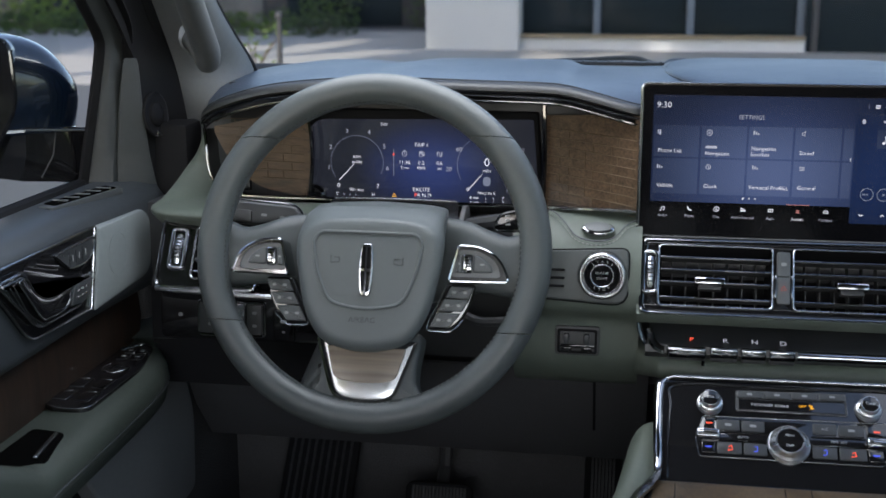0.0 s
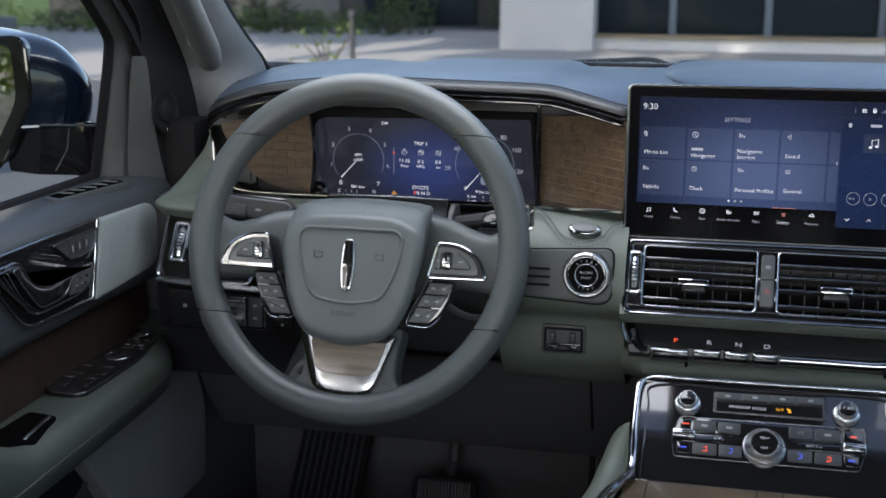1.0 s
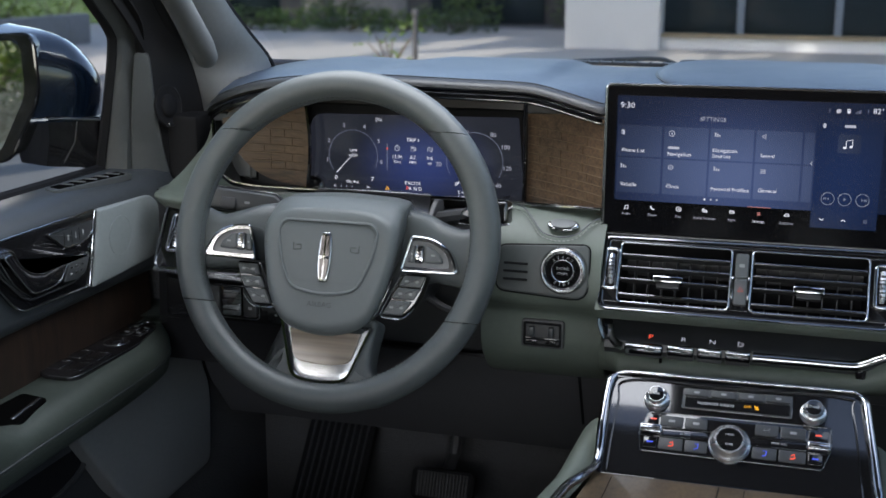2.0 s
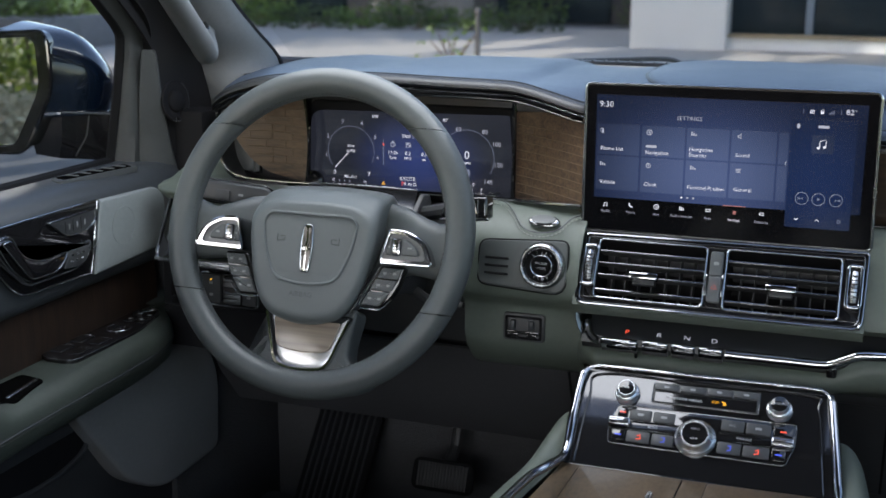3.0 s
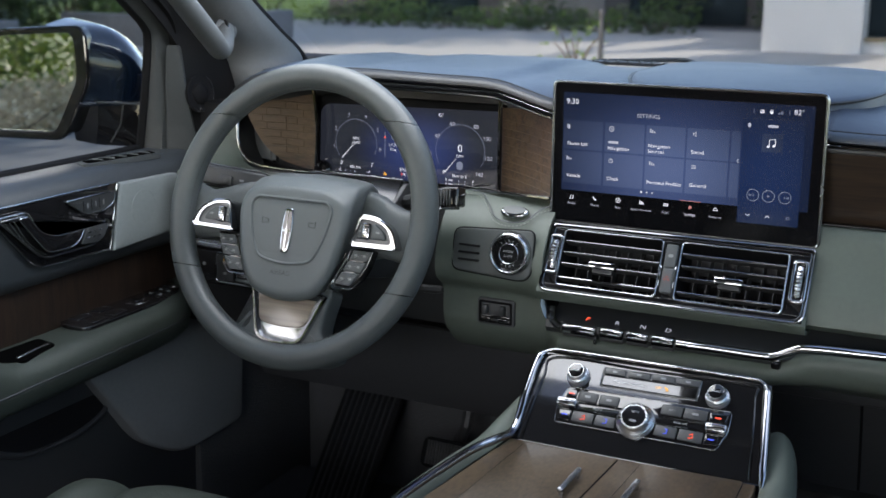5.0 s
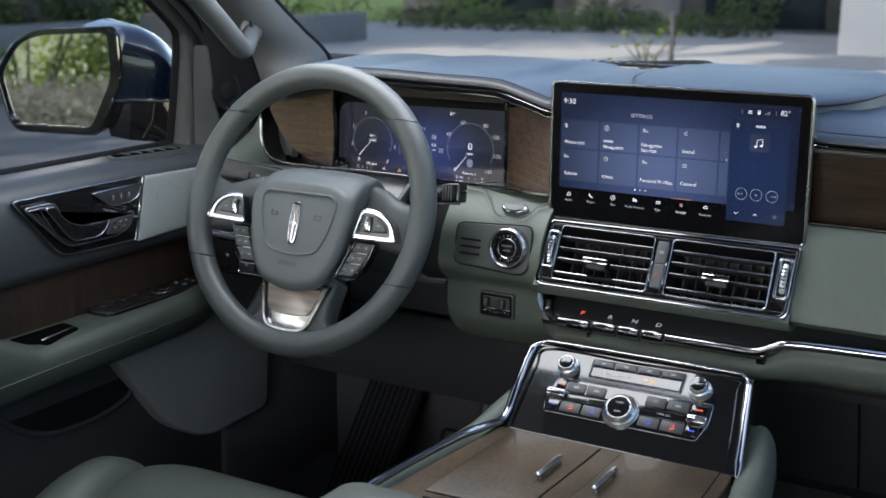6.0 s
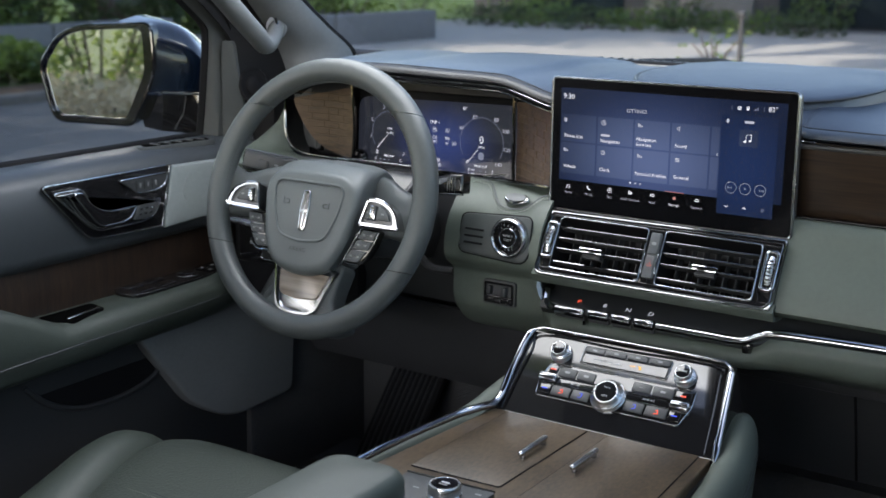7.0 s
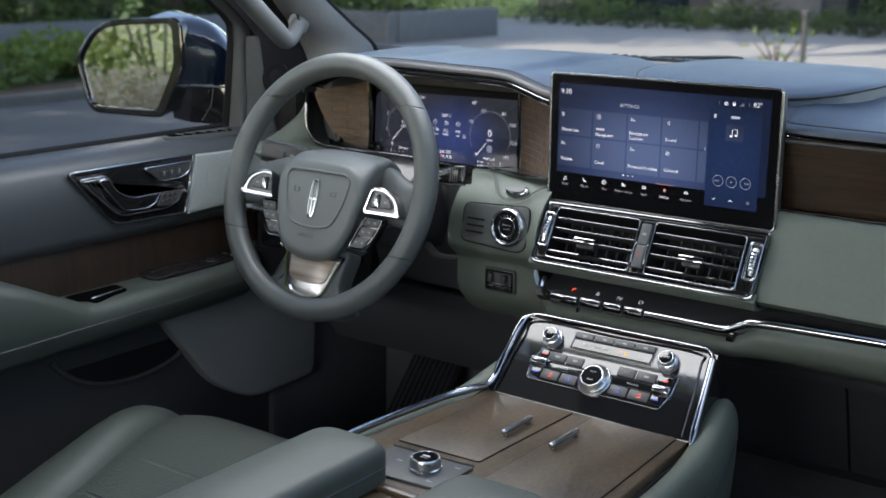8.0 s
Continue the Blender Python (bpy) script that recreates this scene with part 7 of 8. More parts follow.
CAP = [[(-0.870, 1.418, 1.405), (-0.822, 1.418, 1.396), (-0.804, 1.420, 1.370), (-0.800, 1.422, 1.330), (-0.808, 1.422, 1.284)],
       [(-0.870, 1.470, 1.414), (-0.802, 1.470, 1.402), (-0.766, 1.472, 1.374), (-0.752, 1.474, 1.335), (-0.762, 1.472, 1.283)],
       [(-0.880, 1.510, 1.408), (-0.805, 1.510, 1.393), (-0.768, 1.510, 1.366), (-0.748, 1.510, 1.330), (-0.757, 1.510, 1.280)],
       [(-0.900, 1.560, 1.390), (-0.840, 1.560, 1.378), (-0.800, 1.560, 1.352), (-0.785, 1.560, 1.320), (-0.790, 1.560, 1.275)],
       [(-0.930, 1.610, 1.365), (-0.890, 1.610, 1.355), (-0.862, 1.606, 1.338), (-0.852, 1.600, 1.315), (-0.855, 1.600, 1.275)]]
cap = [spline(r, 5) for r in CAP]
cap = [list(r) for r in zip(*[spline(c, 4) for c in zip(*cap)])]
part("cap", thick(loft(cap), 0.003), PAINT, mirror, "rounded dark blue mirror cap", smooth=70)
part("cap_lip", tube([r[-1] for r in cap], 0.004, n=8), PAINT, mirror)
part("arm_panel", thick(loft([[(-0.84, 1.430, 1.290), (-0.84, 1.430, 1.255), (-0.84, 1.440, 1.222)], [(-0.788, 1.437, 1.290), (-0.792, 1.440, 1.255), (-0.800, 1.442, 1.218)], [(-0.760, 1.474, 1.286), (-0.757, 1.472, 1.250), (-0.765, 1.470, 1.214)], [(-0.728, 1.496, 1.284), (-0.722, 1.492, 1.245), (-0.724, 1.485, 1.208)], [(-0.690, 1.520, 1.280), (-0.688, 1.515, 1.242), (-0.690, 1.505, 1.200)]]), 0.006), PIANO, mirror, "glossy black lower arm", smooth=30)
part("arm_crease", tube([(-0.786, 1.434, 1.287), (-0.759, 1.470, 1.283), (-0.727, 1.492, 1.281), (-0.70, 1.51, 1.279)], 0.0016, n=6), BUTTON, mirror)
part("arm_crease", tube([(-0.762, 1.466, 1.280), (-0.766, 1.463, 1.250), (-0.779, 1.452, 1.222)], 0.0010, n=6), BLACK_PLASTIC, mirror)
part("arm_root", block(-0.735, 1.56, 1.235, 0.09, 0.10, 0.07, 0.015, 3), BLACK_PLASTIC, mirror, "black mirror foot")

# ---------------------------------------------------------------- driver's side vent, light switch, pedals
LV = facing((-0.525, 1.386, 1.1445), (1, 0, 0), (0, 0.046, 0.073))
side_vent = thing("side_vent", LV, "chrome-framed air vent at the dashboard end", "air vent")
part("chrome_outline", tube([(*p, 0.004) for p in rrect(0.0, 0.0, 0.130, 0.092, 0.010, 5)], 0.0020, closed=True, n=8), CHROME, side_vent, "polished chrome outline")
part("surround", frame_plate(rrect(0.0, 0.0, 0.128, 0.090, 0.010, 5), rrect(0.018, 0.0, 0.078, 0.068, 0.006, 5), -0.02, 0.003), PIANO, side_vent, "glossy black surround")
part("throat", plate(rrect(0.018, 0.0, 0.082, 0.072, 0.004), -0.022, -0.018), RUBBER, side_vent)
part("vent_frame", tube([(*p, 0.004) for p in rrect(0.018, 0.0, 0.078, 0.068, 0.006, 4)], 0.0016, closed=True, n=6), SATIN, side_vent)
for k in range(4):
    part("slat", block(0.018, -0.024 + 0.016 * k, -0.002, 0.074, 0.0034, 0.012, 0.001), SATIN if k in (0, 3) else BUTTON, side_vent)
o, i = rrect(-0.042, 0.004, 0.022, 0.056, 0.003, 3), rrect(-0.042, 0.004, 0.011, 0.040, 0.004, 3)
part("thumbwheel_frame", tube([(*p, 0.004) for p in rrect(-0.042, 0.004, 0.0180, 0.050, 0.004, 4)], 0.0032, closed=True, n=10), CHROME, side_vent, "chrome thumbwheel frame", smooth=60)
for k in range(6):
    part("rib", block(-0.042, -0.008 + 0.0048 * k, 0.0090 - 0.0005 * abs(k - 2.5), 0.0070, 0.0016, 0.0018, 0.0004), PIANO, side_vent)
part("thumbwheel", tube([(-0.042, 0.004 - 0.018 + 0.0045 * k, 0.004 * math.sin(math.pi * k / 8)) for k in range(9)], 0.0048, n=10), SATIN, side_vent)
part("lower_strip", tube([(-0.064, -0.047, 0.002), (0.0, -0.050, 0.002), (0.085, -0.052, -0.002), (0.17, -0.053, -0.01)], 0.004, n=8), SATIN, side_vent, "satin chrome strip")

SWF = facing((-0.50, 1.432, 1.050), (1, 0, 0), (0, 0.05, 1))
lights = thing("light_switch_panel", SWF, "black panel of light and pedal switches under the dashboard", "switch panel")
part("panel", plate(rrect(0.0, 0.0, 0.230, 0.062, 0.006), -0.01, 0.0, 0.001), PIANO, lights, "glossy black switch plate")
part("panel_backing", plate(rrect(0.0, -0.03, 0.262, 0.13, 0.006), -0.03, -0.008), RUBBER, lights)
part("switch_frame", tube([(*p, 0.002) for p in rrect(-0.018, -0.002, 0.090, 0.046, 0.005, 4)], 0.0014, closed=True, n=6), CHROME, lights, "thin chrome frame")
for x, w, mt in ((-0.046, 0.030, KEY_DARK), (-0.013, 0.028, CHROME), (0.014, 0.020, KEY_DARK)):
    part("switch", plate(rrect(x, -0.002, w, 0.040, 0.002), 0.0, 0.004, 0.001), mt, lights, "chrome light roller" if mt is CHROME else "")
    if mt is KEY_DARK:
        bar(x, 0.007, 0.0042, 0.006, 0.004, LETTER_DIM, lights)
        bar(x, -0.010, 0.0042, 0.006, 0.004, LETTER_DIM, lights)
part("pedal_switch", plate(rrect(0.053, -0.008, 0.028, 0.042, 0.003), 0.0, 0.005, 0.002), PIANO, lights)
bar(0.053, -0.002, 0.0052, 0.008, 0.004, LETTER_DIM, lights)
bar(0.053, -0.016, 0.0052, 0.004, 0.003, LETTER_DIM, lights)
part("lit_mark", block(-0.046, 0.012, 0.0044, 0.0026, 0.0016, 0.0006, 0), LIT_AMBER, lights, "amber lit lamp mark")
for k in range(4):
    part("roller_rib", block(-0.013, -0.014 + 0.008 * k, 0.0046, 0.024, 0.0018, 0.0012, 0.0003), PIANO, lights)
bar(-0.088, 0.0, 0.0002, 0.006, 0.005, LETTER_DIM, lights)


def pedal(name, m, w, h, ribs, label):
    p = thing(name, m, label, "pedal")
    part("pad", plate(rrect(0, 0, w, h, 0.012), -0.012, 0.0, 0.003), RUBBER, p)
    for k in range(ribs):
        part("rib", block(-w / 2 + 0.012 + (w - 0.024) * k / (ribs - 1), 0, 0.0015, 0.0035, h - 0.012, 0.004, 0.001), BLACK_PLASTIC, p)
    part("pedal_arm", tube([(0, 0.0, -0.012), (0.0, 0.05, -0.05), (0, 0.18, -0.05)], 0.010, n=8), BLACK_PLASTIC, p)
    return p


pedal("brake_pedal", facing((-0.290, 1.690, 0.690), (1, 0, 0), (0, 0.45, 1)), 0.104, 0.052, 16, "ribbed black rubber brake pedal with a wide pad")
pedal("accelerator_pedal", facing((-0.040, 1.700, 0.700), (1, 0, 0), (0, 0.45, 1)), 0.056, 0.150, 7, "tall ribbed black accelerator pedal")
pedal("foot_rest", facing((-0.500, 1.720, 0.640), (1, 0, 0), (0, 0.90, 1)), 0.120, 0.260, 9, "ribbed black foot rest on the carpet")

# ---------------------------------------------------------------- car body round the cabin
body = thing("car_body", pose(CX, 0.6, 0.30), "dark blue car body with pale headliner round the cabin", "car body", flat=True, kind="structure")
part("cabin_floor", block(CX, 0.35, 0.535, 1.66, 2.9, 0.05, 0.01), CARPET, body, "black carpet floor")
part("firewall", block(CX, 1.86, 0.92, 1.80, 0.04, 0.84, 0.01), CARPET, body)
part("floor_mat", plate(rounded([(0.385, 0.75), (0.385, 1.55), (0.86, 1.55), (0.86, 0.75)], 0.05), 0.560, 0.572, 0.004), MAT, body, "black carpet floor mat")
part("floor_mat", plate(rounded([(-0.58, 0.95), (-0.58, 1.60), (-0.06, 1.60), (-0.06, 0.95)], 0.05), 0.560, 0.572, 0.004), CARPET, body, "black carpet floor mat")
part("passenger_wall", thick(loft([[(1.045, y, 1.21), (1.000, y, 1.215), (0.972, y, 1.19), (0.972, y, 0.95), (0.985, y, 0.55)] for y in (-1.1, 0.0, 1.0, 1.86)]), 0.006), LEATHER_DARK, body, "dark passenger door")
part("driver_rear_wall", thick(loft([[(-0.735, y, 1.20), (-0.70, y, 1.215), (-0.66, y, 1.19), (-0.66, y, 0.95), (-0.67, y, 0.55)] for y in (-1.1, -0.6, -0.2)]), 0.006), LEATHER_DARK, body)
# unseen closing wall, black to keep its reflection off the screen glass
part("rear_wall", block(CX, -1.12, 0.92, 1.76, 0.05, 0.80, 0.01), RUBBER, body, "black wall closing the cabin at the back")
# unseen roof with a wide opening; dark glass added to hold back skylight
part("glass_roof", block(CX, -0.29, 1.815, 0.90, 1.46, 0.006, 0), TINTED, body, "dark pane added over the roof opening")
for x0, x1, y0, y1 in ((-0.62, -0.28, -1.1, 1.02), (0.606, 0.946, -1.1, 1.02), (-0.28, 0.606, 0.42, 1.02), (-0.28, 0.606, -1.1, -1.00)):
    part("headliner", block((x0 + x1) / 2, (y0 + y1) / 2, 1.800, x1 - x0, y1 - y0, 0.05, 0.008), BLACK_PLASTIC if y0 > 0.2 else HEADLINER, body, "dark overhead console" if y0 > 0.2 else "pale headliner")
for s in (-1, 1):
    part("roof_rail", tube(spline([(CX + s * 0.725, 1.02, 1.765), (CX + s * 0.775, 0.6, 1.79), (CX + s * 0.790, -0.2, 1.79), (CX + s * 0.770, -1.1, 1.76)], 5), 0.035, n=10), HEADLINER, body)
    part("rear_pillar", tube([(CX + s * 0.86, -0.95, 1.20), (CX + s * 0.80, -1.05, 1.77)], 0.06, n=10), HEADLINER, body)
# unseen opaque panels added to block light from the rear sides
for s, y0, y1 in ((-1, -1.1, -0.05), (1, -1.1, -0.25)):
    part("rear_quarter", block(CX + s * 0.862, (y0 + y1) / 2, 1.49, 0.03, y1 - y0, 0.60, 0.008), LEATHER_DARK, body, "opaque dark panel closing the rear side")
part("mirror_housing", block(0.165, 1.13, 1.715, 0.25, 0.20, 0.075, 0.02, 3), BLACK_PLASTIC, body, "black housing behind the inner mirror")
part("far_pillar", tube(spline([(0.886, 1.725, 1.318), (0.880, 1.56, 1.430), (0.870, 1.25, 1.640), (0.85, 1.02, 1.76)], 4), 0.035, n=10), PILLAR, body, "pale far windscreen pillar")
ws = part("windscreen", loft([[(CX + u * 0.76, 2.02 - 0.17 * u * u, 1.315), (CX + u * 0.74, 1.62 - 0.13 * u * u, 1.53), (CX + u * 0.70, 1.08 - 0.05 * u * u, 1.80)] for u in np.linspace(-1, 1, 13)]), PANE, body, "clear windscreen")
ws.visible_shadow = False
# unseen pane; its tint is added to dim light from the right
part("passenger_window", loft([[(1.050, y, 1.205), (1.040, y - 0.02, 1.35), (1.00, y - 0.08, 1.56), (0.955, y - 0.14, 1.76)] for y in (-0.30, 0.2, 0.9, 1.62)]), SIDE_GLASS, body, "lightly tinted passenger side window").visible_shadow = False
part("bonnet", thick(loft([[(CX + u * 0.92, 2.06 - 0.16 * u * u, 1.245), (CX + u * 0.90, 2.5, 1.235 - 0.03 * u * u), (CX + u * 0.86, 3.2, 1.13 - 0.05 * u * u), (CX + u * 0.80, 3.35, 0.98), (CX + u * 0.80, 3.4, 0.45)] for u in np.linspace(-1, 1, 11)]), 0.004), PAINT, body, "dark blue bonnet", smooth=60)
part("cowl", thick(loft([[(CX + u * 0.80, 1.97 - 0.16 * u * u, 1.305), (CX + u * 0.86, 2.07 - 0.16 * u * u, 1.250)] for u in np.linspace(-1, 1, 9)]), 0.004), BLACK_PLASTIC, body, "black cowl below the glass")
part("wiper", tube(spline([(-0.185, 2.065, 1.332), (-0.10, 2.065, 1.337), (-0.02, 2.062, 1.341), (0.03, 2.05, 1.330), (0.20, 2.03, 1.312), (0.45, 2.00, 1.305), (0.62, 1.98, 1.300)], 4), 0.004, n=6), GREY_PLASTIC, body, "black wiper arm")
part("outer_skin", thick(loft([[(-0.79, y, 1.195), (-0.84, y, 1.15), (-0.85, y, 0.80), (-0.82, y, 0.35)] for y in (-1.3, 0.0, 1.0, 2.0, 3.0)]), 0.004), PAINT, body, "dark blue outer door skin", smooth=60)
part("sill_skin", thick(loft([[(-0.735, y, 1.203), (-0.792, y, 1.194)] for y in (-1.3, 0.0, 1.45)]), 0.004), PAINT, body)
part("outer_skin", thick(loft([[(1.03, y, 1.20), (1.16, y, 1.15), (1.17, y, 0.80), (1.14, y, 0.35)] for y in (-1.3, 0.0, 1.0, 2.0, 3.0)]), 0.004), PAINT, body, "dark blue outer door skin", smooth=60)

# ---------------------------------------------------------------- outside
GRAVEL = shader("pale_drive", (0.24, 0.236, 0.225), 0.9, relief=0.1, relief_size=0.4, spot=0.2)
ASPHALT = shader("asphalt", (0.055, 0.060, 0.066), 0.85, relief=0.1, relief_size=0.5, spot=0.25)
LAWN = shader("lawn", (0.045, 0.075, 0.022), 0.95, grain=0.8, grain_size=0.03, relief=0.6, relief_size=0.2, spot=0.4, specular=0.1)
RENDERED = shader("white_render", (0.44, 0.45, 0.46), 0.85, relief=0.2, relief_size=0.1, spot=0.06)
CONCRETE = shader("grey_concrete", (0.125, 0.128, 0.132), 0.85, grain=0.3, grain_size=0.02, relief=0.3, relief_size=0.2, spot=0.2)
DARK_GLASS = shader("dark_window_glass", (0.010, 0.016, 0.019), 0.08, spot=0.05, spread=0.02, specular=0.25)
BARK = shader("bark", (0.075, 0.058, 0.045), 0.95, grain=0.9, grain_size=0.03, relief=0.8, relief_size=0.06, spot=0.3)


def leaf_shader(name, base, through):
    """A leaf blade: glossy green skin that lets some light through."""
    m = shader(name, base, 0.5, spot=0.45)
    n, l = m.node_tree.nodes, m.node_tree.links
    t = n.new("ShaderNodeBsdfTranslucent")
    t.inputs["Color"].default_value = (*through, 1)
    x = n.new("ShaderNodeMixShader")
    x.inputs["Fac"].default_value = 0.4
    l.new(n["Principled BSDF"].outputs["BSDF"], x.inputs[1])
    l.new(t.outputs["BSDF"], x.inputs[2])
    l.new(x.outputs["Shader"], n["Material Output"].inputs["Surface"])
    return m


LEAF = leaf_shader("leaf", (0.055, 0.10, 0.022), (0.10, 0.16, 0.025))
LEAF_BRIGHT = leaf_shader("leaf_bright", (0.095, 0.15, 0.032), (0.18, 0.25, 0.04))
LEAF_DARK = leaf_shader("leaf_dark", (0.030, 0.055, 0.018), (0.05, 0.08, 0.02))
DRY = shader("dry_grass", (0.50, 0.42, 0.29), 0.9, spot=0.3)
CHARCOAL = shader("charcoal_cladding", (0.035, 0.036, 0.040), 0.7, spot=0.2)
STEEL_BLUE = shader("blue_grey_metal", (0.10, 0.13, 0.17), 0.4, spot=0.1)
# kerb concrete darkened: the gutter shadow is put into its colour
KERB_SHADED = shader("shaded_kerb", (0.075, 0.070, 0.064), 0.9, relief=0.4, relief_size=0.1, spot=0.3)
TAN = shader("tan_door", (0.20, 0.16, 0.10), 0.6, spot=0.15)

ground = bmesh.new()
bmesh.ops.create_grid(ground, x_segments=40, y_segments=40, size=300)
solid("ground", ground, LAWN, "mown green lawn round the drive", "ground", kind="structure")
dr = bmesh.new()
solid("drive", plate(rounded([(-16, 14.2), (-16, 25.5), (30, 27.0), (30, 13.4)], 2.0), -0.06, 0.012, 0.0, bm=dr), GRAVEL, "pale sunlit gravel drive", "drive", kind="structure")
solid("road", plate([(-9.6, -60), (-9.6, 60), (4.5, 60), (4.5, -60)], -0.05, 0.006), ASPHALT, "grey asphalt road beside the car", "road", kind="structure")


def leaves(n, inside, size, seed, flat=0.6):
    """Many small leaf blades, each a bent quad, at places given by a function of a random source."""
    rnd = random.Random(seed)
    verts, faces = [], []
    for _ in range(n):
        c = Vector(inside(rnd))
        a = Vector((rnd.gauss(0, 1), rnd.gauss(0, 1), rnd.gauss(0, flat))).normalized()
        b = a.orthogonal().normalized()
        b.rotate(Matrix.Rotation(rnd.uniform(0, 6.28), 3, a))
        s = size * rnd.uniform(0.6, 1.3)
        up = a.cross(b) * s * 0.15
        k = len(verts)
        verts += [c - a * s, c + b * s * 0.45 + up, c + a * s, c - b * s * 0.45 + up]
        faces.append((k, k + 1, k + 2, k + 3))
    me = bpy.data.meshes.new("leaves")
    me.from_pydata([tuple(v) for v in verts], [], faces)
    return me


def clumps(centres, spread):
    def pick(rnd):
        c = rnd.choice(centres)
        while True:
            p = Vector((rnd.uniform(-1, 1), rnd.uniform(-1, 1), rnd.uniform(-1, 1)))
            if 0.35 < p.length < 1:
                break
        return Vector(c[:3]) + Vector((p.x * c[3], p.y * c[3], p.z * c[3] * spread))
    return pick


def tree(x, y, h, r, seed, mat_leaf, n=5000, size=0.13, trunk=0.16, bare=0.38, label="broad leafy tree with a forked trunk"):
    rnd = random.Random(seed)
    t = thing("tree", pose(x, y, 0), label, "tree", "trees round the drive")
    tr = bmesh.new()
    lean = (rnd.uniform(-0.3, 0.3), rnd.uniform(-0.3, 0.3))
    tube(spline([(0, 0, -0.1), (lean[0] * 0.3, lean[1] * 0.3, h * 0.25), (lean[0], lean[1], h * 0.5), (lean[0] * 1.4, lean[1] * 1.4, h * 0.8)], 4), [trunk * (1.25 - 0.95 * k / 12) for k in range(13)], n=10, bm=tr)
    spots = []
    for k in range(11):
        a, z = k * 2.4 + rnd.uniform(-0.4, 0.4), h * rnd.uniform(bare, 0.75)
        d = r * rnd.uniform(0.45, 0.8)
        end = Vector((lean[0] + d * math.cos(a), lean[1] + d * math.sin(a), z + h * rnd.uniform(0.08, 0.22)))
        tube(spline([(lean[0] * z / h, lean[1] * z / h, z * 0.9), tuple(Vector((lean[0] * 0.7, lean[1] * 0.7, z)).lerp(end, 0.5) + Vector((0, 0, 0.1))), tuple(end)], 4), [trunk * 0.4 * (1 - 0.8 * j / 8) for j in range(9)], n=6, bm=tr)
        spots.append((*end, r * rnd.uniform(0.28, 0.48)))
        spots.append((*(end * 0.6 + Vector((0, 0, h * 0.42 + rnd.uniform(-0.3, 0.3)))), r * rnd.uniform(0.25, 0.45)))
    part("trunk", tr, BARK, t)
    me = leaves(n, clumps(spots, 0.75), size, seed)
    me.materials.append(mat_leaf)
    part("crown", me, mat_leaf, t, smooth=0)
    return t


def shrub(x, y, w, h, seed, mat_leaf, n=900, size=0.06, label="rounded green shrub at the edge of the drive", name="shrub"):
    rnd = random.Random(seed)
    t = thing(name, pose(x, y, 0), label, "shrub", "shrubs along the drive")
    st = bmesh.new()
    spots = []
    for k in range(6):
        a = k * 1.05 + rnd.uniform(-0.3, 0.3)
        e = Vector((w * 0.42 * math.cos(a), w * 0.42 * math.sin(a), h * rnd.uniform(0.45, 0.75)))
        tube([(0, 0, -0.02), tuple(e * 0.5 + Vector((0, 0, 0.05))), tuple(e)], [0.02, 0.014, 0.006], n=5, bm=st)
        spots.append((*e, w * rnd.uniform(0.22, 0.36)))
    spots.append((0, 0, h * 0.6, w * 0.34))
    for k in range(4):
        spots.append((w * 0.36 * math.cos(k * 1.6), w * 0.36 * math.sin(k * 1.6), min(0.22 * h, 0.4), w * 0.26))
    part("stems", st, BARK, t)
    me = leaves(n, clumps(spots, min(1.2, h / w)), size, seed)
    me.materials.append(mat_leaf)
    part("foliage", me, mat_leaf, t, smooth=0)
    return t


# white house with wide windows
house = thing("house", pose(4.0, 22.0, 0), "white rendered house with wide dark windows and a flat roof", "house", flat=True)
HY = 20.6
part("wall", block(-2.95, HY + 0.6, 1.6, 1.6, 1.2, 3.3, 0.02), RENDERED, house, "white rendered wall")
part("wall", block(0.20, HY + 0.75, 0.05, 4.8, 0.9, 0.34, 0.02), RENDERED, house, "white rendered plinth")
part("wall", block(0.20, HY + 0.75, 3.0, 4.8, 0.9, 0.7, 0.02), RENDERED, house)
part("side_wall", block(-2.3, HY + 4.0, 1.6, 0.3, 6.0, 3.3, 0.02), RENDERED, house)
part("back_wall", block(4.4, HY + 7.0, 1.6, 13.0, 0.3, 3.3, 0.02), CHARCOAL, house)
part("roof", block(4.6, HY + 3.5, 3.50, 14.8, 8.6, 0.3, 0.03), CHARCOAL, house, "flat dark roof")
for x0, x1 in ((-2.15, -0.80), (-0.80, 0.78), (0.78, 2.60)):
    w = part("window", block((x0 + x1) / 2, HY + 0.70, 1.45, x1 - x0, 0.05, 2.46, 0.005), DARK_GLASS, house, "wide dark window")
    part("window_frame", block(x1 - 0.06, HY + 0.64, 1.45, 0.12, 0.12, 2.46, 0.005), STEEL_BLUE, w, "blue-grey metal post")
    part("window_sill", block((x0 + x1) / 2, HY + 0.42, 0.245, x1 - x0, 0.40, 0.05, 0.01), TAN, w, "pale timber sill")
part("glass_wall", block(6.1, HY + 0.45, 1.5, 7.0, 0.06, 3.2, 0.01), DARK_GLASS, house, "dark teal glazed wing")
for k in range(4):
    part("glass_post", block(2.75 + 1.8 * k, HY + 0.38, 1.5, 0.10, 0.10, 3.2, 0.01), CHARCOAL, house)
# dark garage wing beside it, half hidden by shrubs
garage = thing("garage", pose(-12.0, 29.0, 0), "dark charcoal clad garage wing with tall doors", "garage", flat=True)
part("wall", block(-9.0, 29.0, 1.9, 15.0, 3.0, 3.9, 0.03), CHARCOAL, garage, "charcoal clad wall")
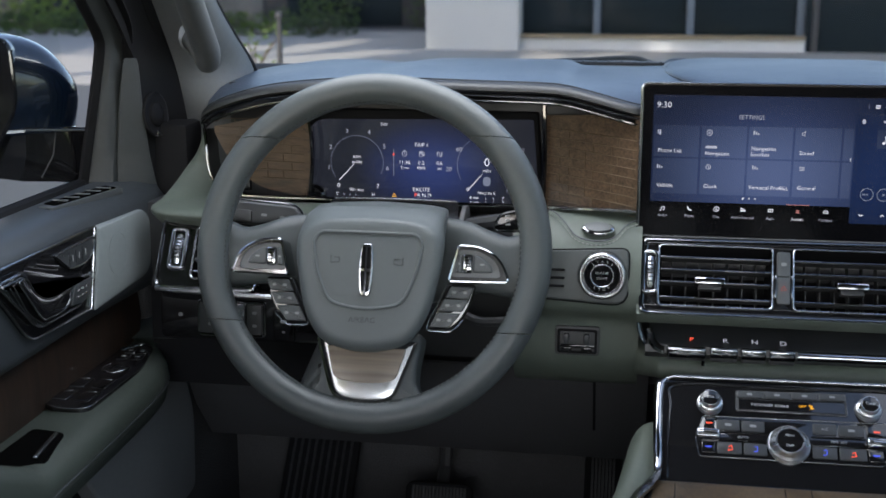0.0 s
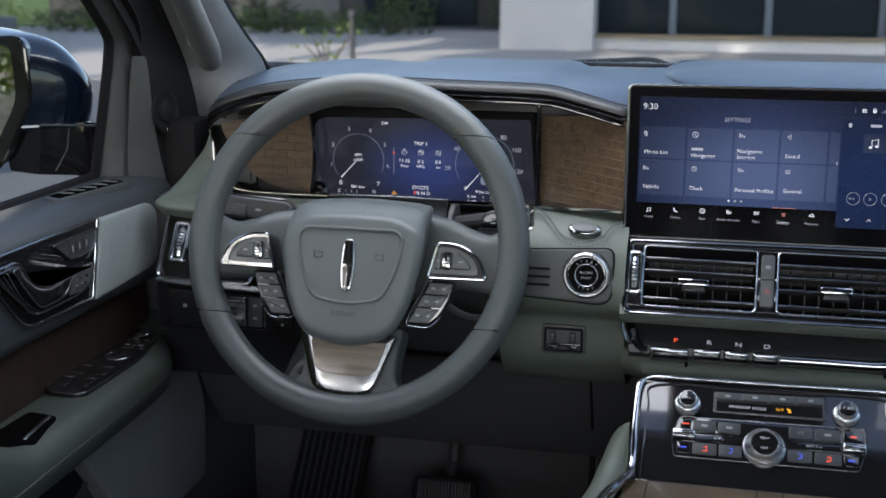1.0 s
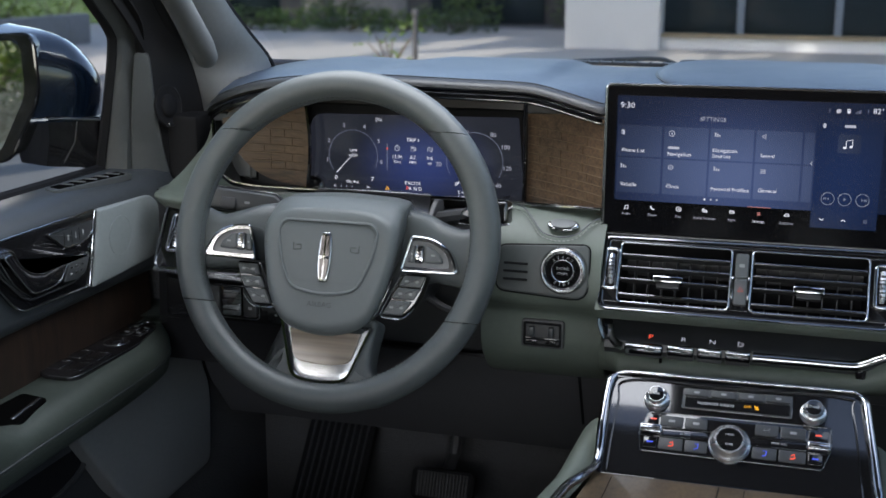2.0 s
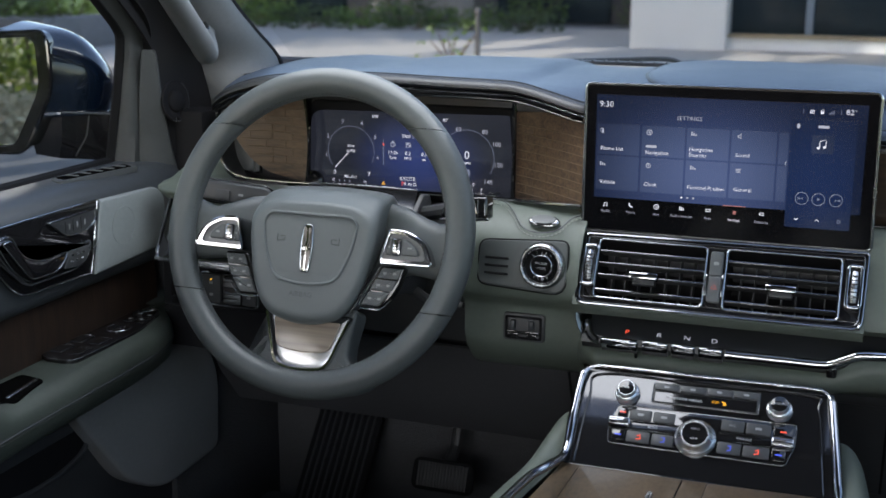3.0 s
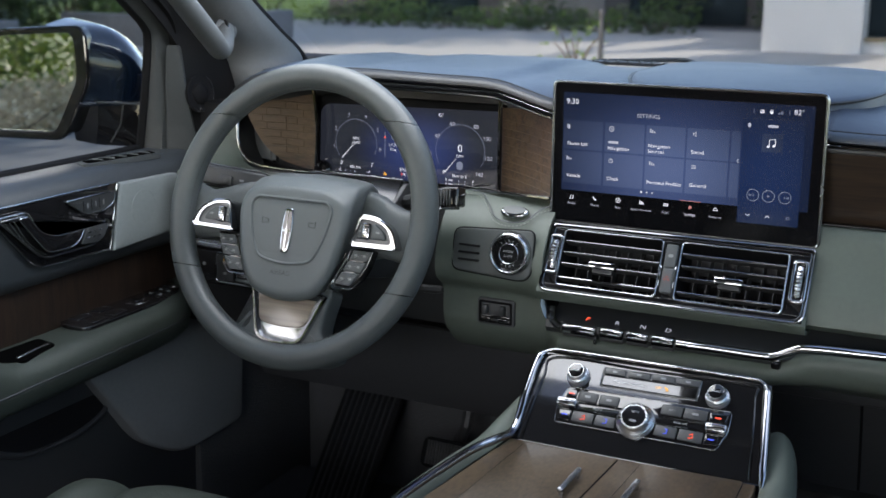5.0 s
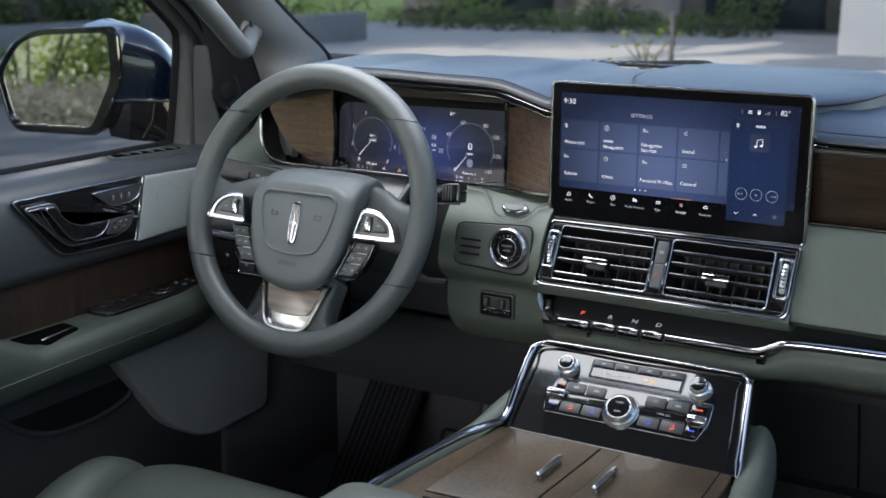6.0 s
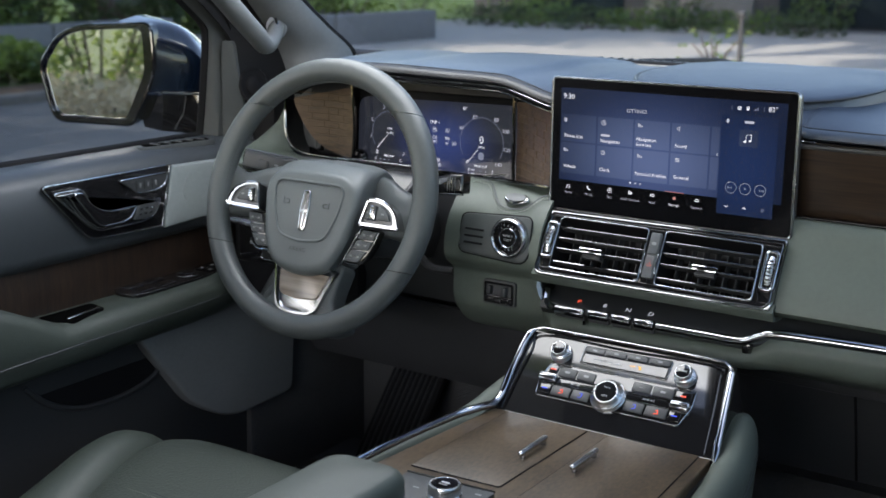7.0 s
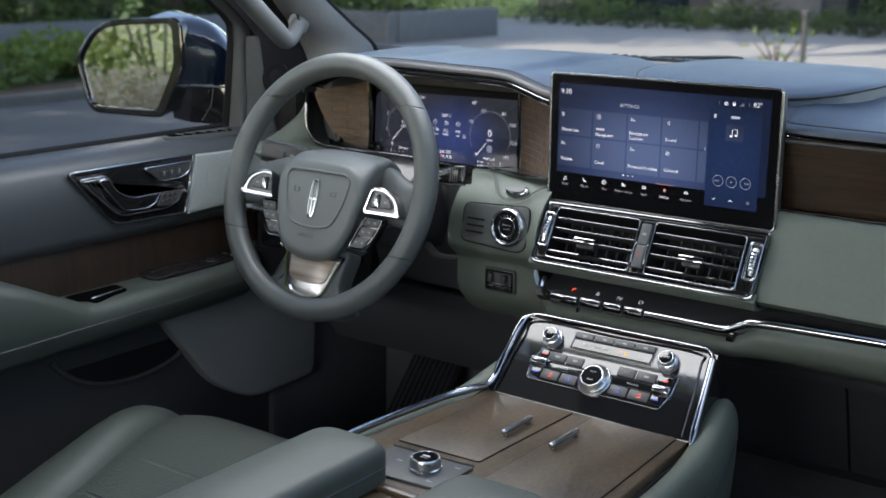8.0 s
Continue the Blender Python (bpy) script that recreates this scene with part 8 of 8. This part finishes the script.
for k in range(4):
    part("garage_door", block(-13.5 + 3.3 * k, 27.46, 1.35, 2.7, 0.08, 2.6, 0.01), CONCRETE if k % 2 else DARK_GLASS, garage, "grey garage door")
part("roof", block(-9.0, 29.0, 3.95, 15.6, 3.6, 0.2, 0.02), CHARCOAL, garage, "flat roof")

planter = thing("planter", pose(-13.6, 17.0, 0), "low grey concrete planter wall filled with shrubs", "planter", flat=True)
part("planter_wall", block(-13.4, 16.0, 0.22, 2.6, 0.28, 0.62, 0.02), CONCRETE, planter, "grey concrete wall")
part("planter_wall", block(-12.2, 17.6, 0.22, 0.28, 3.0, 0.62, 0.02), CONCRETE, planter, "grey concrete wall")
part("soil", block(-13.6, 17.6, 0.20, 2.6, 3.0, 0.5, 0.02), BARK, planter)
garden = thing("garden_wall", pose(-15.0, 9.0, 0), "long low grey concrete garden wall behind the lawn", "wall", flat=True)
for k in range(6):
    part("wall_panel", block(-14.8 + 0.02 * (k % 2), 1.0 + 2.52 * k, 0.16, 0.30, 2.50, 0.56, 0.015), CONCRETE, garden)

lamp = thing("post_lamp", pose(-4.6, 14.9, 0), "slim dark garden post light", "post light", flat=True)
part("post", lathe([(0.045, 0.0), (0.045, 0.06), (0.033, 0.07), (0.033, 0.78), (0.05, 0.80), (0.05, 0.86), (0.01, 0.88)], 14, m=Matrix.Translation((-4.6, 14.9, 0))), CHARCOAL, lamp)

kerb = solid("kerb", block(-9.75, -7.0, 0.03, 0.25, 40.0, 0.13, 0.02), KERB_SHADED, "concrete kerb along the road, shade in its colour", "kerb", kind="structure")

seed = 10
for x, y, w, h, m in ((-14.2, 17.0, 1.6, 1.4, LEAF), (-13.2, 17.9, 1.5, 1.6, LEAF_BRIGHT), (-14.6, 18.6, 1.6, 1.3, LEAF), (-16.0, 24.0, 2.2, 1.6, LEAF_BRIGHT), (-13.4, 25.2, 1.6, 0.9, LEAF_BRIGHT), (-17.5, 21.0, 2.4, 2.0, LEAF),
                      (-10.6, 27.2, 1.4, 1.2, LEAF_DARK), (-7.2, 27.4, 1.2, 0.9, LEAF), (-4.6, 26.8, 1.3, 1.3, LEAF_DARK)):
    shrub(x, y, w, h, seed, m, n=700)
    seed += 1
for k in range(7):
    shrub(-13.6 + 1.15 * k, 23.6 + 0.12 * k, 1.5, 0.55, 860 + k, (LEAF_DARK, LEAF)[k % 2], n=520, label="low dark shrub along the far edge of the drive")
shrub(-5.05, 15.2, 0.8, 0.85, 61, LEAF_BRIGHT, n=60, size=0.05, label="thin pale green shrub beside the post light")
SOIL = shader("bare_soil", (0.085, 0.062, 0.046), 0.95, grain=0.8, grain_size=0.03, relief=0.5, relief_size=0.15, spot=0.4, specular=0.1)
solid("verge", plate([(-10.75, -27.0), (-10.75, 13.0), (-9.88, 13.0), (-9.88, -27.0)], -0.05, 0.055, 0.01), SOIL, "bare brown soil strip behind the kerb", "verge", kind="structure")
# long grass between the kerb and the garden wall
for k in range(17):
    rnd = random.Random(700 + k)
    shrub(-10.5 - rnd.uniform(0, 2.6), 0.0 + 0.62 * k, rnd.uniform(1.0, 1.5), rnd.uniform(0.40, 0.58), 730 + k, (LEAF, LEAF_BRIGHT)[k % 2], n=1000, size=0.075, label="clump of long green grass before the garden wall", name="grass_clump")
# thicket behind the garden wall and along the drive; its darker leaves carry shade in their colour
for k in range(22):
    rnd = random.Random(100 + k)
    shrub(-16.3 - rnd.uniform(0, 2.4), -2.0 + 1.05 * k, rnd.uniform(2.0, 2.8), rnd.uniform(2.2, 3.6), 200 + k, (LEAF_DARK, LEAF, LEAF_DARK)[k % 3], n=2400, size=0.085, label="tall green shrub behind the garden wall")
# what the mirror sees: shrubs and dry grass behind the car, sunlight put into their lighter colours
for k in range(9):
    rnd = random.Random(300 + k)
    shrub(-9.6 + 0.75 * k - rnd.uniform(0, 1.2), -5.2 - 0.75 * k + rnd.uniform(-0.6, 0.6), rnd.uniform(2.0, 2.8), rnd.uniform(2.2, 3.4), 400 + k, (LEAF_BRIGHT, LEAF)[k % 2], n=6500, size=0.046, label="tall leafy shrub behind the car")
for k in range(10):
    rnd = random.Random(500 + k)
    shrub(-8.6 + 0.62 * k, -3.2 - 0.62 * k + rnd.uniform(-0.5, 0.5), 1.5, 0.75, 600 + k, DRY, n=4200, size=0.032, label="tuft of dry straw-coloured grass", name="grass_tuft")

# second row: trees added to shade the lawn and the drive
for x, y, h, r, m, n in ((-19.0, 14.0, 9.0, 3.6, LEAF, 4500), (-20.0, 22.0, 10.0, 4.0, LEAF_BRIGHT, 4500), (-18.5, 6.0, 9.0, 3.6, LEAF_DARK, 4500), (-16.0, 30.0, 10.0, 4.0, LEAF, 4500), (-3.0, 36.0, 11.0, 4.5, LEAF_DARK, 4000),
                         (-15.5, -2.5, 10.0, 4.4, LEAF, 8000), (-14.0, -9.0, 11.0, 4.6, LEAF, 8000), (-17.5, 10.0, 10.0, 3.8, LEAF, 7000), (-19.0, 3.0, 11.0, 4.0, LEAF, 5000), (-17.0, 15.5, 9.5, 3.4, LEAF, 4500), (-21.0, 0.0, 9.0, 3.8, LEAF, 4000)):
    tree(x, y, h, r, seed, m, n)
    seed += 1
# tall trees added out of view to throw broken shade on the far drive
tree(-17.8, 5.2, 17.0, 3.4, 91, LEAF, 3200, 0.2, 0.22, 0.62, "tall slender tree beside the lawn, added for shade")
tree(-12.0, 5.6, 16.0, 3.8, 92, LEAF, 13000, 0.2, 0.22, 0.62, "tall slender tree beside the lawn, added for shade")
tree(-8.0, 1.6, 17.0, 4.4, 93, LEAF, 11000, 0.2, 0.22, 0.62, "tall slender tree beside the road, added for shade")
# trees added so that their crowns shade the car
tree(-4.4, -12.5, 15.0, 6.0, 78, LEAF, 22000, 0.22, 0.28, 0.40, "tall broad tree behind the car, added for shade")
tree(-3.9, -8.0, 11.5, 5.2, 77, LEAF, 24000, 0.19, 0.24, 0.42, "tall broad tree beside the car, added for shade")
